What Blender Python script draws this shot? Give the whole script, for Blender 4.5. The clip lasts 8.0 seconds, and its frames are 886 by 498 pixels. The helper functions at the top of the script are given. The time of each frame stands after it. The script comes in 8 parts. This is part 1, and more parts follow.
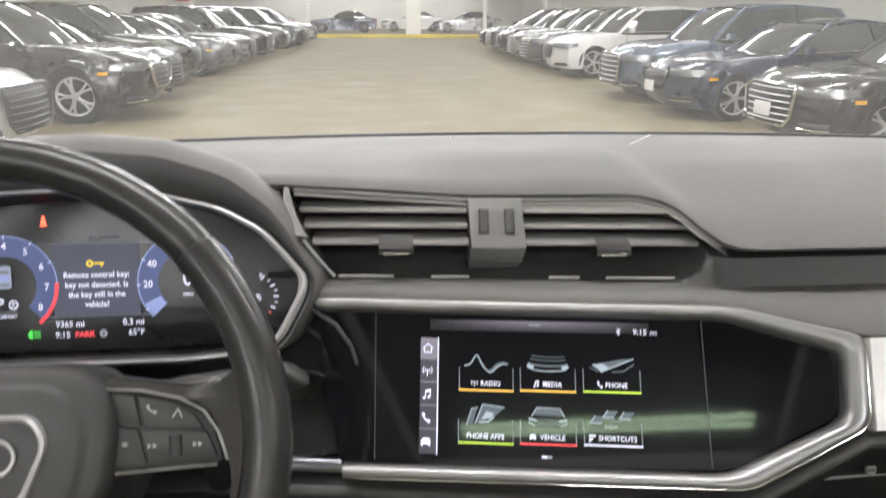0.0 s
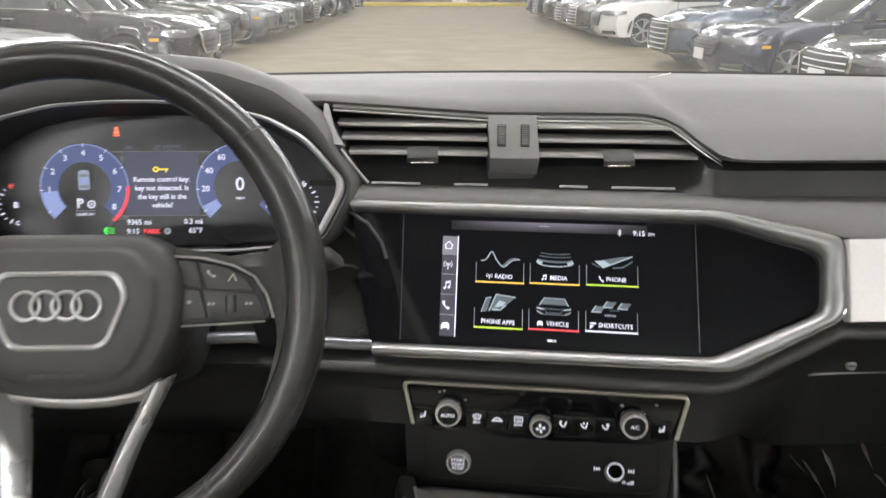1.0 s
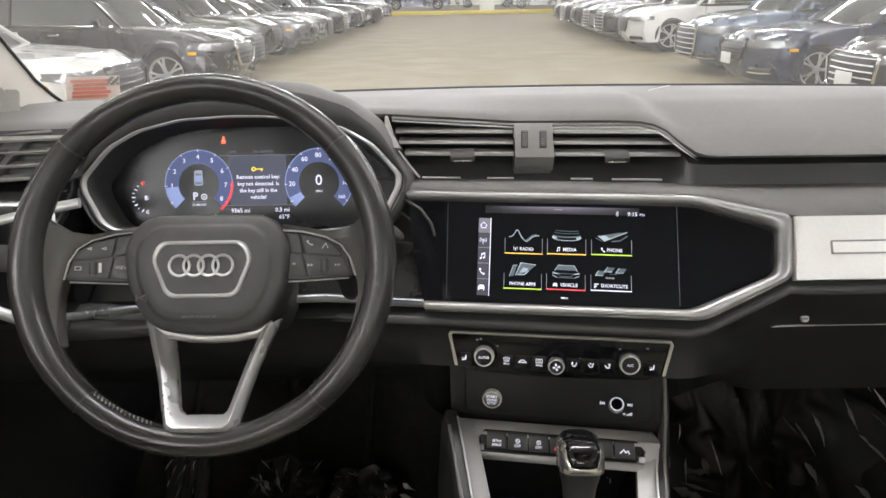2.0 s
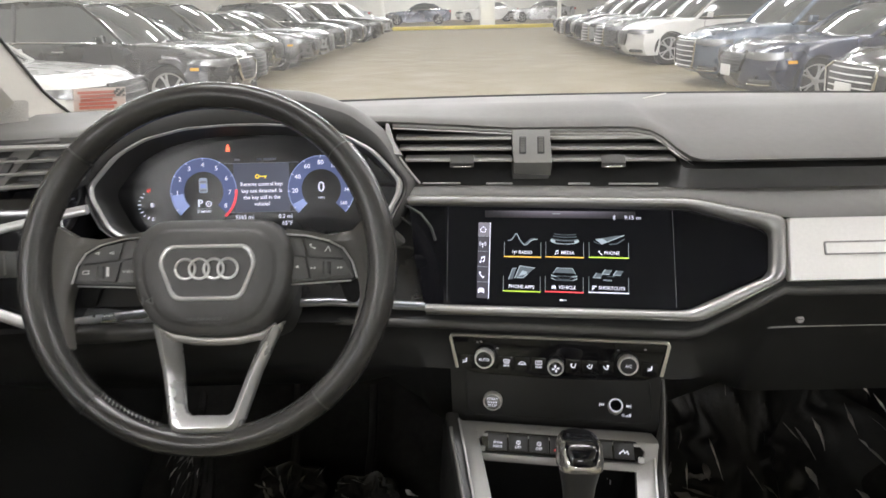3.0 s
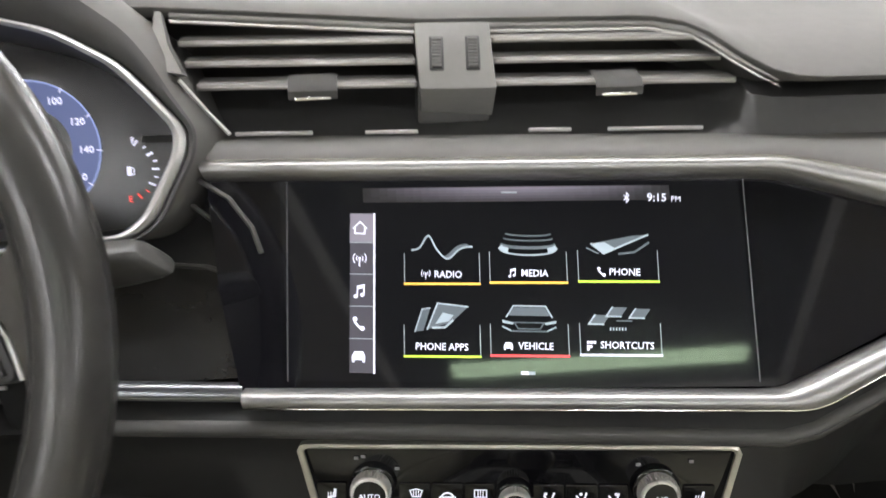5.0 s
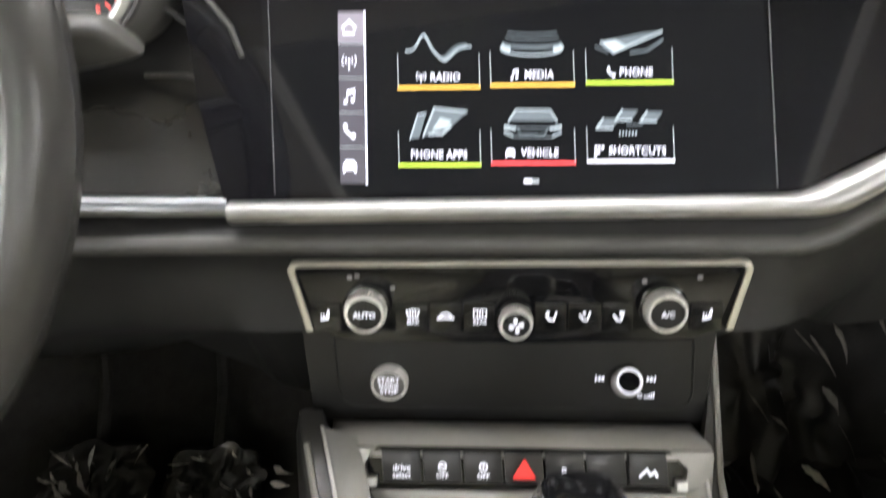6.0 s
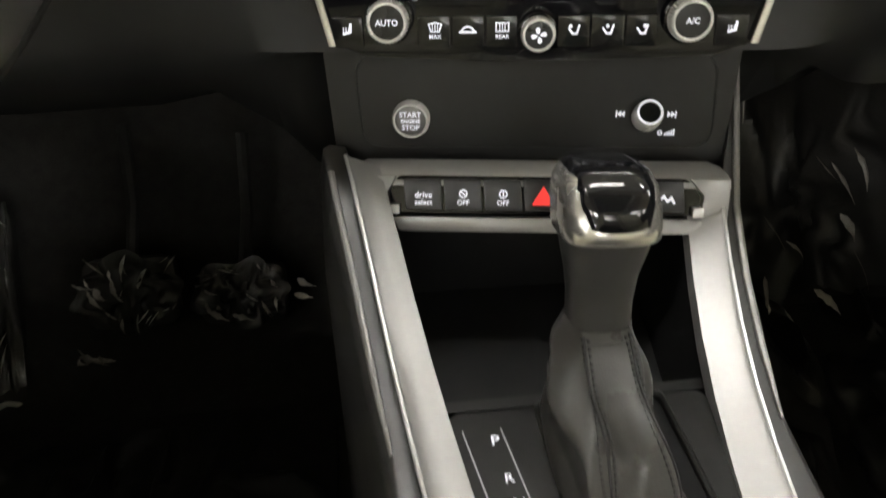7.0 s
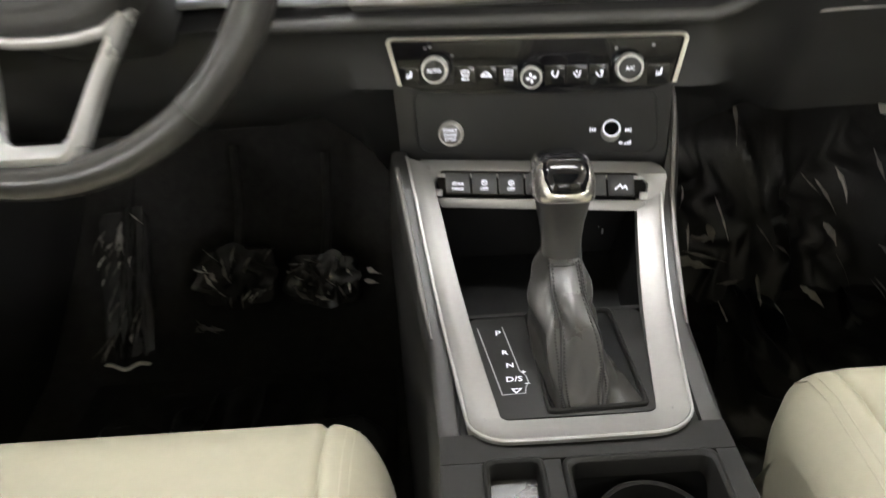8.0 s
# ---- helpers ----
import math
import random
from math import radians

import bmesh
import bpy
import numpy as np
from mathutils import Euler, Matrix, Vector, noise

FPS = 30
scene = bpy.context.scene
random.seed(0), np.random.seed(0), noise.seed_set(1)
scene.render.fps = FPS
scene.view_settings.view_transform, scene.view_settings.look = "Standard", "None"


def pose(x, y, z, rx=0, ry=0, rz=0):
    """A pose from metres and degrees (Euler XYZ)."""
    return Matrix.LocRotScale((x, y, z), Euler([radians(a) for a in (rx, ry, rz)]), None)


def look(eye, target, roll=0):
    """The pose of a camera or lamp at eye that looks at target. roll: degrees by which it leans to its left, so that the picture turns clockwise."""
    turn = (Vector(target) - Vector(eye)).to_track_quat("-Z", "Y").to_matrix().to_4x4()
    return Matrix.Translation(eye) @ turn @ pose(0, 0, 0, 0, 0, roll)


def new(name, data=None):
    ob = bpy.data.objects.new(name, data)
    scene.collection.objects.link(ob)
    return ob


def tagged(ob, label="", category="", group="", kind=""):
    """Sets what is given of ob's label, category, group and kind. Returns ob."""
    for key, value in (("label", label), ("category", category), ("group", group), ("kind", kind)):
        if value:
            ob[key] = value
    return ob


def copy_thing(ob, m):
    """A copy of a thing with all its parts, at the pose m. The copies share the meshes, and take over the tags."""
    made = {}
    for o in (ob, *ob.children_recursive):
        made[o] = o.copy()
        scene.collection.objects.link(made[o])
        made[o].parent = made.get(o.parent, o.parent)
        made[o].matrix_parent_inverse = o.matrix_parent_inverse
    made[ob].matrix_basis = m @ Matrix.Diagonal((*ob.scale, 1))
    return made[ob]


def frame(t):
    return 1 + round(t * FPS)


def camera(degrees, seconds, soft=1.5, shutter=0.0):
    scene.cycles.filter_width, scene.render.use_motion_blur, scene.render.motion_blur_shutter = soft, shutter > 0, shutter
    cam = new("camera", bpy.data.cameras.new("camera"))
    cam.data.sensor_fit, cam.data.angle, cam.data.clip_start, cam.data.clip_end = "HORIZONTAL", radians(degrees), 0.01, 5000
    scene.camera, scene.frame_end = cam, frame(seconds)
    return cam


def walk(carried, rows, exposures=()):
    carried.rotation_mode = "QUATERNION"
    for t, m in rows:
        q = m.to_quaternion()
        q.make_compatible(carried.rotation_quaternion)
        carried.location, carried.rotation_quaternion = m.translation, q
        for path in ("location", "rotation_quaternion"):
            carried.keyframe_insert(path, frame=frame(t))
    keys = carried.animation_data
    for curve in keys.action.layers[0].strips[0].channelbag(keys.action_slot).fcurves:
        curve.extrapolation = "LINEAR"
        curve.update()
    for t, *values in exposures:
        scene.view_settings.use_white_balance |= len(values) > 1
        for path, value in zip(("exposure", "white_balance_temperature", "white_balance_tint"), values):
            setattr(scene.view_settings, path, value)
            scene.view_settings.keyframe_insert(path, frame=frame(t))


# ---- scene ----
cam = camera(62.7, 8.0, shutter=0.5)
PATH = [
    (0, (-0.12, 0.027, 1.289), (0.067, 1.91, 0.641), 0.4),
    (0.5, (-0.111, 0.019, 1.256), (0.009, 1.886, 0.549), 1.0),
    (1, (-0.108, -0.06, 1.26), (-0.039, 1.804, 0.538), 0.2),
    (1.5, (-0.114, -0.161, 1.284), (-0.099, 1.71, 0.577), -0.6),
    (1.7, (-0.121, -0.198, 1.295), (-0.121, 1.672, 0.588), -0.7),
    (2.8, (-0.124, -0.277, 1.297), (-0.145, 1.606, 0.624), -1.4),
    (3, (-0.121, -0.257, 1.291), (-0.136, 1.628, 0.623), -1.4),
    (3.5, (-0.113, -0.161, 1.294), (-0.1, 1.721, 0.62), -1.6),
    (4, (-0.097, -0.024, 1.279), (-0.008, 1.84, 0.561), -1.9),
    (4.2, (-0.088, 0.023, 1.252), (0.018, 1.889, 0.539), -1.6),
    (5.3, (-0.077, 0.172, 1.171), (0.164, 1.964, 0.317), -0.2),
    (5.5, (-0.08, 0.172, 1.165), (0.172, 1.937, 0.261), 0.1),
    (6, (-0.081, 0.156, 1.117), (0.133, 1.882, 0.13), -0.7),
    (6.5, (-0.09, 0.134, 1.063), (0.084, 1.784, -0.053), -0.7),
    (7, (-0.092, 0.097, 1.034), (0.056, 1.684, -0.174), -1.4),
    (7.5, (-0.079, 0.012, 1.06), (0.006, 1.587, -0.17), -3.3),
    (8, (-0.083, -0.107, 1.116), (-0.092, 1.546, -0.011), -3.9),
]
# the car stands a little nose-up on the hall floor
STANCE = pose(0, 0, 0.19, 0.9, 0, 0)
walk(cam, [(t, STANCE @ look(eye, target, roll)) for t, eye, target, roll in PATH], exposures=[(0.0, 0.1, 6170, 14), (4.2, 0.2, 6170, 14), (5.3, 0.6, 6170, 14), (6.0, 1.1, 6230, 13), (6.5, 0.65, 6500, 10), (7.0, 0.5, 6500, 10), (7.5, 0.7, 6400, 11), (8.0, 0.9, 6300, 12)])

# ---- light and exposure ----
scene.view_settings.exposure = 0.0
world = bpy.data.worlds.new("hall_air")
scene.world = world
world.use_nodes = True
world.node_tree.nodes["Background"].inputs[0].default_value = (0.9, 0.95, 1.0, 1)
world.node_tree.nodes["Background"].inputs[1].default_value = 0.03
TUBE_POWER = 85.0


# ---- materials ----
def material(name, color, rough=0.5, metal=0.0, var=0.15, scale=30.0, bump=0.0, bscale=300.0, coat=0.0,
             glow=0.0, kind="noise", wear=0.1, stains=0.0):
    """A surface with two scales of variation in colour and gloss, and fine relief."""
    m = bpy.data.materials.new(name)
    m.use_nodes = True
    nt = m.node_tree
    n, l = nt.nodes, nt.links
    b = n["Principled BSDF"]
    b.inputs["Base Color"].default_value = (*color, 1)
    b.inputs["Roughness"].default_value = rough
    b.inputs["Metallic"].default_value = metal
    b.inputs["Coat Weight"].default_value = coat
    b.inputs["Coat Roughness"].default_value = 0.06
    if glow:
        b.inputs["Emission Color"].default_value = (*color, 1)
        b.inputs["Emission Strength"].default_value = glow
        return m
    tc = n.new("ShaderNodeTexCoord")
    big = n.new("ShaderNodeTexNoise")
    big.inputs["Scale"].default_value = scale
    big.inputs["Detail"].default_value = 5
    l.new(tc.outputs["Object"], big.inputs["Vector"])
    fine = n.new("ShaderNodeTexNoise")
    fine.inputs["Scale"].default_value = scale * 14
    fine.inputs["Detail"].default_value = 3
    l.new(tc.outputs["Object"], fine.inputs["Vector"])
    mix = n.new("ShaderNodeMath")
    mix.operation = "ADD"
    l.new(big.outputs["Fac"], mix.inputs[0])
    l.new(fine.outputs["Fac"], mix.inputs[1])
    ramp = n.new("ShaderNodeMapRange")
    ramp.inputs["From Min"].default_value, ramp.inputs["From Max"].default_value = 0.6, 1.4
    ramp.inputs["To Min"].default_value, ramp.inputs["To Max"].default_value = 1 - var, 1 + var
    l.new(mix.outputs[0], ramp.inputs["Value"])
    mul = n.new("ShaderNodeVectorMath")
    mul.operation = "SCALE"
    mul.inputs[0].default_value = color
    l.new(ramp.outputs["Result"], mul.inputs["Scale"])
    if stains:
        st = n.new("ShaderNodeTexNoise")
        st.inputs["Scale"].default_value = scale * 0.15
        st.inputs["Detail"].default_value = 8
        l.new(tc.outputs["Object"], st.inputs["Vector"])
        sr = n.new("ShaderNodeMapRange")
        sr.inputs["From Min"].default_value, sr.inputs["From Max"].default_value = 0.5, 0.75
        sr.inputs["To Min"].default_value, sr.inputs["To Max"].default_value = 1.0, 1.0 - stains
        l.new(st.outputs["Fac"], sr.inputs["Value"])
        m2 = n.new("ShaderNodeVectorMath")
        m2.operation = "SCALE"
        l.new(mul.outputs[0], m2.inputs[0])
        l.new(sr.outputs["Result"], m2.inputs["Scale"])
        mul = m2
    l.new(mul.outputs[0], b.inputs["Base Color"])
    rr = n.new("ShaderNodeMapRange")
    rr.inputs["From Min"].default_value, rr.inputs["From Max"].default_value = 0.3, 0.7
    rr.inputs["To Min"].default_value = max(0.02, rough * (1 - wear))
    rr.inputs["To Max"].default_value = min(1, rough * (1 + wear))
    l.new(big.outputs["Fac"], rr.inputs["Value"])
    l.new(rr.outputs["Result"], b.inputs["Roughness"])
    if bump:
        if kind == "grain":
            tex = n.new("ShaderNodeTexVoronoi")
            out = tex.outputs["Distance"]
        elif kind == "brushed":
            tex = n.new("ShaderNodeTexNoise")
            mp = n.new("ShaderNodeMapping")
            mp.inputs["Scale"].default_value = (0.03, 1, 1)
            l.new(tc.outputs["Object"], mp.inputs["Vector"])
            out = tex.outputs["Fac"]
        else:
            tex = n.new("ShaderNodeTexNoise")
            tex.inputs["Detail"].default_value = 4
            out = tex.outputs["Fac"]
        tex.inputs["Scale"].default_value = bscale
        l.new((mp if kind == "brushed" else tc).outputs["Vector" if kind == "brushed" else "Object"], tex.inputs["Vector"])
        bp = n.new("ShaderNodeBump")
        bp.inputs["Strength"].default_value = bump
        bp.inputs["Distance"].default_value = 0.35 / bscale
        l.new(out, bp.inputs["Height"])
        l.new(bp.outputs["Normal"], b.inputs["Normal"])
    return m


def clear_pane(name, tint=(1, 1, 1), haze=0.0, gloss=0.06):
    """A thin pane: lets the view through, with a weak reflection and a pale layer that paints haze."""
    m = bpy.data.materials.new(name)
    m.use_nodes = True
    n, l = m.node_tree.nodes, m.node_tree.links
    n.remove(n["Principled BSDF"])
    tr = n.new("ShaderNodeBsdfTransparent")
    tr.inputs[0].default_value = (*tint, 1)
    gl = n.new("ShaderNodeBsdfGlossy")
    gl.inputs["Roughness"].default_value = 0.02
    a = n.new("ShaderNodeMixShader")
    a.inputs[0].default_value = gloss
    l.new(tr.outputs[0], a.inputs[1])
    l.new(gl.outputs[0], a.inputs[2])
    df = n.new("ShaderNodeBsdfDiffuse")
    df.inputs[0].default_value = (0.8, 0.79, 0.75, 1)
    tl = n.new("ShaderNodeBsdfTranslucent")
    tl.inputs[0].default_value = (0.8, 0.79, 0.75, 1)
    both = n.new("ShaderNodeMixShader")
    l.new(df.outputs[0], both.inputs[1])
    l.new(tl.outputs[0], both.inputs[2])
    d = n.new("ShaderNodeMixShader")
    tc = n.new("ShaderNodeTexCoord")
    nz = n.new("ShaderNodeTexNoise")
    nz.inputs["Scale"].default_value = 6
    l.new(tc.outputs["Object"], nz.inputs["Vector"])
    mr = n.new("ShaderNodeMapRange")
    mr.inputs["To Min"].default_value, mr.inputs["To Max"].default_value = haze * 0.8, haze * 1.2
    l.new(nz.outputs["Fac"], mr.inputs["Value"])
    l.new(mr.outputs["Result"], d.inputs[0])
    l.new(a.outputs[0], d.inputs[1])
    l.new(both.outputs[0], d.inputs[2])
    l.new(d.outputs[0], n["Material Output"].inputs[0])
    return m


M_PAD = material("soft_grey_dash", (0.125, 0.122, 0.115), 0.62, var=0.08, scale=8, bump=0.25, bscale=1500, kind="grain")
M_DARK = material("dark_grey_plastic", (0.062, 0.061, 0.058), 0.48, var=0.1, scale=10, bump=0.2, bscale=1600, kind="grain")
M_BLACK = material("black_plastic", (0.046, 0.046, 0.0445), 0.46, var=0.12, scale=12, bump=0.2, bscale=1500, kind="grain")
M_GLOSS = material("gloss_black", (0.006, 0.006, 0.007), 0.07, var=0.05, scale=4, wear=0.4)
M_SCREEN = material("screen_glass", (0.008, 0.008, 0.01), 0.05, var=0.05, scale=4, wear=0.3)
M_LEATHER = material("worn_leather", (0.040, 0.0387, 0.037), 0.24, var=0.08, scale=14, bump=0.08, bscale=1100, kind="grain", wear=0.12)
M_SATIN = material("satin_silver", (0.64, 0.64, 0.635), 0.34, 0.6, var=0.05, scale=30, bump=0.05, bscale=900, kind="brushed")
M_ALU = material("brushed_aluminium", (0.76, 0.745, 0.72), 0.42, 0.5, var=0.05, scale=20, bump=0.12, bscale=900, kind="brushed")
M_CONS = material("silver_paint", (0.345, 0.341, 0.329), 0.40, 0.5, var=0.05, scale=20, bump=0.05, bscale=1200)
M_CHROME = material("chrome", (0.78, 0.77, 0.74), 0.12, 1.0, var=0.03, scale=20, wear=0.3)
M_CREAM = material("cream_leather", (0.45, 0.432, 0.325), 0.42, var=0.04, scale=9, bump=0.12, bscale=900, kind="grain")
M_CARPET = material("black_carpet", (0.044, 0.0425, 0.040), 0.95, var=0.4, scale=60, bump=0.6, bscale=900)
M_LINER = material("pale_grey_trim", (0.55, 0.53, 0.48), 0.8, var=0.04, scale=12, bump=0.3, bscale=1400, kind="grain")
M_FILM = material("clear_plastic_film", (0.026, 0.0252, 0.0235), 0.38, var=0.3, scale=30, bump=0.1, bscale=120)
# dim and pale strip colours that paint glints along the film's creases
M_GLINT2 = material("dim_film_glint", (0.34, 0.325, 0.295), 0.22, var=0.4, scale=60, bump=0.1, bscale=150)
M_GLINT = material("pale_film_glint", (0.85, 0.82, 0.75), 0.2, var=0.3, scale=60, bump=0.1, bscale=150, coat=0.4)
M_SLAT = material("grey_slat", (0.29, 0.285, 0.272), 0.45, var=0.08, scale=12, bump=0.15, bscale=1500, kind="grain")
M_LOWER = material("black_lower_dash", (0.014, 0.014, 0.0138), 0.55, var=0.12, scale=12, bump=0.12, bscale=1600, kind="grain")
M_WHITE_GLOW = material("screen_white", (0.86, 0.86, 1.0), glow=0.64)
M_GREY_GLOW = material("screen_grey", (0.40, 0.44, 0.48), glow=0.36)
M_LCD = material("lit_black_screen", (0.0050, 0.0050, 0.0058), 0.05, glow=0.9)
M_DIM_GLOW = material("screen_dim", (0.20, 0.21, 0.25), glow=0.35)
M_BAR_GLOW = material("screen_side_bar", (0.050, 0.047, 0.060), glow=0.5)
M_BAR_LIT = material("screen_side_bar_lit", (0.19, 0.175, 0.21), glow=0.5)
M_AMBER_GLOW = material("screen_amber", (0.85, 0.50, 0.08), glow=0.9)
M_LIME_GLOW = material("screen_lime", (0.48, 0.68, 0.06), glow=0.9)
M_RED_GLOW = material("screen_red", (0.85, 0.07, 0.08), glow=0.9)
M_BLUE_GLOW = material("gauge_blue", (0.062, 0.080, 0.170), glow=0.9)
M_PALE_BLUE_GLOW = material("gauge_pale_blue", (0.22, 0.27, 0.46), glow=0.9)
M_LAMP_GLOW = material("warning_red", (1.0, 0.16, 0.07), glow=2.2)
M_GREEN_GLOW = material("tell_tale_green", (0.1, 0.75, 0.1), glow=1.0)
M_YELLOW_GLOW = material("key_yellow", (0.85, 0.62, 0.05), glow=0.9)
M_ICON = material("backlit_icon", (0.78, 0.78, 0.86), glow=0.56)
M_HAZARD = material("hazard_red", (0.75, 0.035, 0.03), glow=0.6)
M_PRINT = material("grey_print", (0.30, 0.30, 0.30), 0.5, var=0.05)
# the windscreen's pale diffuse layer paints haze over the view outside
M_WIND = clear_pane("windscreen_glass", (0.97, 0.98, 0.97), haze=0.15, gloss=0.03)
M_PANE = clear_pane("window_glass", (0.97, 0.98, 0.97), haze=0.0, gloss=0.04)

M_TINT = clear_pane("sunroof_glass", (0.30, 0.35, 0.28), haze=0.0, gloss=0.05)


# ---- mesh helpers ----
def part(name, bm, mat, parent=None, label="", m=None, angle=40):
    bmesh.ops.recalc_face_normals(bm, faces=bm.faces[:])
    me = bpy.data.meshes.new(name)
    bm.to_mesh(me)
    bm.free()
    me.polygons.foreach_set("use_smooth", [True] * len(me.polygons))
    me.set_sharp_from_angle(angle=radians(angle))
    me.materials.append(mat)
    ob = new(name, me)
    if parent is not None:
        ob.parent = parent
    if m is not None:
        ob.matrix_basis = m
    if label:
        ob["label"] = label
    return ob


def thing(name, m, label, category, group="", kind=""):
    ob = new(name)
    ob.empty_display_size = 0.05
    ob.matrix_basis = m
    return tagged(ob, label, category, group, kind)


def box(bm, size, at=(0, 0, 0), bev=0.0, seg=2, turn=None):
    r = bmesh.ops.create_cube(bm, size=1)
    vs = r["verts"]
    mm = Matrix.Translation(at) @ (turn or Matrix()) @ Matrix.Diagonal((*size, 1))
    for v in vs:
        v.co = mm @ v.co
    if bev:
        es = list({e for v in vs for e in v.link_edges})
        bmesh.ops.bevel(bm, geom=es, offset=bev, segments=seg, affect="EDGES", profile=0.6)
    return bm


def filleted(pts, r, n=5):
    """Round off the corners of a closed 2D outline."""
    out = []
    k = len(pts)
    for i in range(k):
        p = Vector(pts[i]).to_2d()
        a = Vector(pts[i - 1]).to_2d() - p
        b = Vector(pts[(i + 1) % k]).to_2d() - p
        rr = min(r, a.length * 0.45, b.length * 0.45)
        p0, p1 = p + a.normalized() * rr, p + b.normalized() * rr
        for j in range(n + 1):
            t = j / n
            out.append(tuple(p0 * (1 - t) ** 2 + p * 2 * t * (1 - t) + p1 * t * t))
    return out


def prism(bm, outline, h0, h1, bev=0.0, seg=2):
    """A plate with that outline in x and y, from h0 to h1 in z; the upper edge is rounded by bev."""
    lo = [bm.verts.new((x, y, h0)) for x, y in outline]
    rings = [lo]
    cx = sum(p[0] for p in outline) / len(outline)
    cy = sum(p[1] for p in outline) / len(outline)
    if bev:
        size = max(math.hypot(p[0] - cx, p[1] - cy) for p in outline)
        for j in range(seg + 1):
            a = j / seg * math.pi / 2
            inset = bev * (1 - math.cos(a))
            s = 1 - inset / size * 1.3
            rings.append([bm.verts.new((cx + (x - cx) * s, cy + (y - cy) * s, h1 - bev + bev * math.sin(a))) for x, y in outline])
    else:
        rings.append([bm.verts.new((x, y, h1)) for x, y in outline])
    n = len(outline)
    for a, b in zip(rings, rings[1:]):
        for i in range(n):
            bm.faces.new((a[i], a[(i + 1) % n], b[(i + 1) % n], b[i]))
    bm.faces.new(rings[-1])
    bm.faces.new(lo[::-1])
    return bm


def flat(bm, pts, h=0.0):
    bm.faces.new([bm.verts.new((x, y, h)) for x, y in pts])
    return bm


def stroke(bm, pts, w, h=0.0, closed=False):
    """A flat line of width w through 2D points."""
    pts = [Vector(p) for p in pts]
    k = len(pts)
    rows = []
    for i, p in enumerate(pts):
        a = pts[i - 1] if (i or closed) else None
        b = pts[(i + 1) % k] if (i < k - 1 or closed) else None
        d1 = (p - a).normalized() if a is not None else (b - p).normalized()
        d2 = (b - p).normalized() if b is not None else d1
        n1, n2 = Vector((-d1.y, d1.x)), Vector((-d2.y, d2.x))
        n = n1 + n2
        n = n1 if n.length < 0.2 else n.normalized()
        m = n * (w / 2) / max(0.45, n.dot(n1))
        e = (-d1 * w * 0.3 if a is None else d2 * w * 0.3 if b is None else Vector((0, 0)))
        rows.append((bm.verts.new((*(p + e - m), h)), bm.verts.new((*(p + e + m), h))))
    for (a, b), (c, d) in list(zip(rows, rows[1:])) + ([(rows[-1], rows[0])] if closed else []):
        bm.faces.new((a, c, d, b))
    return bm


def arc(cx, cy, r, a0, a1, n=24):
    return [(cx + r * math.cos(radians(a0 + (a1 - a0) * i / n)), cy + r * math.sin(radians(a0 + (a1 - a0) * i / n))) for i in range(n + 1)]


def band(bm, cx, cy, r0, r1, a0, a1, h=0.0, n=32):
    o, i = arc(cx, cy, r1, a0, a1, n), arc(cx, cy, r0, a0, a1, n)
    ov, iv = [bm.verts.new((*p, h)) for p in o], [bm.verts.new((*p, h)) for p in i]
    for k in range(n):
        bm.faces.new((ov[k], ov[k + 1], iv[k + 1], iv[k]))
    return bm


def loft(bm, rings, closed=True, caps=True, loop=False):
    vs = [[bm.verts.new(p) for p in r] for r in rings]
    n = len(vs[0])
    pairs = list(zip(vs, vs[1:])) + ([(vs[-1], vs[0])] if loop else [])
    for a, b in pairs:
        for i in range(n if closed else n - 1):
            j = (i + 1) % n
            bm.faces.new((a[i], a[j], b[j], b[i]))
    if caps and closed and not loop:
        bm.faces.new(vs[0][::-1])
        bm.faces.new(vs[-1])
    return bm


def tube(bm, path, radius, n=10, loop=False, flatten=1.0):
    """A round bar along 3D points; radius one number or one for each point."""
    path = [Vector(p) for p in path]
    k = len(path)
    rad = radius if isinstance(radius, (list, tuple)) else [radius] * k
    rings, up = [], None
    for i, p in enumerate(path):
        if loop:
            d = path[(i + 1) % k] - path[i - 1]
        else:
            d = path[min(i + 1, k - 1)] - path[max(i - 1, 0)]
        d.normalize()
        if up is None:
            up = d.orthogonal().normalized()
        up = (up - d * up.dot(d)).normalized()
        side = d.cross(up)
        rings.append([p + (up * math.cos(2 * math.pi * j / n) + side * math.sin(2 * math.pi * j / n) * flatten) * rad[i] for j in range(n)])
    return loft(bm, rings, True, True, loop)


def lathe(bm, prof, n=32, at=(0, 0, 0), caps=True):
    """Turn a profile of (radius, height) round z."""
    rings = [[(at[0] + r * math.cos(2 * math.pi * j / n), at[1] + r * math.sin(2 * math.pi * j / n), at[2] + h) for j in range(n)] for r, h in prof]
    return loft(bm, rings, True, caps)


def ring_frame(bm, outer, inner, h0, h1, crown=0.0):
    """A frame between two outlines of as many points."""
    n = len(outer)
    mid = [((a[0] + b[0]) / 2, (a[1] + b[1]) / 2) for a, b in zip(outer, inner)]
    near = lambda p, q, t: (p[0] * (1 - t) + q[0] * t, p[1] * (1 - t) + q[1] * t)
    rings = []
    for i in range(n):
        o, c, q = outer[i], mid[i], inner[i]
        o2, q2 = near(o, c, 0.25), near(q, c, 0.25)
        rings.append([(*o, h0), (*o, h1 - 0.001), (*o2, h1), (*c, h1 + crown), (*q2, h1), (*q, h1 - 0.001), (*q, h0)])
    return loft(bm, rings, True, False, True)


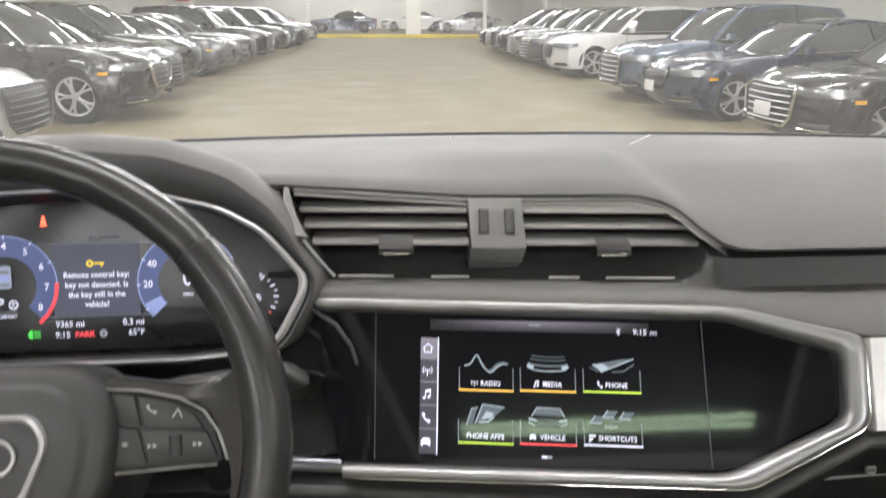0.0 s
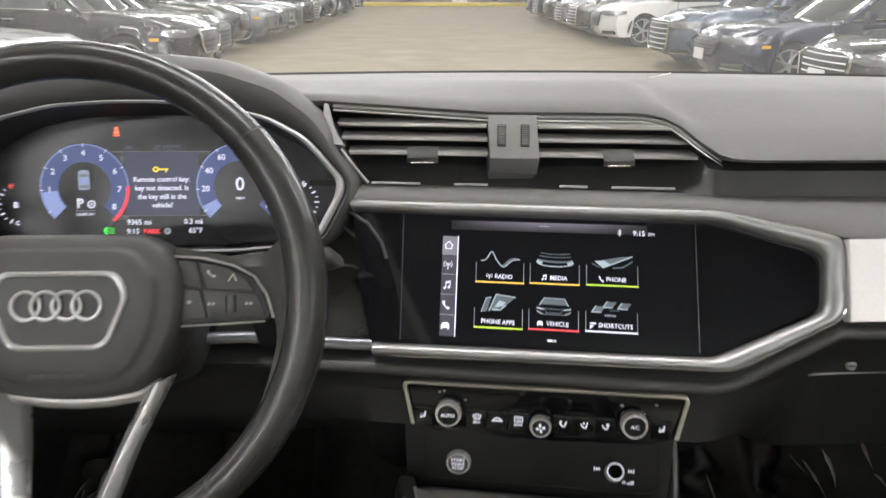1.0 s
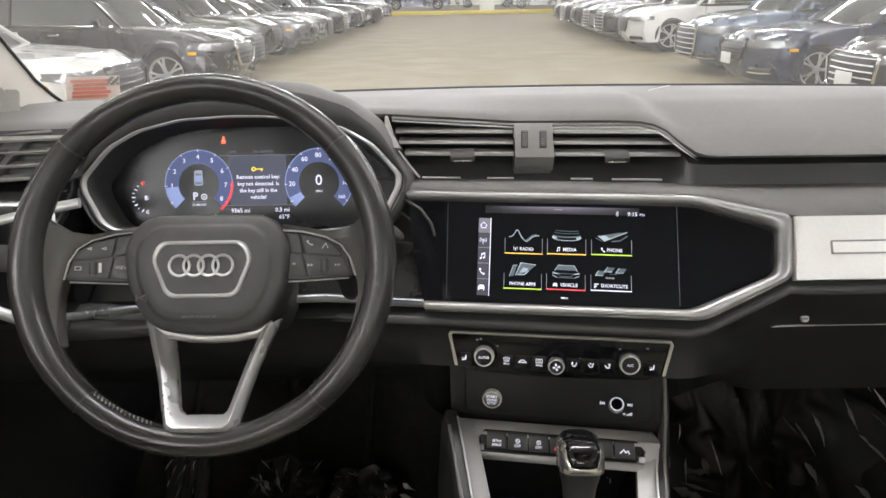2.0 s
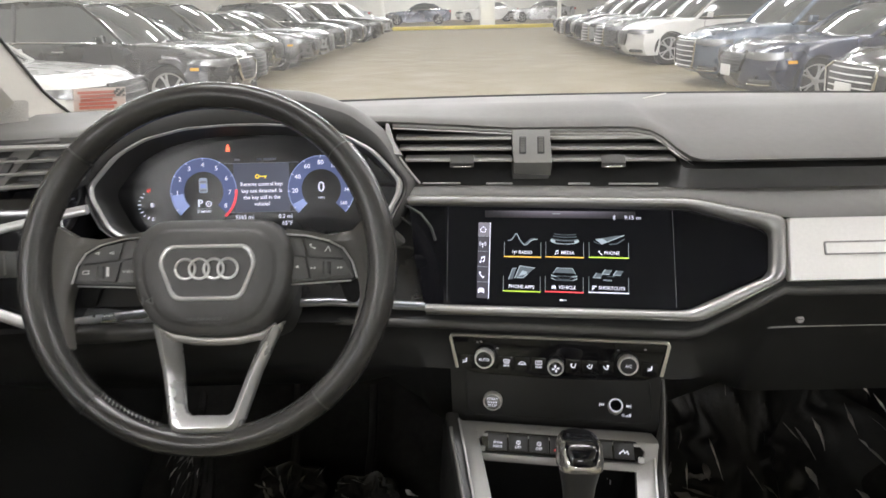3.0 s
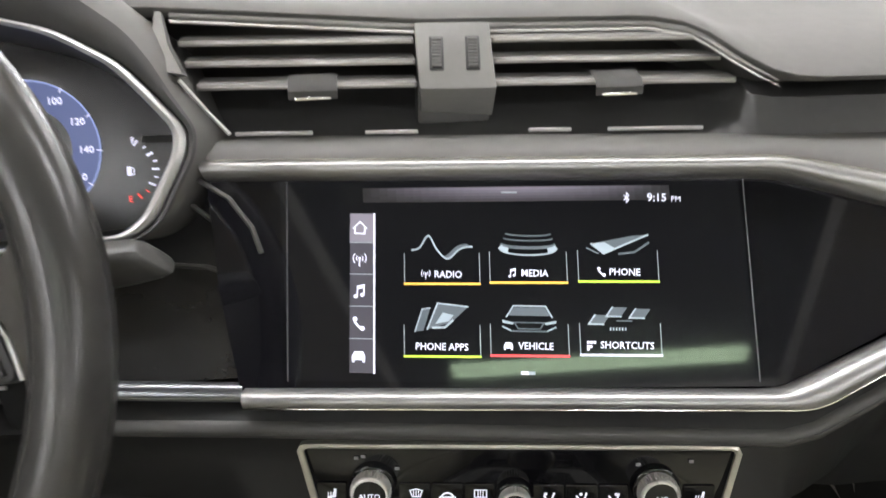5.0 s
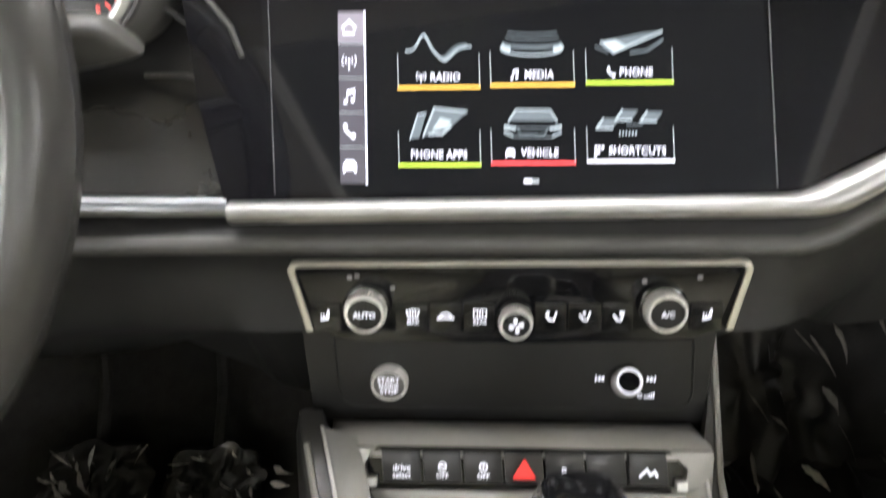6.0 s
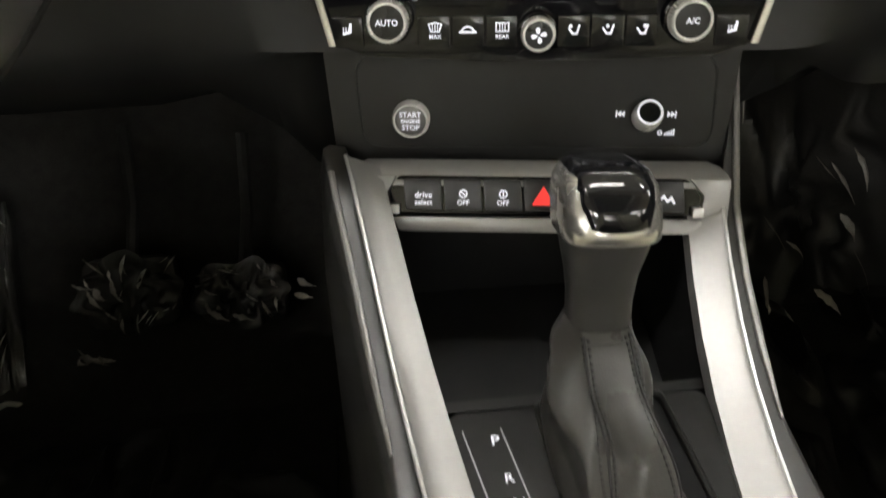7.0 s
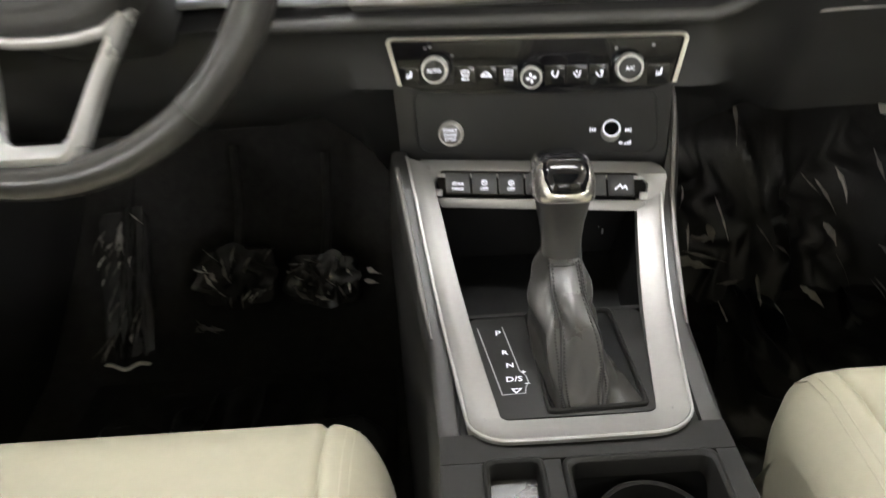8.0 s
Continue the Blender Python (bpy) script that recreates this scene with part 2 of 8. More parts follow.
def lettering(s, size, mat, parent, x, y, h, align="CENTER", name="lettering", bold=0.0, squash=1.0):
    cu = bpy.data.curves.new(name, "FONT")
    cu.body, cu.size, cu.align_x, cu.align_y = s, size, align, "CENTER"
    cu.offset = bold
    cu.resolution_u = 2
    tmp = bpy.data.objects.new("t", cu)
    scene.collection.objects.link(tmp)
    me = bpy.data.meshes.new_from_object(tmp.evaluated_get(bpy.context.evaluated_depsgraph_get()))
    bpy.data.objects.remove(tmp)
    me.materials.clear()
    me.materials.append(mat)
    ob = new(name, me)
    ob.parent = parent
    ob.matrix_basis = Matrix.Translation((x, y, h)) @ Matrix.Diagonal((squash, 1, 1, 1))
    return ob


class Slope:
    """A leaning face: y = y0 + a (x - x0) + b (z - z0). Its own axes run right, up and out to the driver."""

    def __init__(self, y0, x0, z0, a, b, cx, cz):
        self.k = (y0, x0, z0, a, b)
        o = Vector((cx, self.y(cx, cz), cz))
        out = Vector((a, -1, b)).normalized()
        u = Vector((1, a, 0)).normalized()
        v = out.cross(u)
        self.m = Matrix((u, v, out)).transposed().to_4x4()
        self.m.translation = o
        self.i = self.m.inverted()

    def y(self, x, z):
        y0, x0, z0, a, b = self.k
        return y0 + a * (x - x0) + b * (z - z0)

    def uv(self, x, z):
        p = self.i @ Vector((x, self.y(x, z), z))
        return (p.x, p.y)


def table(rows, x):
    """Linear interpolation in rows of (x, a, b, ...)."""
    if x <= rows[0][0]:
        return rows[0][1:]
    for p, q in zip(rows, rows[1:]):
        if x <= q[0]:
            t = (x - p[0]) / (q[0] - p[0])
            return tuple(a * (1 - t) + b * t for a, b in zip(p[1:], q[1:]))
    return rows[-1][1:]


def steps(a, b, n):
    return [a + (b - a) * i / n for i in range(n + 1)]


# ---- the car's shell: floor, doors, roof, glass ----
def screen_base(x):
    return 0.945 - 0.21 * (x - 0.02) ** 2


def build_shell():
    bm = bmesh.new()
    prof = [(-1.6, 0.33), (0.55, 0.33), (0.74, 0.345), (0.98, 0.52), (1.04, 0.75), (1.05, 1.08), (1.09, 1.08), (1.09, 0.5), (1.0, 0.30), (-1.6, 0.30)]
    loft(bm, [[(x, y, z) for y, z in prof] for x in steps(-0.72, 0.72, 8)])
    tagged(part("floor", bm, M_CARPET), "black carpeted car floor rising to the toe board", "floor", kind="structure")
    for side, name in ((-1, "wall_left_door"), (1, "wall_right_door")):
        bm = bmesh.new()
        x0 = 0.72 * side
        prof = [(0.30, 0.0), (0.30, 0.09), (0.95, 0.10), (1.10, 0.07), (1.10, 0.0), (0.98, -0.03), (0.70, -0.05), (0.42, -0.02)]
        loft(bm, [[(x0 + d * side, y, z) for z, d in prof] for y in steps(-1.6, 1.05, 6)])
        tagged(part(name, bm, M_BLACK), "black moulded front door panel below the window", "door panel", kind="structure")
        bm = bmesh.new()
        flat(bm, [(-1.5, 1.09), (0.72, 1.09), (0.30, 1.50), (-1.4, 1.52)])
        m = Matrix(((0, 0, 1, 0.735 * side), (1, 0, 0, 0), (0, 1, 0, 0), (0, 0, 0, 1)))
        pane = tagged(part("window_left" if side < 0 else "window_right", bm, M_PANE, m=m), "clear side window glass above the door", "car window", kind="structure")
        pane.visible_shadow = False
    # roof with a glass sunroof
    bm = bmesh.new()
    for x0, x1, y0, y1 in ((-0.72, 0.72, 0.08, 0.24), (-0.72, -0.44, -0.80, 0.08), (0.44, 0.72, -0.80, 0.08), (-0.72, 0.72, -1.6, -0.80)):
        box(bm, (x1 - x0 - 0.002, y1 - y0 - 0.002, 0.05), ((x0 + x1) / 2, (y0 + y1) / 2, 1.585), 0.008)
    tagged(part("ceiling", bm, M_LINER), "pale grey roof lining round the sunroof", "ceiling", kind="structure")
    bm = bmesh.new()
    box(bm, (0.92, 0.92, 0.005), (0, -0.36, 1.614))
    pane = tagged(part("window_roof", bm, M_TINT), "green-tinted glass sunroof over the front seats", "sunroof", kind="structure")
    pane.visible_shadow = False
    # windscreen, bowed across and raked
    bm = bmesh.new()
    rows = []
    for t in steps(0, 1, 6):
        rows.append([(x * (1 - 0.14 * t), screen_base(x) * (1 - t) + (0.27 - 0.08 * x * x) * t, 1.125 + 0.45 * t + 0.03 * math.sin(math.pi * t)) for x in steps(-0.70, 0.70, 16)])
    loft(bm, rows, closed=False)
    pane = tagged(part("window_screen", bm, M_WIND), "large raked windscreen with a thin pale layer painted in as haze", "windscreen", kind="structure")
    pane.visible_shadow = False
    for side in (-1, 1):
        post = thing("pillar_left" if side < 0 else "pillar_right", pose(0.60 * side, 0.73, 1.12), "pale grey roof pillar beside the windscreen", "pillar", kind="structure")
        bm = bmesh.new()
        rings = []
        edge = []
        for t in [0, 0.03, 0.06, 0.09, 0.125] + steps(0.25, 1, 6):
            y, z = 0.74 - 0.50 * t, 1.115 + 0.45 * t + 0.03 * math.sin(math.pi * t)
            x = (0.668 + 0.012 * t - 0.034 * max(0.0, 1 - t / 0.14) ** 1.5) * side
            w = 0.085 + 0.06 * (1 - t) ** 2
            edge.append((x - 0.001 * side, y + 0.070, z - 0.008))
            rings.append([(x, y + 0.07, z - 0.01), (x - 0.004 * side, y, z - 0.02), (x + 0.03 * side, y - 0.05, z - 0.03), (x + w * side, y - 0.08, z - 0.03),
                          (x + (w + 0.03) * side, y, z), (x + 0.05 * side, y + 0.09, z)])
        loft(bm, rings)
        part("post_trim", bm, M_LINER, post, m=pose(-0.60 * side, -0.73, -1.12))
        part("post_seal", tube(bmesh.new(), edge, 0.0022, 8), M_BLACK, post, "thin black seal", m=pose(-0.60 * side, -0.73, -1.12))
        bm = bmesh.new()
        prism(bm, filleted([(-0.030, -0.016), (0.022, -0.022), (0.030, 0.016), (-0.016, 0.020)], 0.006), 0, 0.004, 0.001)
        gm = look((0.676 * side, 0.662, 1.156), (0.30 * side, 0.10, 1.34))
        grille = part("speaker_grille", bm, M_MESH, post, "pale grey perforated speaker grille", m=pose(-0.60 * side, -0.73, -1.12) @ gm @ pose(0, 0, 0.0, 0, 180, 0))
    # unseen panel added to close the cabin and limit light from behind
    bm = bmesh.new()
    box(bm, (1.5, 0.05, 0.90), (0, -1.62, 0.75))
    tagged(part("wall_rear_added", bm, M_LINER), "unseen pale panel added to close the cabin's rear", "wall", kind="structure")


M_DFRAME2 = material("trim_metal", (0.27, 0.28, 0.30), 0.30, 1.0, var=0.04, scale=30, bump=0.015, bscale=900, kind="brushed")
M_ENDP = material("dull_silver", (0.26, 0.255, 0.245), 0.42, 0.5, var=0.08, scale=30)
M_RECESS = material("recess_black", (0.052, 0.052, 0.050), 0.4, var=0.1, scale=12, bump=0.1, bscale=1600, kind="grain")
M_MESH = material("speaker_mesh", (0.42, 0.41, 0.38), 0.8, var=0.1, scale=60, bump=1.0, bscale=700, kind="grain")

# ---- dashboard ----
LIP = [(-0.72, 0.545, 1.140), (-0.55, 0.545, 1.146), (-0.50, 0.60, 1.148), (-0.195, 0.620, 1.147), (-0.04, 0.609, 1.138), (0.100, 0.600, 1.138),
       (0.124, 0.586, 1.134), (0.139, 0.558, 1.121), (0.152, 0.536, 1.113), (0.165, 0.530, 1.111), (0.72, 0.528, 1.109)]
LEDGE_BACK = [(-0.17, 0.602, 1.0715), (0.125, 0.555, 1.0735), (0.16, 0.536, 1.0755), (0.72, 0.534, 1.0735)]
LEDGE_FRONT = [(-0.168, 0.567, 1.068), (0.147, 0.508, 1.074), (0.238, 0.483, 1.0595), (0.25, 0.483, 1.058), (0.72, 0.483, 1.058)]
LOW_EDGE = [(-0.66, 0.470, 0.955), (-0.40, 0.505, 0.946), (-0.26, 0.512, 0.944), (-0.147, 0.492, 0.947), (0.131, 0.441, 0.952), (0.147, 0.439, 0.957),
            (0.232, 0.447, 0.999), (0.25, 0.450, 0.996), (0.72, 0.450, 0.996)]


def build_dashboard():
    d = thing("dashboard", pose(0, 0.6, 0.7), "grey soft-touch dashboard with dark lower panels under the windscreen", "dashboard")
    back = pose(0, -0.6, -0.7)
    xs = steps(-0.72, -0.22, 12) + [-0.195, -0.15, -0.10, -0.04, 0.0, 0.05, 0.09, 0.103, 0.117, 0.128, 0.140, 0.15, 0.160, 0.175] + steps(0.20, 0.72, 10)
    bm = bmesh.new()
    rows = []
    for x in xs:
        ly, lz = table(LIP, x)
        b = screen_base(x)
        my = max(ly + 0.045, 0.675)
        mz = 1.143 + (0.006 if x < 0.12 else 0.0)
        rows.append([(x, 1.075, 1.085), (x, b + 0.05, 1.10), (x, b + 0.012, 1.118), (x, b - 0.004, 1.127), (x, b - 0.03, 1.131), (x, 0.80, 1.139), (x, my + 0.03, mz + 0.001), (x, my, mz - 0.001),
                     (x, ly * 0.6 + my * 0.4, lz * 0.55 + mz * 0.45 + 0.001), (x, ly + 0.006, lz + 0.002), (x, ly, lz - 0.002), (x, ly + 0.003, lz - (0.008 if x < 0.13 else 0.005)), (x, ly + 0.05, lz - 0.014)])
    loft(bm, rows, closed=False)
    part("top_pad", bm, M_PAD, d, "grey soft dashboard top", m=back, angle=60)
    # the dark strip at the foot of the glass
    bm = bmesh.new()
    loft(bm, [[(x, screen_base(x) + 0.035, 1.112), (x, screen_base(x) + 0.012, 1.1285), (x, screen_base(x) - 0.008, 1.1310), (x, screen_base(x) - 0.010, 1.1265)] for x in steps(-0.70, 0.70, 20)])
    part("screen_seal", bm, M_BLACK, d, "black seal at the foot of the windscreen", m=back)
    # air slots for the glass
    for k, x in enumerate(steps(-0.10, 0.12, 44)):
        bm = bmesh.new()
        box(bm, (0.0014, 0.020, 0.0014), (x, 0.895 - 0.2 * x * x, 1.1315))
        part("air_slot", bm, M_SLAT, d, m=back)
    # pale strip painted in for a faint reflection of the windscreen
    bm = bmesh.new()
    loft(bm, [[(0.165 + 0.06 * t - 0.0012, 0.805 + 0.095 * t, 1.1385 - 0.007 * t), (0.165 + 0.06 * t + 0.0012, 0.805 + 0.095 * t, 1.1385 - 0.007 * t), (0.165 + 0.06 * t, 0.805 + 0.095 * t, 1.1398 - 0.007 * t)] for t in steps(0, 1, 4)])
    part("pad_reflection", bm, M_LINER, d, "pale line painted as a windscreen reflection on the dashboard top", m=back)
    # recess behind the vents and along the passenger side
    bm = bmesh.new()
    rows = []
    for x in [-0.21] + [q for q in xs if q > -0.2]:
        ly, lz = table(LIP, x)
        by, bz = table(LEDGE_BACK, x)
        rows.append([(x, ly + 0.05, lz - 0.012), (x, max(ly, by) + (0.055 if x < 0.15 else 0.018), (lz + bz) / 2), (x, by + 0.005, bz - 0.004)])
    loft(bm, rows, closed=False)
    part("vent_recess", bm, M_RECESS, d, "black recess under the dashboard top", m=back)
    # ledge over the display
    bm = bmesh.new()
    rows = []
    for x in steps(-0.17, 0.13, 10) + [0.147, 0.16, 0.18, 0.21, 0.238, 0.25] + steps(0.28, 0.72, 8):
        by, bz = table(LEDGE_BACK, x)
        fy, fz = table(LEDGE_FRONT, x)
        rows.append([(x, by + 0.012, bz - 0.006), (x, by, bz), (x, (by + fy) / 2 - 0.004, (bz + fz) / 2 + 0.003), (x, fy + 0.002, fz + 0.0015), (x, fy, fz - 0.003), (x, fy + 0.02, fz - 0.016)])
    loft(bm, rows, closed=False)
    part("ledge", bm, M_PAD, d, "grey ledge above the display", m=back, angle=60)
    # lower front, from the trim down to the knees
    bm = bmesh.new()
    rows = []
    for x in steps(-0.66, -0.16, 12) + [-0.147, -0.13] + steps(-0.10, 0.10, 6) + [0.131, 0.147, 0.17, 0.20, 0.232, 0.25] + steps(0.30, 0.72, 8):
        ty, tz = table(LOW_EDGE, x)
        xx = min(max(x, -0.2), 0.2)
        face = 0.496 - 0.1419 * (xx + 0.1191) + 0.006
        side = min(1.0, max(0.0, (abs(x) - 0.14) / 0.10))
        deep = 0.10 if x < 0 else 0.01
        rows.append([(x, ty + 0.03, tz + 0.004), (x, ty + 0.010, tz - 0.001), (x, ty + 0.004, tz - 0.005), (x, ty - 0.002, tz - 0.011), (x, (ty + 0.004) * side + max(ty + 0.002, face - 0.003) * (1 - side), tz - 0.021),
                     (x, face * (1 - side) + (ty + (0.012 if x < 0 else 0.045)) * side, 0.905 + (tz - 0.95) * 0.5), (x, face * (1 - side) + (ty + (0.02 if x < 0 else 0.072)) * side - 0.006, 0.876),
                     (x, 0.53 + (deep - (0.05 if x < 0 else 0.0)) * side, 0.862 - 0.05 * side), (x, 0.56 + deep * side, 0.78 + 0.035 * side), (x, 0.66 + deep * side, 0.70 + 0.125 * side), (x, 0.98, 0.68 + 0.15 * side)])
    loft(bm, rows, closed=False)
    part("lower_front", bm, M_LOWER, d, "black lower dashboard", m=back, angle=60)
    bm = bmesh.new()
    tube(bm, [(x, table(LOW_EDGE, x)[0] + 0.0035, table(LOW_EDGE, x)[1] - 0.0120) for x in steps(-0.26, 0.131, 10) + [0.147, 0.17, 0.20, 0.232, 0.25] + steps(0.30, 0.70, 6)], 0.0055, 12)
    part("padded_lip", bm, M_DARK, d, "soft dark lip under the trim", m=back)
    # light grey bar paints the highlight along the glovebox lid's seam
    bm = bmesh.new()
    tube(bm, [(x, table(LOW_EDGE, x)[0] + 0.0490, 0.9200) for x in steps(0.235, 0.70, 8)], 0.0012, 6)
    part("glovebox_seam", bm, M_SLAT, d, "glovebox lid seam, painted pale for its highlight", m=back)
    bm = bmesh.new()
    lathe(bm, [(0.0, 0.0), (0.0045, 0.0), (0.0048, 0.002), (0.0038, 0.003), (0.0, 0.003)], 20)
    part("glovebox_lock", bm, M_ENDP, d, "silver glovebox lock", m=back @ pose(0.272, 0.4880, 0.934, 72, 0, 0))
    bm = bmesh.new()
    box(bm, (0.0055, 0.0014, 0.001), (0, 0, 0.0033))
    part("lock_slot", bm, M_BLACK, d, m=back @ pose(0.272, 0.4880, 0.934, 72, 0, 0))
    # aluminium panel on the passenger side with its blank badge plate
    S = Slope(0.478, 0.231, 1.061, 0.0, 0.535, 0.48, 1.028)
    al = part("passenger_trim", prism(bmesh.new(), [S.uv(0.2385, 1.0575), S.uv(0.72, 1.0575), S.uv(0.72, 0.9990), S.uv(0.2345, 0.9990)], -0.012, 0.0, 0.002), M_ALU, d, "pale brushed aluminium trim panel", m=back @ S.m)
    o = filleted([S.uv(0.272, 1.035), S.uv(0.36, 1.035), S.uv(0.36, 1.022), S.uv(0.272, 1.022)], 0.002, 3)
    c = S.uv(0.316, 1.0285)
    part("badge_rim", ring_frame(bmesh.new(), o, [(c[0] + (x - c[0]) * 0.96, c[1] + (y - c[1]) * 0.75) for x, y in o], 0.0, 0.0015), M_ENDP, al)
    part("badge_plate", prism(bmesh.new(), [(c[0] + (x - c[0]) * 0.955, c[1] + (y - c[1]) * 0.74) for x, y in o], 0.0005, 0.001), M_ALU, al)
    # trim under the wheel, left of the display, and on the driver's outer side
    for pts, r, mt, lb in (([(-0.58, 0.462, 0.955), (-0.42, 0.505, 0.957), (-0.26, 0.517, 0.955), (-0.149, 0.503, 0.953)], 0.0055, M_DFRAME2, "dull silver trim strip"),
                           ([(-0.70, 0.475, 0.996), (-0.65, 0.472, 0.985), (-0.615, 0.468, 0.970), (-0.58, 0.466, 0.957)], 0.0065, M_SATIN, "silver trim strip"),
                           ([(-0.70, 0.492, 1.042), (-0.63, 0.497, 1.053), (-0.56, 0.503, 1.068), (-0.515, 0.507, 1.075)], 0.0060, M_SATIN, "silver trim strip")):
        bm = bmesh.new()
        tube(bm, pts, r, 10, flatten=0.7)
        part("trim_strip", bm, mt, d, lb, m=back)
    bm = bmesh.new()
    loft(bm, [[(x, 0.530, 1.100), (x, 0.508, 1.088), (x, 0.500, 1.065), (x, 0.492, 1.02), (x, 0.478, 0.985), (x, 0.472, 0.95), (x, 0.56, 0.93), (x, 0.58, 1.09)] for x in steps(-0.70, -0.54, 3)])
    part("outer_panel", bm, M_GLOSS, d, "gloss black panel beside the wheel", m=back)
    # thin curved bars that draw reflections in the black face
    for pts in ([(-0.172, 0.545, 1.056), (-0.152, 0.528, 1.049), (-0.140, 0.520, 1.034), (-0.136, 0.516, 1.020)], [(-0.176, 0.545, 1.040), (-0.158, 0.530, 1.031), (-0.149, 0.522, 1.010)], [(-0.190, 0.534, 1.008), (-0.168, 0.526, 1.009), (-0.145, 0.517, 1.003)]):
        bm = bmesh.new()
        tube(bm, [(x, y + 0.022, z) for x, y, z in pts], 0.0016, 6)
        part("face_reflection", bm, M_DARK, d, "thin curved line put in for a reflection in the black face", m=back)
    # gloss black face between cluster and display, behind the stalk
    bm = bmesh.new()
    rows = []
    for x, zt, yt in ((-0.56, 1.020, 0.560), (-0.50, 1.016, 0.562), (-0.42, 1.012, 0.565), (-0.30, 1.012, 0.568), (-0.225, 1.016, 0.572), (-0.195, 1.030, 0.582), (-0.168, 1.058, 0.600), (-0.14, 1.062, 0.602), (-0.12, 1.062, 0.600)):
        rows.append([(x, yt + 0.05, zt + 0.002), (x, yt, zt), (x, 0.54 + 0.3 * (yt - 0.56), 0.985), (x, 0.515, 0.955)])
    loft(bm, rows, closed=False)
    part("centre_face", bm, M_CAP, d, "black face behind the steering column", m=back)
    return d


# ---- air vents ----
def louvre(bm, x0, x1, y0, y1, z, depth=0.026):
    prof = [(0.0, 0.0008), (0.0, -0.0022), (depth * 0.5, -0.0018), (depth, -0.0008), (depth, 0.0008), (depth * 0.5, 0.0018)]
    loft(bm, [[(x0, y0 + a, z + b) for a, b in prof], [(x1, y1 + a, z + b) for a, b in prof]])


def build_centre_vents():
    v = thing("air_vents", pose(-0.02, 0.60, 1.11), "pair of dashboard air vents with slats and a grey middle block", "air vent")
    back = pose(0.02, -0.60, -1.11)
    rows = ((1.1250, 0.612, 0.584, -0.181, 0.128), (1.1140, 0.604, 0.576, -0.177, 0.137), (1.1025, 0.594, 0.566, -0.170, 0.143))
    for z, yl, yr, xl, xr in rows:
        for a, b in ((xl, -0.0435), (0.0025, xr)):
            f = lambda x: yl + (yr - yl) * (x - xl) / (xr - xl)
            bm = bmesh.new()
            louvre(bm, a, b, f(a), f(b), z)
            part("slat", bm, M_SLAT, v, m=back)
            bm = bmesh.new()
            box(bm, (b - a - 0.002, 0.0016, 0.0020), ((a + b) / 2, (f(a) + f(b)) / 2 - 0.0005, z - 0.0008), 0.0005, 1, turn=Matrix.Rotation(math.atan2(f(b) - f(a), b - a), 4, "Z"))
            if z > 1.09:
                part("slat_edge", bm, M_SATIN2, v, "thin grey bright slat edge", m=back)
            else:
                bm.free()
    S = Slope(0.603, -0.042, 1.131, -0.09, 0.9, -0.0205, 1.117)
    block = part("middle_block", prism(bmesh.new(), filleted([S.uv(-0.0425, 1.1335), S.uv(0.0015, 1.1335), S.uv(0.0015, 1.1000), S.uv(-0.0425, 1.1000)], 0.0015, 2), -0.03, 0.0015, 0.0008), M_BLOCK, v, "light grey block", m=back @ S.m)
    bm = bmesh.new()
    box(bm, (0.044, 0.02, 0.026), (-0.0205, 0.603, 1.089), 0.002)
    part("block_foot", bm, M_FOOT, v, m=back)
    for x in (-0.0310, -0.0100):
        u, w = S.uv(x, 1.1175)
        bm = bmesh.new()
        prism(bm, filleted([(u - 0.0042, w - 0.0115), (u + 0.0042, w - 0.0115), (u + 0.0042, w + 0.0115), (u - 0.0042, w + 0.0115)], 0.001, 2), 0, 0.0022, 0.0005)
        wl = part("thumbwheel", bm, M_BLACK, block, "black knurled thumbwheel")
        bm = bmesh.new()
        for k in range(9):
            box(bm, (0.0056, 0.0014, 0.0014), (u, w - 0.0088 + k * 0.0022, 0.0027))
        for k in range(4):
            box(bm, (0.0012, 0.0010, 0.0004), (u, w - 0.006 + k * 0.004, 0.0034))
        part("knurl", bm, M_PAD, wl, "grey knurled wheel")
    for x, f in ((-0.103, 0.582), (0.070, 0.566)):
        bm = bmesh.new()
        loft(bm, [[(x + s * 0.0138 * q, f + 0.008 - dy, 1.1045 - dz) for s, q in ((-1, 1), (-0.6, 0.9), (0.6, 0.9), (1, 1))] for dy, dz in ((0, -0.004), (0.012, -0.001), (0.0155, 0.003), (0.0155, 0.0075))], closed=False)
        bmesh.ops.solidify(bm, geom=bm.faces[:], thickness=0.002)
        tab = part("slat_tab", bm, M_PAD, v, "grey sliding tab", m=back)
        bm = bmesh.new()
        box(bm, (0.0205, 0.0015, 0.0016), (x, f - 0.0085, 1.0975), 0.0004, 1)
        part("tab_edge", bm, M_CHROME, v, "bright tab edge", m=back)
    # bright line round the opening
    pts = []
    for x in steps(-0.185, 0.152, 44):
        ly, lz = table(LIP, x)
        pts.append((x, ly + 0.0008, lz - 0.0068))
    bm = bmesh.new()
    thin = [min(1.0, 0.12 + (0.152 - x) / 0.022) for x, y, z in pts]
    tube(bm, pts, [0.0022 * k for k in thin], 8)
    part("upper_trim_line", bm, M_ENDP, v, "dull silver line along the opening's upper edge", m=back)
    bm = bmesh.new()
    tube(bm, [(x, y - 0.0026, z - 0.0030) for x, y, z in pts], [0.0010 * k for k in thin], 6)
    part("upper_bright_line", bm, M_SATIN2, v, m=back)
    # silver end piece towards the cluster
    bm = bmesh.new()
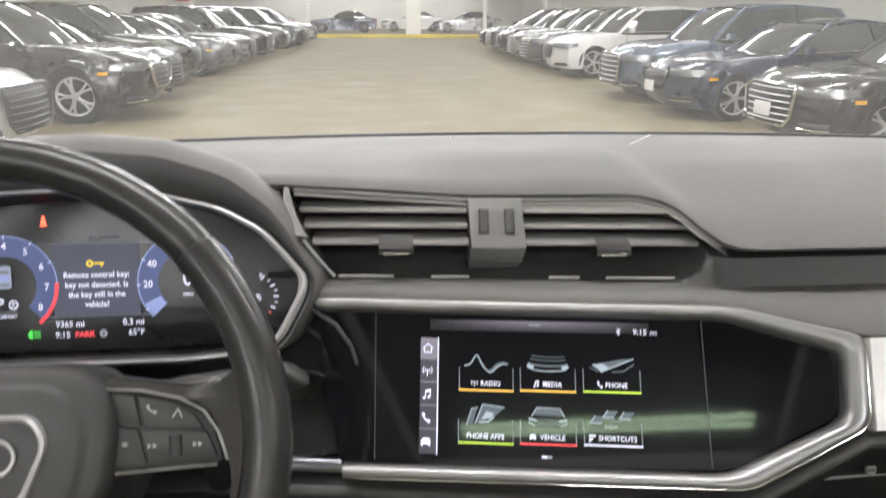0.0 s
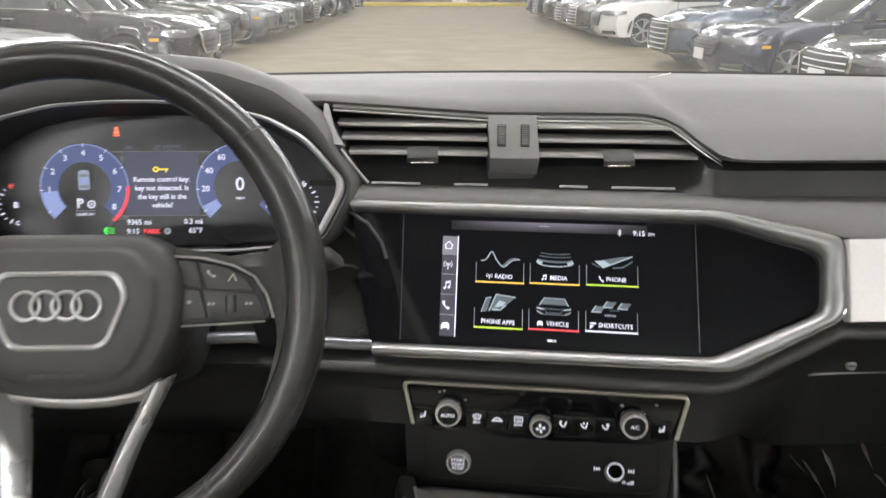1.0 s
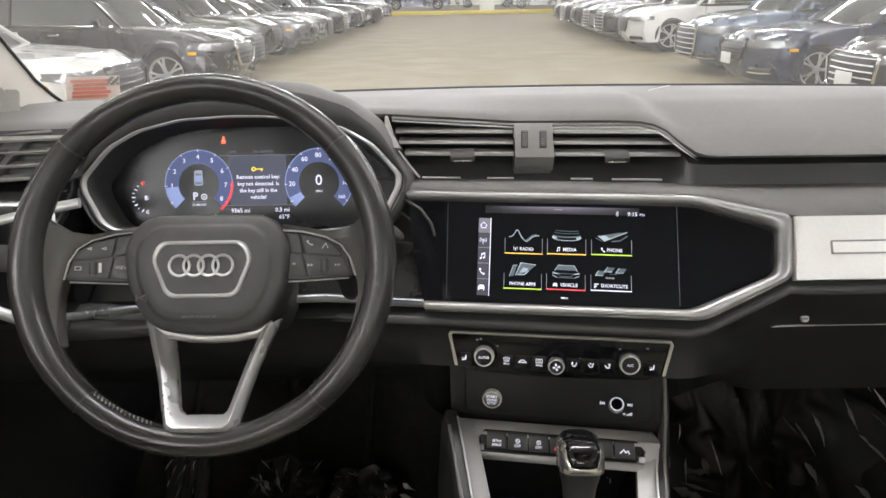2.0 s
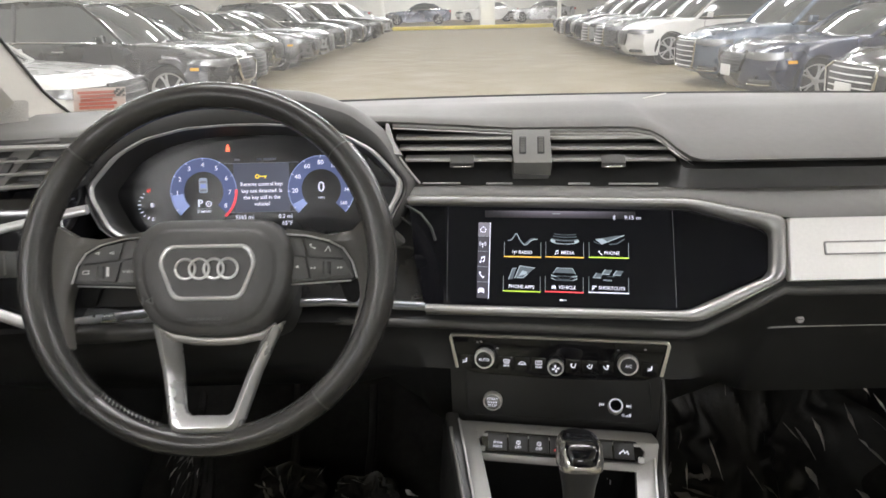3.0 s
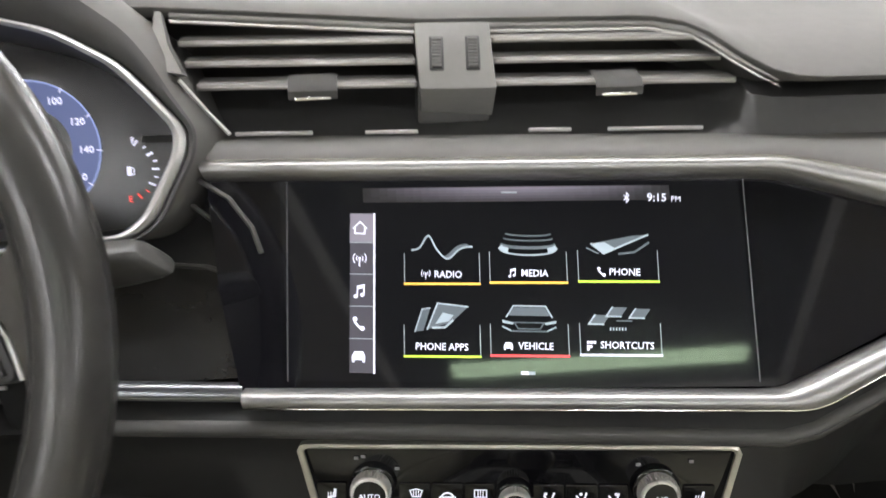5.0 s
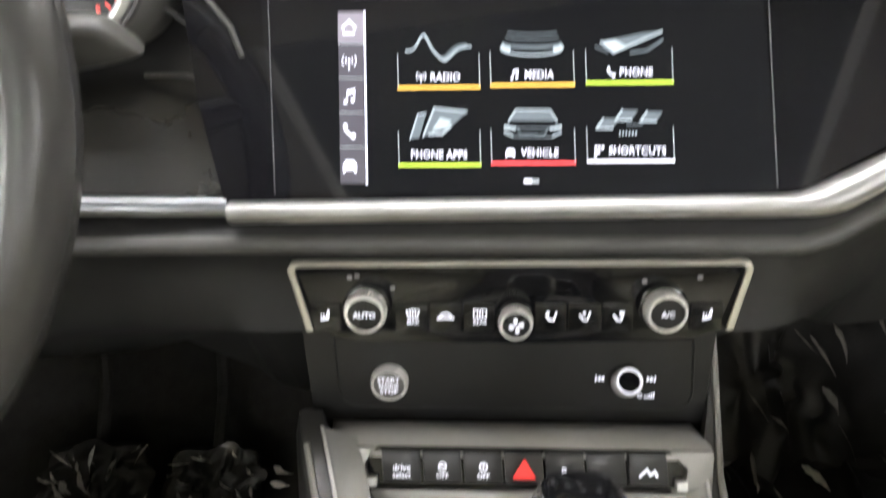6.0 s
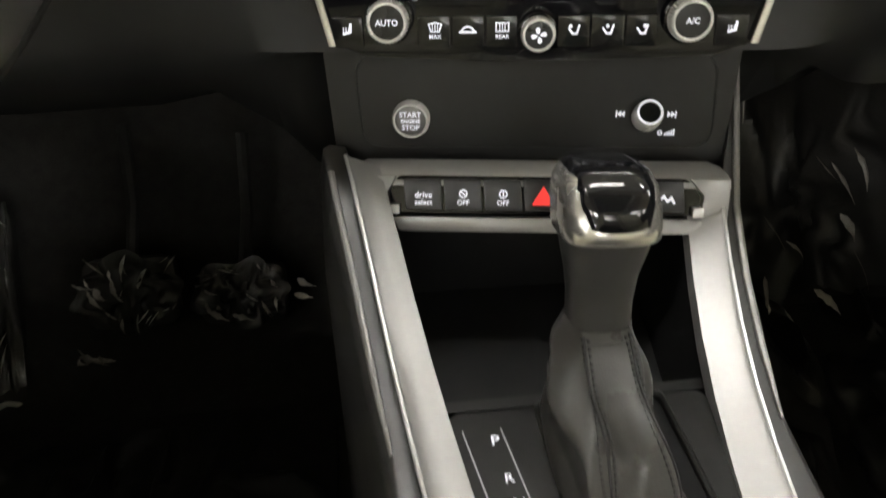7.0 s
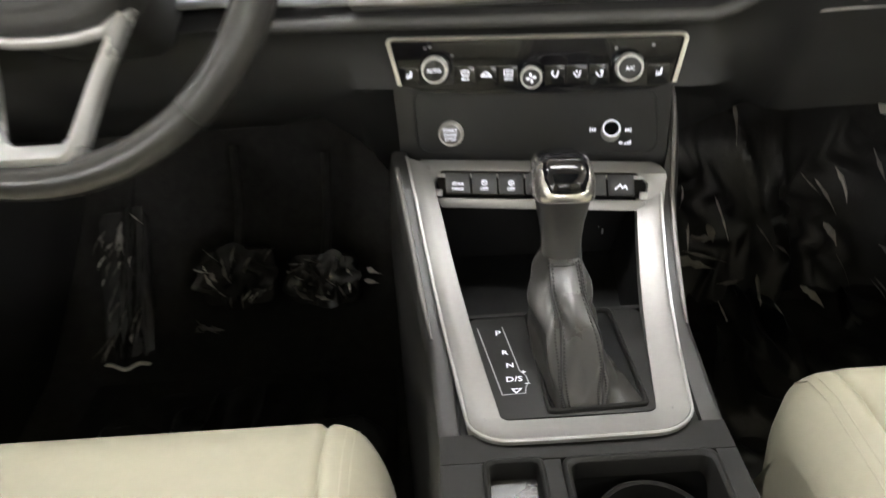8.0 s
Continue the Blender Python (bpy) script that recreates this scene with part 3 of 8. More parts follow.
    loft(bm, [[(-0.1935, 0.620, 1.1425), (-0.1895, 0.618, 1.1425), (-0.1895, 0.623, 1.1405), (-0.1930, 0.625, 1.1405)],
              [(-0.193, 0.600, 1.127), (-0.183, 0.595, 1.126), (-0.182, 0.601, 1.124), (-0.192, 0.606, 1.124)],
              [(-0.192, 0.583, 1.114), (-0.173, 0.577, 1.113), (-0.172, 0.585, 1.110), (-0.191, 0.590, 1.110)]])
    part("end_piece", bm, M_ENDP, v, "satin silver end piece", m=back, angle=50)
    bm = bmesh.new()
    tube(bm, [(-0.176, 0.580, 1.109), (-0.163, 0.582, 1.090), (-0.153, 0.584, 1.0765)], 0.0014, 6)
    part("end_line", bm, M_SATIN, v, m=back)
    for x0, x1 in ((-0.150, -0.105), (-0.075, -0.044), (0.020, 0.045), (0.066, 0.122)):
        bm = bmesh.new()
        y = 0.584 - 0.10 * ((x0 + x1) / 2 + 0.15)
        box(bm, (x1 - x0, 0.0016, 0.0022), ((x0 + x1) / 2, y, 1.0765), 0.0004, 1, turn=Matrix.Rotation(-0.10, 4, "Z"))
        part("lower_bright_line", bm, M_SATIN, v, "short bright line under the slats", m=back)
    # the vent by the driver's door
    w = thing("side_air_vent", pose(-0.60, 0.53, 1.12), "slatted air vent beside the driver's door", "air vent")
    back = pose(0.60, -0.53, -1.12)
    bm = bmesh.new()
    loft(bm, [[(-0.66, 0.545, 1.145), (-0.66, 0.60, 1.14), (-0.66, 0.60, 1.09), (-0.66, 0.515, 1.092)], [(-0.535, 0.55, 1.147), (-0.535, 0.61, 1.14), (-0.535, 0.61, 1.09), (-0.535, 0.525, 1.092)]])
    part("housing", bm, M_BLACK, w, m=back)
    for k in range(4):
        bm = bmesh.new()
        louvre(bm, -0.640 + 0.006 * k, -0.530, 0.522 - 0.006 * k, 0.538 - 0.006 * k, 1.139 - 0.0125 * k)
        part("slat", bm, M_SLAT, w, m=back)
        bm = bmesh.new()
        box(bm, (0.100, 0.0016, 0.0018), (-0.583 + 0.003 * k, 0.5290 - 0.006 * k, 1.1397 - 0.0125 * k), 0.0004, 1, turn=Matrix.Rotation(0.14, 4, "Z"))
        part("slat_edge", bm, M_SATIN2, w, m=back)
    S = Slope(0.523, -0.60, 1.118, 0.1, 0.6, -0.60, 1.118)
    blk = part("end_block", prism(bmesh.new(), [(-0.030, -0.019), (-0.006, -0.022), (0.030, 0.022), (0.006, 0.020)], -0.02, 0.003, 0.001), M_PAD, w, "grey end block", m=back @ S.m)
    bm = bmesh.new()
    prism(bm, filleted([(-0.011, -0.010), (-0.002, -0.010), (0.011, 0.012), (0.002, 0.012)], 0.002, 3), 0.003, 0.0055, 0.0006)
    part("thumbwheel", bm, M_BLACK, blk)
    sw = thing("light_switch", Slope(0.492, -0.63, 1.034, 0.0, 0.30, -0.625, 1.020).m, "grey light switch panel with a rocker and a lamp sign", "switch")
    bm = bmesh.new()
    prism(bm, filleted([(-0.05, -0.016), (0.034, -0.014), (0.034, 0.014), (-0.05, 0.018)], 0.002, 2), 0, 0.006, 0.001)
    part("switch_plate", bm, M_DARK, sw)
    bm = bmesh.new()
    box(bm, (0.0015, 0.022, 0.004), (0.022, 0, 0.006))
    part("switch_rib", bm, M_PAD, sw)
    bm = bmesh.new()
    band(bm, 0.008, 0.0, 0.0018, 0.0028, 0, 360, 0.0065, 16)
    for a in range(0, 360, 45):
        stroke(bm, arc(0.008, 0, 0.0035, a, a, 1)[:1] + arc(0.008, 0, 0.0046, a, a, 1)[:1], 0.0006, 0.0065)
    part("lamp_sign", bm, M_PRINT2, sw)


M_BLOCK = material("block_grey", (0.21, 0.206, 0.196), 0.5, var=0.06, scale=12, bump=0.15, bscale=1500, kind="grain")
M_FOOT = material("block_foot_grey", (0.085, 0.084, 0.080), 0.4, var=0.08, scale=12, bump=0.1, bscale=1500, kind="grain")
M_SATIN2 = material("grey_slat_edge", (0.46, 0.45, 0.43), 0.35, 0.6, var=0.05, scale=40)
M_PRINT2 = material("white_print", (0.62, 0.62, 0.60), 0.5, var=0.05)


# ---- display in the middle of the dashboard ----
def icon_wave(fill, edge, cx, cy, s, h):
    top = [(cx + s * (-1 + 2 * i / 28), cy + s * (0.46 * math.exp(-((i / 28 - 0.27) / 0.10) ** 2) - 0.36 * math.exp(-((i / 28 - 0.60) / 0.15) ** 2) + 0.14 * i / 28 - 0.06)) for i in range(29)]
    stroke(edge, top, s * 0.055, h + 0.0002)
    for k in range(16, 27):
        flat(fill, [top[k], top[k + 1], (top[k + 1][0] - s * 0.10, top[k + 1][1] + s * 0.10), (top[k][0] - s * 0.10, top[k][1] + s * 0.10)], h)


def icon_trays(fill, edge, cx, cy, s, h):
    bow = lambda w, dy, d, a: (cx + s * w * math.cos(a), cy + s * (dy + d * math.sin(a)))
    turn = steps(math.pi * 1.04, math.pi * 1.96, 16)
    for w, dy in ((0.74, 0.46), (0.80, 0.30)):
        stroke(fill, [bow(w, dy, 0.08, a) for a in turn], s * 0.045, h)
    stroke(fill, [bow(0.88, 0.10, 0.12, a) for a in turn], s * 0.10, h)
    stroke(edge, [bow(0.92, -0.06, 0.20, a) for a in turn], s * 0.05, h + 0.0002)
    for k in (0, 1):
        stroke(edge, [bow(0.90, 0.0, 0.15, a) for a in steps(math.pi * (1.04 + 0.74 * k), math.pi * (1.22 + 0.74 * k), 5)], s * 0.16, h + 0.0002)


def icon_phone_sheet(fill, edge, cx, cy, s, h):
    flat(fill, [(cx - s * 0.85, cy + s * 0.06), (cx - s * 0.45, cy - s * 0.24), (cx + s * 0.98, cy + s * 0.38), (cx + s * 0.45, cy + s * 0.34)], h)
    stroke(edge, [(cx - s * 0.85, cy + s * 0.06), (cx - s * 0.45, cy - s * 0.26), (cx + s * 0.98, cy + s * 0.38)], s * 0.06, h + 0.0002)
    flat(edge, [(cx - s * 0.45, cy - s * 0.24), (cx - s * 0.08, cy - s * 0.08), (cx - s * 0.42, cy + s * 0.12), (cx - s * 0.85, cy + s * 0.06)], h + 0.0002)
    stroke(fill, [(cx + s * 0.05, cy - s * 0.26), (cx + s * 0.55, cy - s * 0.20), (cx + s, cy + s * 0.12)], s * 0.07, h)
    stroke(fill, [(cx - s, cy - s * 0.08), (cx - s * 0.62, cy - s * 0.26)], s * 0.05, h)


def icon_cards(fill, edge, cx, cy, s, h):
    flat(fill, [(cx - s * 0.88, cy - s * 0.38), (cx - s * 0.66, cy + s * 0.36), (cx - s * 0.40, cy + s * 0.40), (cx - s * 0.60, cy - s * 0.34)], h)
    stroke(edge, [(cx - s * 0.88, cy - s * 0.38), (cx - s * 0.66, cy + s * 0.36), (cx - s * 0.40, cy + s * 0.40)], s * 0.04, h + 0.0002)
    flat(fill, [(cx - s * 0.48, cy - s * 0.30), (cx - s * 0.16, cy + s * 0.56), (cx + s * 0.84, cy + s * 0.46), (cx + s * 0.30, cy - s * 0.06)], h + 0.0001)
    stroke(edge, [(cx - s * 0.48, cy - s * 0.30), (cx - s * 0.16, cy + s * 0.56), (cx + s * 0.84, cy + s * 0.46)], s * 0.05, h + 0.0003)
    flat(edge, [(cx - s * 0.22, cy - s * 0.12), (cx + s * 0.02, cy + s * 0.26), (cx + s * 0.38, cy + s * 0.18), (cx + s * 0.22, cy - s * 0.02)], h + 0.0003)
    stroke(edge, [(cx - s * 0.30, cy - s * 0.24), (cx + s * 0.10, cy - s * 0.22), (cx + s * 0.36, cy + s * 0.02)], s * 0.07, h + 0.0003)


def icon_car(fill, edge, cx, cy, s, h):
    flat(fill, [(cx - s * 0.50, cy + s * 0.40), (cx + s * 0.50, cy + s * 0.40), (cx + s * 0.68, cy + s * 0.12), (cx - s * 0.68, cy + s * 0.12)], h)
    stroke(edge, [(cx - s * 0.74, cy + s * 0.08), (cx - s * 0.52, cy + s * 0.44), (cx + s * 0.52, cy + s * 0.44), (cx + s * 0.74, cy + s * 0.08)], s * 0.045, h + 0.0002)
    for q in (-1, 1):
        flat(edge, [(cx + q * s * 0.88, cy - s * 0.02), (cx + q * s * 0.50, cy - s * 0.10), (cx + q * s * 0.52, cy - s * 0.17), (cx + q * s * 0.86, cy - s * 0.12)], h + 0.0002)
        stroke(edge, [(cx + q * s * 0.86, cy - s * 0.24), (cx + q * s * 0.60, cy - s * 0.36)], s * 0.05, h + 0.0002)
    stroke(fill, [(cx - s * 0.48, cy - s * 0.10), (cx - s * 0.36, cy - s * 0.30), (cx + s * 0.36, cy - s * 0.30), (cx + s * 0.48, cy - s * 0.10)], s * 0.04, h, True)
    stroke(fill, [(cx - s * 0.60, cy - s * 0.38), (cx + s * 0.60, cy - s * 0.38)], s * 0.05, h)


def icon_chips(fill, edge, cx, cy, s, h):
    for k, (dx, dy) in enumerate(((-0.66, -0.04), (-0.10, 0.22), (0.04, -0.22), (0.64, 0.18))):
        q = [(cx + s * (dx + a * 0.24 + b * 0.10), cy + s * (dy + b * 0.15)) for a, b in ((-1, -1), (1, -1), (1, 1), (-1, 1))]
        if k == 2:
            for i in range(6):
                stroke(edge, [(q[0][0] + (q[1][0] - q[0][0]) * i / 5, q[0][1]), (q[0][0] + (q[1][0] - q[0][0]) * i / 5, q[0][1] + s * 0.07)], s * 0.05, h)
            stroke(fill, q[2:] , s * 0.04, h)
        else:
            flat(fill, q, h)
            stroke(edge, [q[3], q[0], q[1]], s * 0.05, h + 0.0002)


def small_icon(bm, kind, cx, cy, s, h):
    if kind == "house":
        stroke(bm, [(cx - s, cy), (cx, cy + s * 0.95), (cx + s, cy), (cx + s * 0.75, cy), (cx + s * 0.75, cy - s * 0.85), (cx - s * 0.75, cy - s * 0.85), (cx - s * 0.75, cy)], s * 0.2, h, True)
    elif kind == "mast":
        stroke(bm, [(cx, cy + s * 0.2), (cx, cy - s)], s * 0.2, h)
        for r in (0.5, 1.0):
            stroke(bm, arc(cx, cy + s * 0.2, s * r, -42, 42, 8), s * 0.15, h)
            stroke(bm, arc(cx, cy + s * 0.2, s * r, 138, 222, 8), s * 0.15, h)
        flat(bm, arc(cx, cy + s * 0.2, s * 0.20, 0, 330, 11), h)
    elif kind == "note":
        flat(bm, arc(cx - s * 0.55, cy - s * 0.75, s * 0.30, 0, 330, 11), h)
        flat(bm, arc(cx + s * 0.45, cy - s * 0.50, s * 0.30, 0, 330, 11), h)
        stroke(bm, [(cx - s * 0.30, cy - s * 0.7), (cx - s * 0.30, cy + s * 0.75), (cx + s * 0.7, cy + s), (cx + s * 0.7, cy - s * 0.45)], s * 0.2, h)
        stroke(bm, [(cx - s * 0.30, cy + s * 0.5), (cx + s * 0.7, cy + s * 0.75)], s * 0.3, h)
    elif kind == "receiver":
        stroke(bm, [(cx - s * 0.7, cy + s * 0.9), (cx - s * 0.6, cy + s * 0.2), (cx, cy - s * 0.45), (cx + s * 0.7, cy - s * 0.75)], s * 0.32, h)
        flat(bm, arc(cx - s * 0.62, cy + s * 0.70, s * 0.36, 0, 330, 9), h)
        flat(bm, arc(cx + s * 0.52, cy - s * 0.68, s * 0.36, 0, 330, 9), h)
    elif kind == "car":
        flat(bm, [(cx - s, cy - s * 0.55), (cx + s, cy - s * 0.55), (cx + s, cy + s * 0.1), (cx + s * 0.62, cy + s * 0.75), (cx - s * 0.62, cy + s * 0.75), (cx - s, cy + s * 0.1)], h)
        flat(bm, [(cx - s * 0.95, cy - s * 0.9), (cx - s * 0.6, cy - s * 0.9), (cx - s * 0.6, cy - s * 0.5), (cx - s * 0.95, cy - s * 0.5)], h)
        flat(bm, [(cx + s * 0.6, cy - s * 0.9), (cx + s * 0.95, cy - s * 0.9), (cx + s * 0.95, cy - s * 0.5), (cx + s * 0.6, cy - s * 0.5)], h)
    elif kind == "grid":
        for a, b in ((-0.7, 0.6), (0.0, 0.6), (0.7, 0.6), (-0.7, -0.3), (-0.1, -0.3), (-0.7, -0.9)):
            flat(bm, [(cx + s * (a - 0.28), cy + s * (b - 0.28)), (cx + s * (a + 0.28), cy + s * (b - 0.28)), (cx + s * (a + 0.28), cy + s * (b + 0.28)), (cx + s * (a - 0.28), cy + s * (b + 0.28))], h)
    elif kind == "blue":
        stroke(bm, [(cx - s * 0.5, cy + s * 0.5), (cx + s * 0.45, cy - s * 0.45), (cx, cy - s), (cx, cy + s), (cx + s * 0.45, cy + s * 0.45), (cx - s * 0.5, cy - s * 0.5)], s * 0.2, h)
    return bm


DISPLAY = Slope(0.4999, -0.085, 0.9711, -0.1777, 0.6, 0.0, 1.008)
TRIM = Slope(0.4937, -0.0856, 0.9711, -0.1982, 0.6, 0.0, 1.008)


def build_display():
    S = DISPLAY
    d = thing("infotainment_display", S.m, "wide black touch display in a satin silver frame, switched on", "display")
    p = S.uv
    glass = [p(-0.166, 1.058), p(0.140, 1.066), p(0.226, 1.0475), p(0.221, 1.002), p(0.134, 0.963), p(-0.150, 0.955), p(-0.160, 1.00)]
    part("glass_panel", prism(bmesh.new(), glass, -0.012, 0.0), M_SCREEN, d, "gloss black glass")
    part("screen_panel", flat(bmesh.new(), [p(-0.1235, 0.9600), p(0.1235, 0.9630), p(0.1240, 1.0600), p(-0.1245, 1.0560)], 0.0003), M_LCD, d, "dark lit screen")
    # satin frame: over the top, down the passenger's side and back below
    T = TRIM
    q = T.uv
    o = [q(-0.169, 1.0665), q(0.145, 1.0725), q(0.239, 1.0580), q(0.233, 1.0005), q(0.146, 0.9575), q(-0.148, 0.9485)]
    i = [q(-0.166, 1.0565), q(0.141, 1.0630), q(0.2215, 1.0455), q(0.2165, 1.0035), q(0.131, 0.9665), q(-0.148, 0.9585)]

    def soften(c):
        out = [c[0]]
        for k in range(1, len(c) - 1):
            a, b, e = Vector(c[k - 1]), Vector(c[k]), Vector(c[k + 1])
            for t in steps(0, 1, 5):
                u, w = b + (a - b).normalized() * 0.011, b + (e - b).normalized() * 0.011
                out.append(tuple(u * (1 - t) ** 2 + b * 2 * t * (1 - t) + w * t * t))
        return out + [c[-1]]

    bm = bmesh.new()
    rings = []
    for a, b in zip(soften(o), soften(i)):
        a, b = Vector(a), Vector(b)
        c = (a + b) / 2
        rings.append([(*a, -0.014)] + [(*(a + (b - a) * f), h) for f, h in ((0.0, -0.0020), (0.05, 0.0002), (0.14, 0.0020), (0.28, 0.0032), (0.44, 0.0036), (0.60, 0.0032), (0.76, 0.0018), (0.88, -0.0004), (0.96, -0.0028), (1.0, -0.0050))] + [(*b, -0.014)])
    loft(bm, rings)
    part("display_frame", bm, M_DFRAME, d, "satin silver frame", m=S.i @ T.m, angle=28)
    for f, h in ((0.06, 0.0010),):
        bm = bmesh.new()
        tube(bm, [(*(Vector(a) * (1 - f) + Vector(b) * f), h) for a, b in zip(soften(o), soften(i))], 0.0005, 6)
        part("frame_edge", bm, M_CHROME, d, "fine bright edge of the frame", m=S.i @ T.m)
    for x, z0, z1 in ((-0.1215, 0.960, 1.057), (0.1255, 0.965, 1.061)):
        bm = bmesh.new()
        stroke(bm, [p(x - 0.0025, z0), p(x + 0.0015, z1)], 0.0007, 0.0006)
        part("glass_joint", bm, M_JOINT, d, "fine joint in the glass")
    H = 0.0009
    # bar of menu signs
    bm = bmesh.new()
    flat(bm, [p(-0.0905, 0.9645), p(-0.0775, 0.9645), p(-0.0725, 1.0395), p(-0.0855, 1.0395)], H)
    bar = part("menu_bar", bm, M_BARG, d, "dim violet menu bar")
    bm = bmesh.new()
    flat(bm, [p(-0.0866, 1.0260), p(-0.0731, 1.0260), p(-0.0725, 1.0395), p(-0.0855, 1.0395)], H + 0.0002)
    part("lit_cell", bm, M_BAR_LIT, bar)
    for z in (1.0256, 1.0105, 0.9954, 0.9803):
        bm = bmesh.new()
        a = -0.0725 - 0.005 * (1.0395 - z) / 0.075
        stroke(bm, [p(a - 0.0130, z), p(a, z)], 0.0004, H + 0.0003)
        part("cell_line", bm, M_GREY_GLOW, bar)
    bm = bmesh.new()
    stroke(bm, [p(-0.0772, 0.9645), p(-0.0722, 1.0395)], 0.0009, H + 0.0003)
    part("bar_edge", bm, M_WHITE_GLOW, bar)
    for k, kind in enumerate(("house", "mast", "note", "receiver", "car")):
        z = 1.0325 - 0.0151 * k
        bm = bmesh.new()
        c = p(-0.0805 - 0.0045 * (k / 4), z)
        small_icon(bm, kind, c[0], c[1], 0.0036, H + 0.0006)
        part("menu_sign", bm, M_WHITE_GLOW, bar)
    # header
    cells = {}
    for k in range(5):
        for j in range(36):
            x0, x1 = -0.078 + 0.0046 * j, -0.078 + 0.0046 * (j + 1)
            level = (0.60, 0.46, 0.33, 0.21, 0.11)[k] * math.sin(math.pi * (j + 0.5) / 36) ** 1.2
            z = 1.0520 - 0.0014 * k
            f = lambda x: 0.0026 * (x + 0.068) / 0.148
            flat(cells.setdefault(int(level * 36), bmesh.new()), [p(x0, z + f(x0)), p(x1, z + f(x1)), p(x1, z - 0.0014 + f(x1)), p(x0, z - 0.0014 + f(x0))], H)
    for k, bm in cells.items():
        tagged(part("header_band", bm, M_HEADS[k], d, "faint lilac band of the header"), kind="stuff")
    bm = bmesh.new()
    stroke(bm, [p(-0.002, 1.0505), p(0.006, 1.0505)], 0.0008, H + 0.0004)
    part("header_mark", bm, M_GREY_GLOW, d)
    for a, b in ((0.001, 0.004), (0.0050, 0.0075)):
        bm = bmesh.new()
        stroke(bm, [p(a, 0.9662), p(b, 0.9662)], 0.0017, H + 0.0004)
        part("page_mark", bm, M_WHITE_GLOW if a < 0.002 else M_GREY_GLOW, d)
    c = p(0.0805, 1.0485)
    lettering("9:15", 0.0062, M_WHITE_GLOW, d, c[0], c[1], H + 0.0004, name="clock_lettering", bold=0.00006)
    c = p(0.0905, 1.0480)
    lettering("PM", 0.0042, M_WHITE_GLOW, d, c[0], c[1], H + 0.0004, name="clock_lettering")
    c = p(0.0645, 1.0485)
    part("wireless_sign", small_icon(bmesh.new(), "blue", c[0], c[1], 0.0027, H + 0.0004), M_WHITE_GLOW, d)
    tiles = (("RADIO", "mast", icon_wave, M_AMBER_GLOW), ("MEDIA", "note", icon_trays, M_AMBER_GLOW), ("PHONE", "receiver", icon_phone_sheet, M_LIME_GLOW),
             ("PHONE APPS", "", icon_cards, M_LIME_GLOW), ("VEHICLE", "car", icon_car, M_RED_GLOW), ("SHORTCUTS", "grid", icon_chips, M_WHITE_GLOW))
    for k, (word, sign, pic, mat) in enumerate(tiles):
        col, row = k % 3, k // 3
        x0 = (-0.0580, -0.0120, 0.0350)[col] - 0.0025 * row
        x1 = (-0.0175, 0.0290, 0.0770)[col] - 0.0025 * row
        z0 = 1.0063 + 0.0012 * col - 0.0337 * row
        bm = bmesh.new()
        stroke(bm, [p(x0 + 0.0008, z0 + 0.0145), p(x0, z0), p(x1, z0 + 0.0005), p(x1 + 0.0008, z0 + 0.0150)], 0.0004, H)
        tile = part("menu_tile", bm, M_GREY_GLOW, d)
        bm = bmesh.new()
        stroke(bm, [p(x0, z0), p(x1, z0 + 0.0005)], 0.0012, H + 0.0003)
        part("tile_underline", bm, mat, tile)
        fill, edge = bmesh.new(), bmesh.new()
        c = p((x0 + x1) / 2 + 0.001, z0 + 0.0160)
        pic(fill, edge, c[0], c[1] + 0.001, 0.0165, H + 0.0003)
        part("tile_picture", fill, M_PIC, tile)
        part("tile_picture_edge", edge, M_PICEDGE, tile)
        c = p((x0 + x1) / 2 + (0.0035 if sign else 0), z0 + 0.0046)
        lettering(word, 0.0053, M_WHITE_GLOW, tile, c[0], c[1], H + 0.0004, bold=0.00005, squash=0.94)
        if sign:
            c = p((x0 + x1) / 2 - (0.0085 if len(word) < 6 else 0.0150 if len(word) > 7 else 0.0110), z0 + 0.0046)
            part("tile_sign", small_icon(bmesh.new(), sign, c[0], c[1], 0.0024, H + 0.0004), M_WHITE_GLOW, tile)


M_JOINT = material("glass_joint", (0.10, 0.10, 0.11), 0.3, var=0.05)
M_BARG = M_BAR_GLOW
M_HEADS = [material("screen_header", (0.30 * s / 36, 0.27 * s / 36, 0.34 * s / 36), glow=0.5) for s in range(1, 23)]
M_PIC = material("screen_picture", (0.085, 0.105, 0.12), glow=0.6)
M_PICEDGE = material("screen_picture_edge", (0.34, 0.40, 0.44), glow=0.6)
M_DFRAME = material("anodised_frame", (0.37, 0.37, 0.365), 0.38, 0.9, var=0.04, scale=30, bump=0.015, bscale=900, kind="brushed")


# ---- instrument cluster ----
CLUSTER = Slope(0.6166, -0.3556, 1.0853, 0.0, 0.3, -0.352, 1.080)
BEZEL = Slope(0.5593, -0.3611, 1.0765, 0.0, 0.35, -0.352, 1.080)


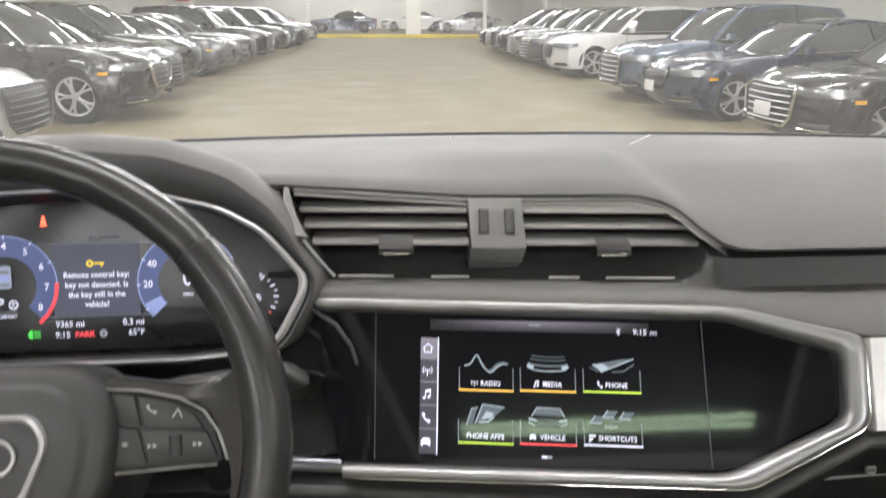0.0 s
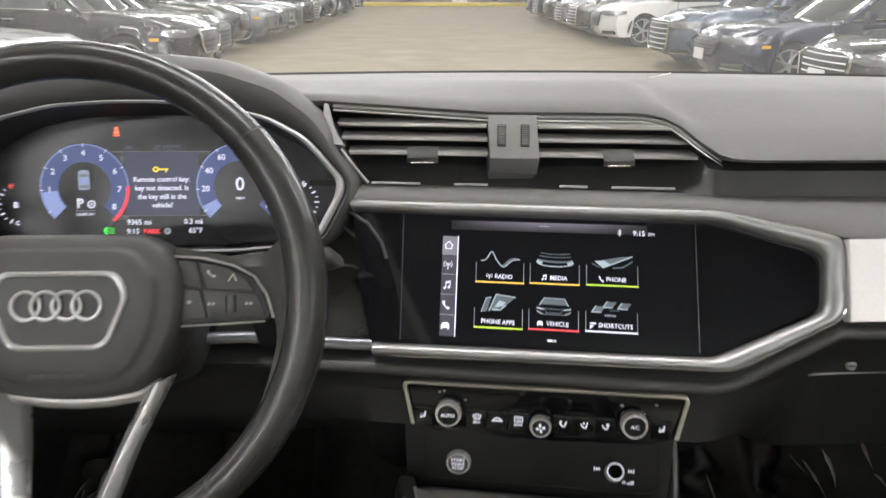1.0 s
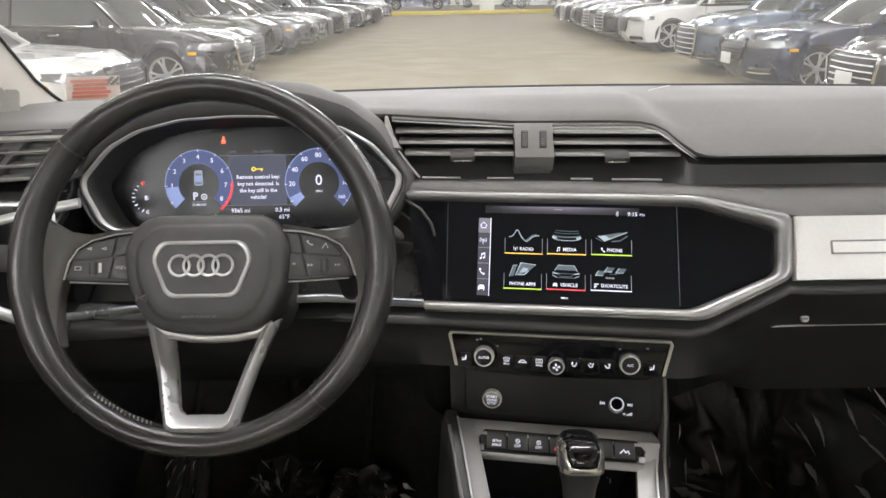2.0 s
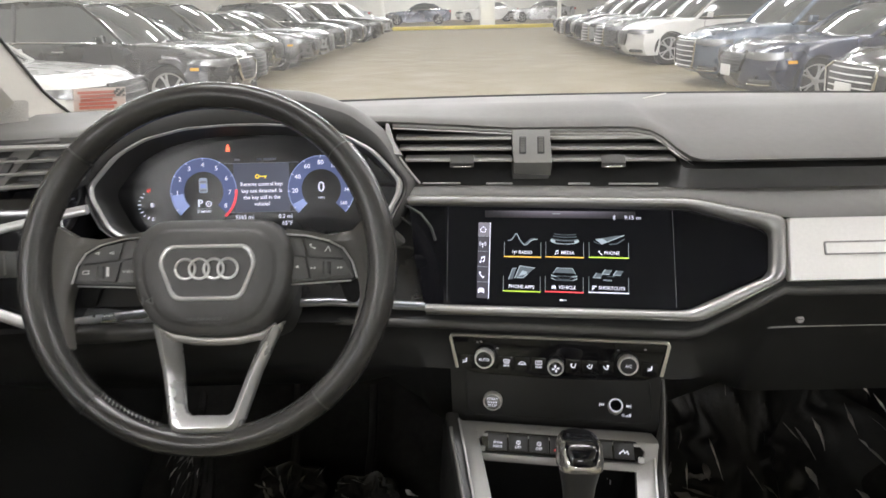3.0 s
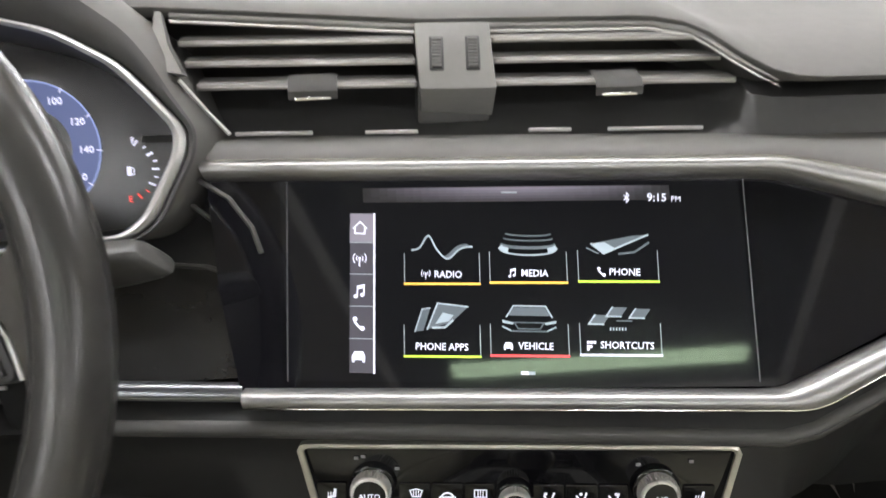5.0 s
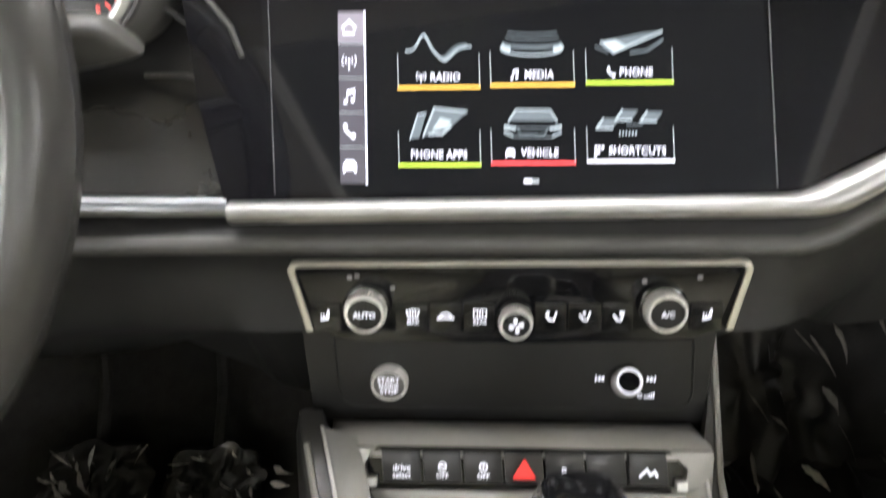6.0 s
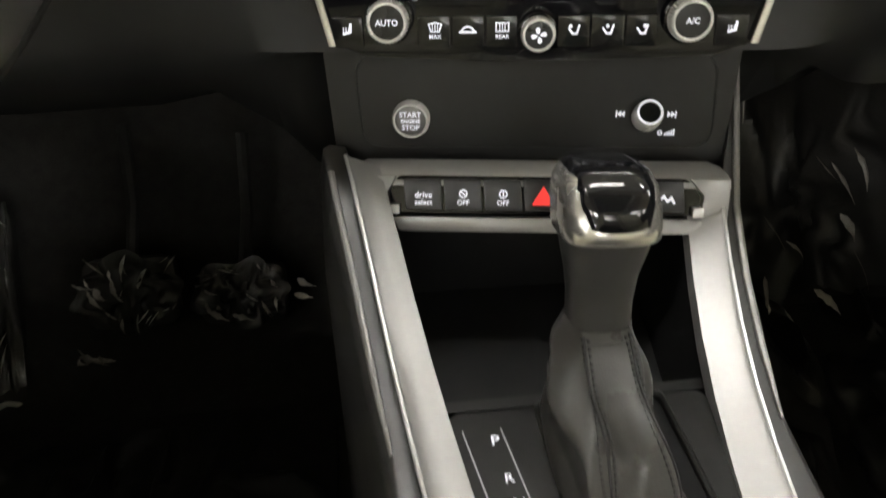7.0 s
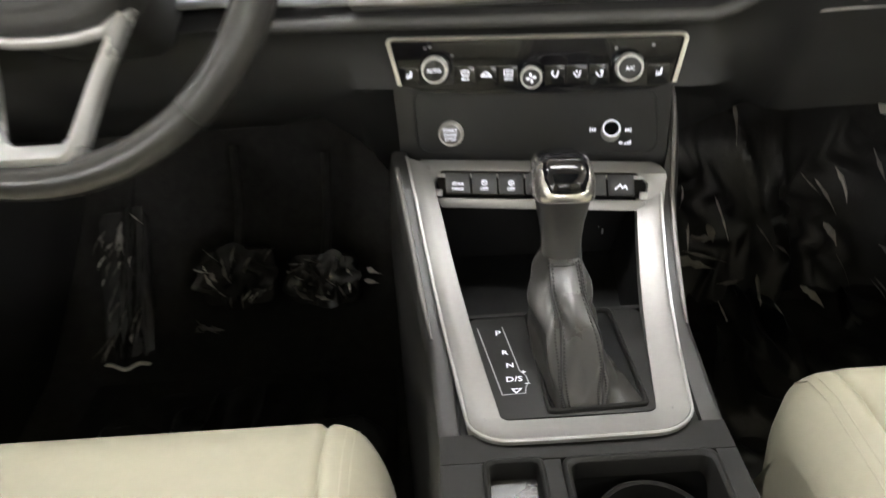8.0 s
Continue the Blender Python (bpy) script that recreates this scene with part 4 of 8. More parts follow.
def bezel_outline(grow=1.0, lift=0.0):
    half = [(0.1828, 1.0855), (0.1640, 1.1065), (0.1500, 1.1205), (0.1180, 1.1375), (0.0700, 1.1485), (0.0200, 1.1515)]
    low = [(0.1815, 1.0725), (0.1630, 1.0400), (0.1500, 1.0310), (0.0900, 1.0265)]
    ring = [(-0.3555 + x, z) for x, z in low[::-1]] + [(-0.3555 + x, z) for x, z in half] + [(-0.3555 - x, z) for x, z in half[::-1]] + [(-0.3555 - x, z) for x, z in low]
    out = []
    for x, z in ring:
        u, v = BEZEL.uv(-0.3555 + (x + 0.3555) * grow, 1.085 + (z - 1.085) * grow + lift)
        out.append((u, v))
    return filleted(out, 0.011, 5)


def gauge(parent, cx, words, angles, r, H):
    cz = 1.0655
    c = CLUSTER.uv(cx, cz)
    g = part("dial", band(bmesh.new(), c[0], c[1], r * 0.60, r, -45, 225, H), M_BLUE_GLOW, parent, "blue lit dial")
    part("dial_edge", band(bmesh.new(), c[0], c[1], r * 0.99, r * 1.015, -45, 225, H + 0.0003), M_PALE_BLUE_GLOW, g)
    for a in angles:
        part("dial_mark", stroke(bmesh.new(), [arc(c[0], c[1], r * 0.95, a, a, 1)[0], arc(c[0], c[1], r * 1.02, a, a, 1)[0]], 0.0006, H + 0.0005), M_WHITE_GLOW, g)
    for wd, a in zip(words, angles):
        q = arc(c[0], c[1], r * 0.80, a, a, 1)[0]
        lettering(wd, 0.0078 if len(wd) < 3 else 0.006, M_WHITE_GLOW, g, q[0], q[1], H + 0.0006, name="dial_number", bold=0.0001)
    return c, g


def build_cluster():
    k = thing("instrument_cluster", CLUSTER.m, "digital instrument display in a chrome-edged hood, lit", "instrument cluster")
    H = 0.0006
    p = CLUSTER.uv
    part("cluster_glass", prism(bmesh.new(), [p(-0.53, 1.01), p(-0.174, 1.01), p(-0.174, 1.10), p(-0.23, 1.138), p(-0.474, 1.138), p(-0.53, 1.10)], -0.01, 0.0), M_CLUS, k, "black display glass")
    to = CLUSTER.i @ BEZEL.m
    a = bezel_outline(1.0)
    part("chrome_edge", ring_frame(bmesh.new(), bezel_outline(1.006), bezel_outline(0.966), -0.004, 0.0012, 0.0012), M_SATIN, k, "satin silver edge", m=to)
    # tunnel between edge and glass
    bm = bmesh.new()
    inner = bezel_outline(0.967)
    loft(bm, [[(x, y, 0.0) for x, y in inner], [(x * 0.97, y * 0.97 - 0.001, -0.055) for x, y in inner]], caps=False)
    part("tunnel", bm, M_HOOD, k, m=to)
    # hood: dark lining from the chrome edge up to the brow, grey skin from the brow back to the dashboard
    def brow(gx, gz, h):
        ring = []
        for x, y in bezel_outline(1.0):
            t = min(1.0, max(0.0, y / 0.03))
            ring.append((x * gx, y * (1.03 + (gz - 1.03) * t), h))
        return ring

    bm = bmesh.new()
    loft(bm, [brow(1.008, 1.008, -0.004), brow(1.016, 1.09, 0.002), brow(1.030, 1.27, 0.003), brow(1.037, 1.38, 0.001)], caps=False)
    part("hood_lining", bm, M_HOOD, k, "black lining of the hood", m=to, angle=60)
    bm = bmesh.new()
    loft(bm, [brow(1.037, 1.38, 0.001), brow(1.046, 1.45, -0.003), brow(1.065, 1.56, -0.014), brow(1.085, 1.63, -0.034), brow(1.11, 1.63, -0.10), brow(1.16, 1.38, -0.20), brow(1.22, 0.95, -0.30)], caps=False)
    part("hood", bm, M_PAD, k, "grey soft hood", m=to, angle=60)
    r = 0.0405
    c, g = gauge(k, -0.4205, ["", "1", "2", "3", "4", "5", "6", "7", "8"], steps(214, -34, 8), r, H)
    part("dial_red", band(bmesh.new(), c[0], c[1], r * 0.96, r * 1.03, -50, 2, H + 0.0007, 12), M_RED_GLOW, g)
    part("dial_fill", band(bmesh.new(), c[0], c[1], r * 0.62, r * 0.98, 186, 225, H + 0.0004, 12), M_PALE_BLUE_GLOW, g)
    bm = bmesh.new()
    flat(bm, filleted([(c[0] - 0.0054, c[1] - 0.002), (c[0] + 0.0054, c[1] - 0.002), (c[0] + 0.0050, c[1] + 0.0165), (c[0] - 0.0050, c[1] + 0.0165)], 0.0026, 4), H + 0.001)
    part("car_picture", bm, M_CARPIC, g, "pale car seen from above")
    for y, h, w in ((0.0115, 0.0026, 0.0080), (0.0012, 0.0024, 0.0084), (0.0065, 0.0050, 0.0070)):
        bm = bmesh.new()
        flat(bm, filleted([(c[0] - w / 2, c[1] + y - h / 2), (c[0] + w / 2, c[1] + y - h / 2), (c[0] + w * 0.44, c[1] + y + h / 2), (c[0] - w * 0.44, c[1] + y + h / 2)], 0.0006, 2), H + 0.0014)
        part("car_picture_glass", bm, M_DIM_GLOW if h < 0.004 else M_PALE_BLUE_GLOW, g)
    lettering("P", 0.0125, M_WHITE_GLOW, g, c[0] - 0.0045, c[1] - 0.0150, H + 0.001, name="gear_letter", bold=0.0003)
    part("hold_sign", band(bmesh.new(), c[0] + 0.006, c[1] - 0.0155, 0.0026, 0.0038, 0, 360, H + 0.001, 16), M_WHITE_GLOW, g)
    bm = bmesh.new()
    stroke(bm, [(c[0] - 0.009, c[1] - 0.0215), (c[0] + 0.009, c[1] - 0.0215)], 0.0005, H + 0.001)
    part("mode_line", bm, M_GREY_GLOW, g)
    lettering("COMFORT", 0.0036, M_WHITE_GLOW, g, c[0], c[1] - 0.0250, H + 0.001, name="mode_lettering", bold=0.00005)
    lettering("A", 0.0042, M_WHITE_GLOW, g, c[0] + 0.006, c[1] - 0.0155, H + 0.0012, name="hold_letter", bold=0.0001)
    c, g = gauge(k, -0.2755, ["", "20", "40", "60", "80", "100", "120", "140", "160"], steps(214, -34, 8), r, H)
    part("dial_fill", band(bmesh.new(), c[0], c[1], r * 0.62, r * 0.98, 207, 225, H + 0.0004, 12), M_PALE_BLUE_GLOW, g)
    lettering("0", 0.0180, M_WHITE_GLOW, g, c[0], c[1] + 0.002, H + 0.001, name="speed_number", bold=0.0001)
    lettering("MPH", 0.0042, M_WHITE_GLOW, g, c[0], c[1] - 0.011, H + 0.001, name="unit_lettering")
    # message in the middle
    u0, v0 = p(-0.383, 1.0405)
    u1, v1 = p(-0.3145, 1.097)
    msg = part("message_field", flat(bmesh.new(), [(u0, v0), (u1, v0), (u1, v1), (u0, v1)], H), M_MSG, k, "dim blue-grey message field")
    for v in (v0 - 0.0005, v1 + 0.0005):
        part("field_line", stroke(bmesh.new(), [(u0 - 0.012, v), (u1 + 0.012, v)], 0.0006, H + 0.0004), M_DIM_GLOW, msg)
    for j, s in enumerate(("Remote control key:", "key not detected. Is", "the key still in the", "vehicle?")):
        lettering(s, 0.0066, M_WHITE_GLOW, msg, (u0 + u1) / 2, v1 - 0.0255 - 0.0081 * j, H + 0.0005, bold=0.00012, squash=0.95)
    bm = bmesh.new()
    x, y = (u0 + u1) / 2, v1 - 0.0160
    band(bm, x - 0.005, y, 0.0014, 0.0028, 0, 360, H + 0.0005, 12)
    stroke(bm, [(x - 0.002, y), (x + 0.006, y)], 0.0014, H + 0.0006)
    stroke(bm, [(x + 0.0045, y), (x + 0.0045, y - 0.0025)], 0.0012, H + 0.0006)
    part("key_sign", bm, M_YELLOW_GLOW, msg)
    for a, w in ((-0.026, 0.007), (0.001, 0.006), (0.014, 0.016)):
        bm = bmesh.new()
        box(bm, (w, 0.0026, 0.0002), (a, v1 + 0.0050, H))
        part("dim_status_bar", bm, M_FAINT_GLOW, k)
    lettering("9365 mi", 0.0070, M_WHITE_GLOW, k, u0 + 0.012, v0 - 0.0068, H + 0.0005, name="mileage_lettering", bold=0.0001)
    lettering("0.3 mi", 0.0070, M_WHITE_GLOW, k, u1 - 0.006, v0 - 0.0064, H + 0.0005, name="trip_lettering", bold=0.0001)
    lettering("9:15", 0.0070, M_WHITE_GLOW, k, u0 + 0.006, v0 - 0.0155, H + 0.0005, name="clock_lettering", bold=0.0001)
    lettering("65°F", 0.0070, M_WHITE_GLOW, k, u1 - 0.004, v0 - 0.0150, H + 0.0005, name="temperature_lettering", bold=0.0001)
    lettering("PARK", 0.0058, M_RED_GLOW, k, u0 + 0.0235, v0 - 0.0155, H + 0.0005, name="park_lettering", bold=0.00025, squash=1.1)
    part("round_sign", band(bmesh.new(), u0 + 0.038, v0 - 0.0152, 0.001, 0.0032, 0, 360, H, 14), M_GREY_GLOW, k)
    bm = bmesh.new()
    flat(bm, arc(u0 - 0.018, v0 - 0.0145, 0.0036, 90, 270, 8), H)
    for j in range(3):
        stroke(bm, [(u0 - 0.017, v0 - 0.0120 - 0.0022 * j), (u0 - 0.0120, v0 - 0.0125 - 0.0022 * j)], 0.0009, H)
    part("lamp_sign", bm, M_GREEN_GLOW, k)
    # seat-belt warning above
    c = p(-0.389, 1.1155)
    bm = bmesh.new()
    flat(bm, arc(c[0], c[1] + 0.0030, 0.0014, 0, 330, 10), H)
    flat(bm, [(c[0] - 0.0024, c[1] - 0.0024), (c[0] + 0.0024, c[1] - 0.0024), (c[0] + 0.0018, c[1] + 0.0012), (c[0] - 0.0018, c[1] + 0.0012)], H)
    stroke(bm, [(c[0] - 0.0024, c[1] - 0.0036), (c[0] + 0.0024, c[1] - 0.0036)], 0.0010, H)
    part("belt_warning", bm, M_LAMP_GLOW, k, "glowing red seat-belt warning")
    # fuel and temperature ladders
    for sx, hot, ltr in ((-1, "H", "C"), (1, "F", "E")):
        for j in range(9):
            a = radians(56 - 14 * j)
            x, y = sx * (0.124 + 0.026 * math.cos(a)), -0.030 + 0.021 * math.sin(a)
            bm = bmesh.new()
            stroke(bm, [(x, y), (x - sx * (0.0036 if j % 2 == 0 else 0.0022) * math.cos(a), y - (0.0030 if j % 2 == 0 else 0.0018) * math.sin(a))], 0.0008 if j % 2 else 0.0013, H)
            part("level_mark", bm, M_LAMP_RED if (j > 6 if sx > 0 else j < 1) else M_WHITE_GLOW, k)
        lettering(hot, 0.0052, M_LAMP_RED if sx < 0 else M_WHITE_GLOW, k, sx * 0.136, -0.0125, H, name="level_letter", bold=0.0001)
        lettering(ltr, 0.0052, M_WHITE_GLOW if sx < 0 else M_LAMP_RED, k, sx * 0.132, -0.0480, H, name="level_letter", bold=0.0001)
        bm = bmesh.new()
        x = sx * 0.133
        flat(bm, filleted([(x - 0.0018, -0.0335), (x + 0.0010, -0.0335), (x + 0.0010, -0.0280), (x - 0.0018, -0.0280)], 0.0004, 2), H)
        stroke(bm, [(x + 0.0012, -0.0330), (x + 0.0024, -0.0325), (x + 0.0024, -0.0295), (x + 0.0014, -0.0285)], 0.0006, H)
        part("level_sign", bm, M_WHITE_GLOW, k)


M_FAINT_GLOW = material("screen_faint", (0.10, 0.105, 0.13), glow=0.35)
M_CARPIC = material("picture_car_grey", (0.30, 0.34, 0.42), glow=0.6)
M_CLUS = material("cluster_glass", (0.010, 0.010, 0.011), 0.24, var=0.05, scale=4, wear=0.3)
M_HOOD = material("dark_hood", (0.060, 0.059, 0.058), 0.6, var=0.08, scale=8, bump=0.25, bscale=1500, kind="grain")
M_MSG = material("message_field", (0.062, 0.068, 0.095), glow=0.7)
M_LAMP_RED = material("letter_red", (0.85, 0.10, 0.08), glow=0.8)


# ---- steering wheel ----
WHEEL = Slope(0.4016, -0.3538, 1.0459, 0.0, 0.4667, -0.3538, 1.0459)


def build_wheel():
    w = thing("steering_wheel", WHEEL.m, "black leather steering wheel with silver lower spokes and a ringed emblem", "steering wheel")
    R = 0.1688

    def rim_rings(a0, a1, n, loop=False, extra=0.0):
        rings = []
        for a in steps(a0, a1, n)[: n if loop else n + 1]:
            ra = radians(a)
            side = max(0.0, math.cos(2 * (ra if abs(math.cos(ra)) > 0 else 0)))
            t = 0.0139 + 0.0010 * side + extra
            c = Vector((math.cos(ra), math.sin(ra), 0))
            rings.append([c * (R + t * 0.95 * math.cos(b)) + Vector((0, 0, t * 1.12 * math.sin(b))) for b in steps(0, 2 * math.pi, 16)[:16]])
        return rings

    seams = (41, 139, 230, 310)
    for a0, a1, tag in ((41.4, 138.6, 0.0), (139.4, 229.6, 0.0006), (230.4, 309.6, 0.0), (310.4, 400.6, 0.0006)):
        bm = bmesh.new()
        loft(bm, rim_rings(a0, a1, 26, extra=tag))
        part("rim", bm, M_LEATHER, w)
    for a in seams:
        bm = bmesh.new()
        loft(bm, rim_rings(a - 0.5, a + 0.5, 2, extra=-0.0012))
        part("rim_seam", bm, M_BLACK, w, "dark groove between leather sections")
    # cross stitches on the inner side of the lower rim
    for a in steps(231, 253, 14):
        bm = bmesh.new()
        ra = radians(a)
        c = Vector((math.cos(ra), math.sin(ra), 0)) * (R - 0.0128)
        t = Vector((-math.sin(ra), math.cos(ra), 0))
        tube(bm, [c + t * 0.002 + Vector((0, 0, 0.0085)), c - t * 0.001 + Vector((0, 0, 0.0025)) - c.normalized() * 0.0012], 0.0006, 5)
        part("stitch", bm, M_THREAD, w)
    # airbag cover
    out = filleted([(-0.060, 0.047), (0.060, 0.047), (0.081, 0.020), (0.078, -0.022), (0.055, -0.064), (0.0, -0.071), (-0.055, -0.064), (-0.078, -0.022), (-0.081, 0.020)], 0.026, 5)
    bm = bmesh.new()
    rings = []
    for s, h in ((0.95, -0.055), (1.0, -0.012), (1.0, 0.000), (0.97, 0.0095), (0.92, 0.0128), (0.84, 0.0142), (0.815, 0.0150), (0.79, 0.0170), (0.76, 0.0185), (0.60, 0.0200), (0.40, 0.0205), (0.1, 0.0208)):
        rings.append([(x * s, (y + 0.012) * s - 0.012, h + (0.003 if s < 0.95 else 0) * 0) for x, y in out])
    loft(bm, rings)
    pad = part("airbag_cover", bm, M_AIRBAG, w, "dark grey airbag cover", m=pose(0, 0, -0.018), angle=60)
    eo = filleted([(-0.040, 0.020), (0.040, 0.020), (0.048, 0.004), (0.0335, -0.034), (-0.0335, -0.034), (-0.048, 0.004)], 0.010, 5)
    ei = [((x) * 0.915, (y + 0.006) * 0.86 - 0.006) for x, y in eo]
    part("emblem_frame", ring_frame(bmesh.new(), eo, ei, 0.016, 0.0235, 0.0006), M_SATIN, pad, "silver six-sided emblem frame")
    part("emblem_field", prism(bmesh.new(), ei, 0.016, 0.0218), M_AIRBAG, pad)
    for k in range(4):
        bm = bmesh.new()
        tube(bm, [(x, y, 0.0232 + 0.0008 * (k % 2)) for x, y in arc(-0.0206 + 0.0137 * k, -0.0035, 0.0095, 0, 360, 28)[:28]], 0.0014, 8, loop=True)
        part("emblem_ring", bm, M_SATIN, pad, "satin silver ring")
    bm = bmesh.new()
    for x in steps(-0.017, 0.017, 6):
        box(bm, (0.0046, 0.0026, 0.0006), (x, -0.0515, 0.0203))
    part("embossed_bar", bm, M_BLACK, pad)
    bm = bmesh.new()
    stroke(bm, [(-0.063, -0.030), (-0.063, -0.036)], 0.001, 0.0178)
    stroke(bm, [(-0.060, -0.033), (-0.054, -0.030), (-0.053, -0.036)], 0.001, 0.0186, True)
    part("horn_sign", bm, M_BLACK, pad)
    # side spokes with their switches
    for s in (-1, 1):
        bm = bmesh.new()
        rings = []
        for x, y0, y1, h in ((0.066, 0.034, -0.017, -0.032), (0.095, 0.030, -0.017, -0.031), (0.120, 0.024, -0.017, -0.030), (0.136, 0.010, -0.016, -0.029)):
            rings.append([(s * x, y0, h), (s * x, (y0 + y1) / 2, h + 0.002), (s * x, y1, h), (s * x, y1 + 0.004, h - 0.018), (s * x, y0 - 0.004, h - 0.018)])
        loft(bm, rings)
        part("spoke_core", bm, M_BLACK, w, angle=50)
        # leather web that sweeps from the switch pod into the rim
        at_rim = lambda deg, h: (0.1668 * math.cos(radians(deg)), 0.1668 * math.sin(radians(deg)), h)
        sweep = (((0.070, 0.0325, -0.0200), (0.070, 0.0380, -0.0250)), ((0.092, 0.0300, -0.0198), (0.094, 0.0340, -0.0245)), ((0.110, 0.0258, -0.0196), (0.116, 0.0300, -0.0220)),
                 ((0.122, 0.0210, -0.0194), (0.138, 0.0330, -0.0130)), ((0.1300, 0.0145, -0.0192), at_rim(17, 0.008)), ((0.1355, 0.0055, -0.0192), at_rim(11, 0.012)), ((0.1392, -0.0035, -0.0192), at_rim(5, 0.013)),
                 ((0.1420, -0.0140, -0.0192), at_rim(-2, 0.013)), ((0.1438, -0.0210, -0.0180), at_rim(-7, 0.013)), ((0.1446, -0.0310, -0.0150), at_rim(-13, 0.013)), ((0.1430, -0.0440, -0.0110), at_rim(-19, 0.0125)),
                 ((0.1400, -0.0590, -0.0060), at_rim(-25, 0.012)), ((0.1340, -0.0780, 0.0), at_rim(-31, 0.010)))
        rows = []
        for p, q in sweep:
            p, q = Vector(p), Vector(q)
            row = [p - Vector((0, 0, 0.016)), p - Vector((0, 0, 0.002)), p + (q - p) * 0.06 + Vector((0, 0, 0.0003))]
            for f in (0.25, 0.45, 0.65, 0.85):
                k = p.lerp(q, f)
                k.z = p.z + (q.z - p.z) * f ** 1.5
                row.append(k)
            row += [q, q - Vector((0, 0, 0.016))]
            rows.append([(s * v.x, v.y, v.z) for v in row])
        bm = bmesh.new()
        loft(bm, rows)
        part("side_spoke", bm, M_WEB, w, "smooth leather web between switches and rim", angle=60)
        pod = filleted([(s * 0.071, 0.034), (s * 0.108, 0.025), (s * 0.126, 0.012), (s * 0.1345, -0.022), (s * 0.072, -0.026)], 0.006, 4)
        pd = part("switch_pod", prism(bmesh.new(), pod, -0.012, 0.006, 0.0015), M_BLACK, w, "black switch pod", m=pose(0, -0.004, -0.024) @ Matrix.Translation((0.071 * s, 0.034, 0)) @ Matrix.Diagonal((1.10, 0.80, 1, 1)) @ Matrix.Translation((-0.071 * s, -0.034, 0)))
        bm = bmesh.new()
        tube(bm, [(s * 0.071, 0.0352, 0.0066), (s * 0.090, 0.0330, 0.0066), (s * 0.110, 0.0262, 0.0062), (s * 0.123, 0.0165, 0.006), (s * 0.131, 0.0, 0.0056), (s * 0.1355, -0.021, 0.005)], 0.0011, 8)
        part("pod_edge", bm, M_SATIN, pd, "satin silver edge")
        bm = bmesh.new()
        tube(bm, [(s * 0.076, -0.0275, 0.0055), (s * 0.130, -0.0240, 0.0055)], 0.0010, 8)
        part("pod_lower_edge", bm, M_SATIN, pd)
        keys = ([(0.0745, 0.010), (0.0900, 0.0065), (0.0860, 0.0300), (0.0745, 0.0315)], [(0.0925, 0.0065), (0.1235, 0.0030), (0.118, 0.0150), (0.106, 0.0240), (0.0885, 0.0290)],
                [(0.0745, 0.008), (0.0885, 0.0045), (0.0930, -0.0205), (0.0745, -0.0225)], [(0.0905, 0.0045), (0.1250, 0.0010), (0.1310, -0.0185), (0.0950, -0.0205)])
        for q in keys:
            part("switch_key", prism(bmesh.new(), filleted([(s * x, y) for x, y in q], 0.0015, 2), 0.004, 0.0085, 0.0007), M_DARK, pd, "dark grey key")
        bm = bmesh.new()
        tube(bm, [(s * 0.1085, -0.0155, 0.0070), (s * 0.1085, -0.0005, 0.0070)], 0.0040, 12)
        part("scroll_roller", bm, M_BLACK, pd, "black scroll roller")
        signs = []
        if s > 0:
            signs.append(small_icon(bmesh.new(), "receiver", 0.096, 0.0190, 0.0032, 0.0090))
            signs.append(stroke(bmesh.new(), [(0.107, 0.0125), (0.110, 0.0185), (0.112, 0.0125)], 0.0009, 0.0090))
            for q in range(3):
                stroke(signs[-1] if q else signs.append(bmesh.new()) or signs[-1], [(0.082 + 0.0018 * math.cos(q * 1.047), -0.006 + 0.0018 * math.sin(q * 1.047)), (0.082 - 0.0018 * math.cos(q * 1.047), -0.006 - 0.0018 * math.sin(q * 1.047))], 0.0006, 0.0090)
            for x in (0.0965, 0.1205):
                for d in (-0.0014, 0.0014):
                    signs.append(flat(bmesh.new(), [(x + d - 0.0012, -0.0095), (x + d + 0.0012, -0.0078), (x + d - 0.0012, -0.0061)], 0.0090))
        else:
            for x in (-0.097, -0.110):
                signs.append(stroke(bmesh.new(), [(x, 0.0175), (x - 0.0035, 0.0160), (x, 0.0145)], 0.0007, 0.0090, True))
            signs.append(stroke(bmesh.new(), [(-0.119, -0.0095), (-0.124, -0.0095), (-0.124, -0.0055), (-0.119, -0.0055)], 0.0008, 0.0090, True))
            signs.append(stroke(bmesh.new(), [(-0.1005, -0.0025), (-0.1005, -0.0125)], 0.0026, 0.0122))
        for bm in signs:
            part("key_sign", bm, M_PRINT2, pd)
        if s < 0:
            lettering("VIEW", 0.0056, M_PRINT2, pd, -0.0820, -0.0075, 0.0088)
    # silver lower spokes, a U from the cover to the rim
    o = [(-0.0660, -0.0550), (-0.0480, -0.1030), (-0.0352, -0.1490), (-0.0330, -0.1550), (-0.0262, -0.1592), (0.0262, -0.1592), (0.0330, -0.1550), (0.0352, -0.1490), (0.0480, -0.1030), (0.0660, -0.0550)]
    i = [(-0.0430, -0.0680), (-0.0325, -0.1030), (-0.0243, -0.1355), (-0.0225, -0.1405), (-0.0178, -0.1442), (0.0178, -0.1442), (0.0225, -0.1405), (0.0243, -0.1355), (0.0325, -0.1030), (0.0430, -0.0680)]
    bm = bmesh.new()
    rings = []
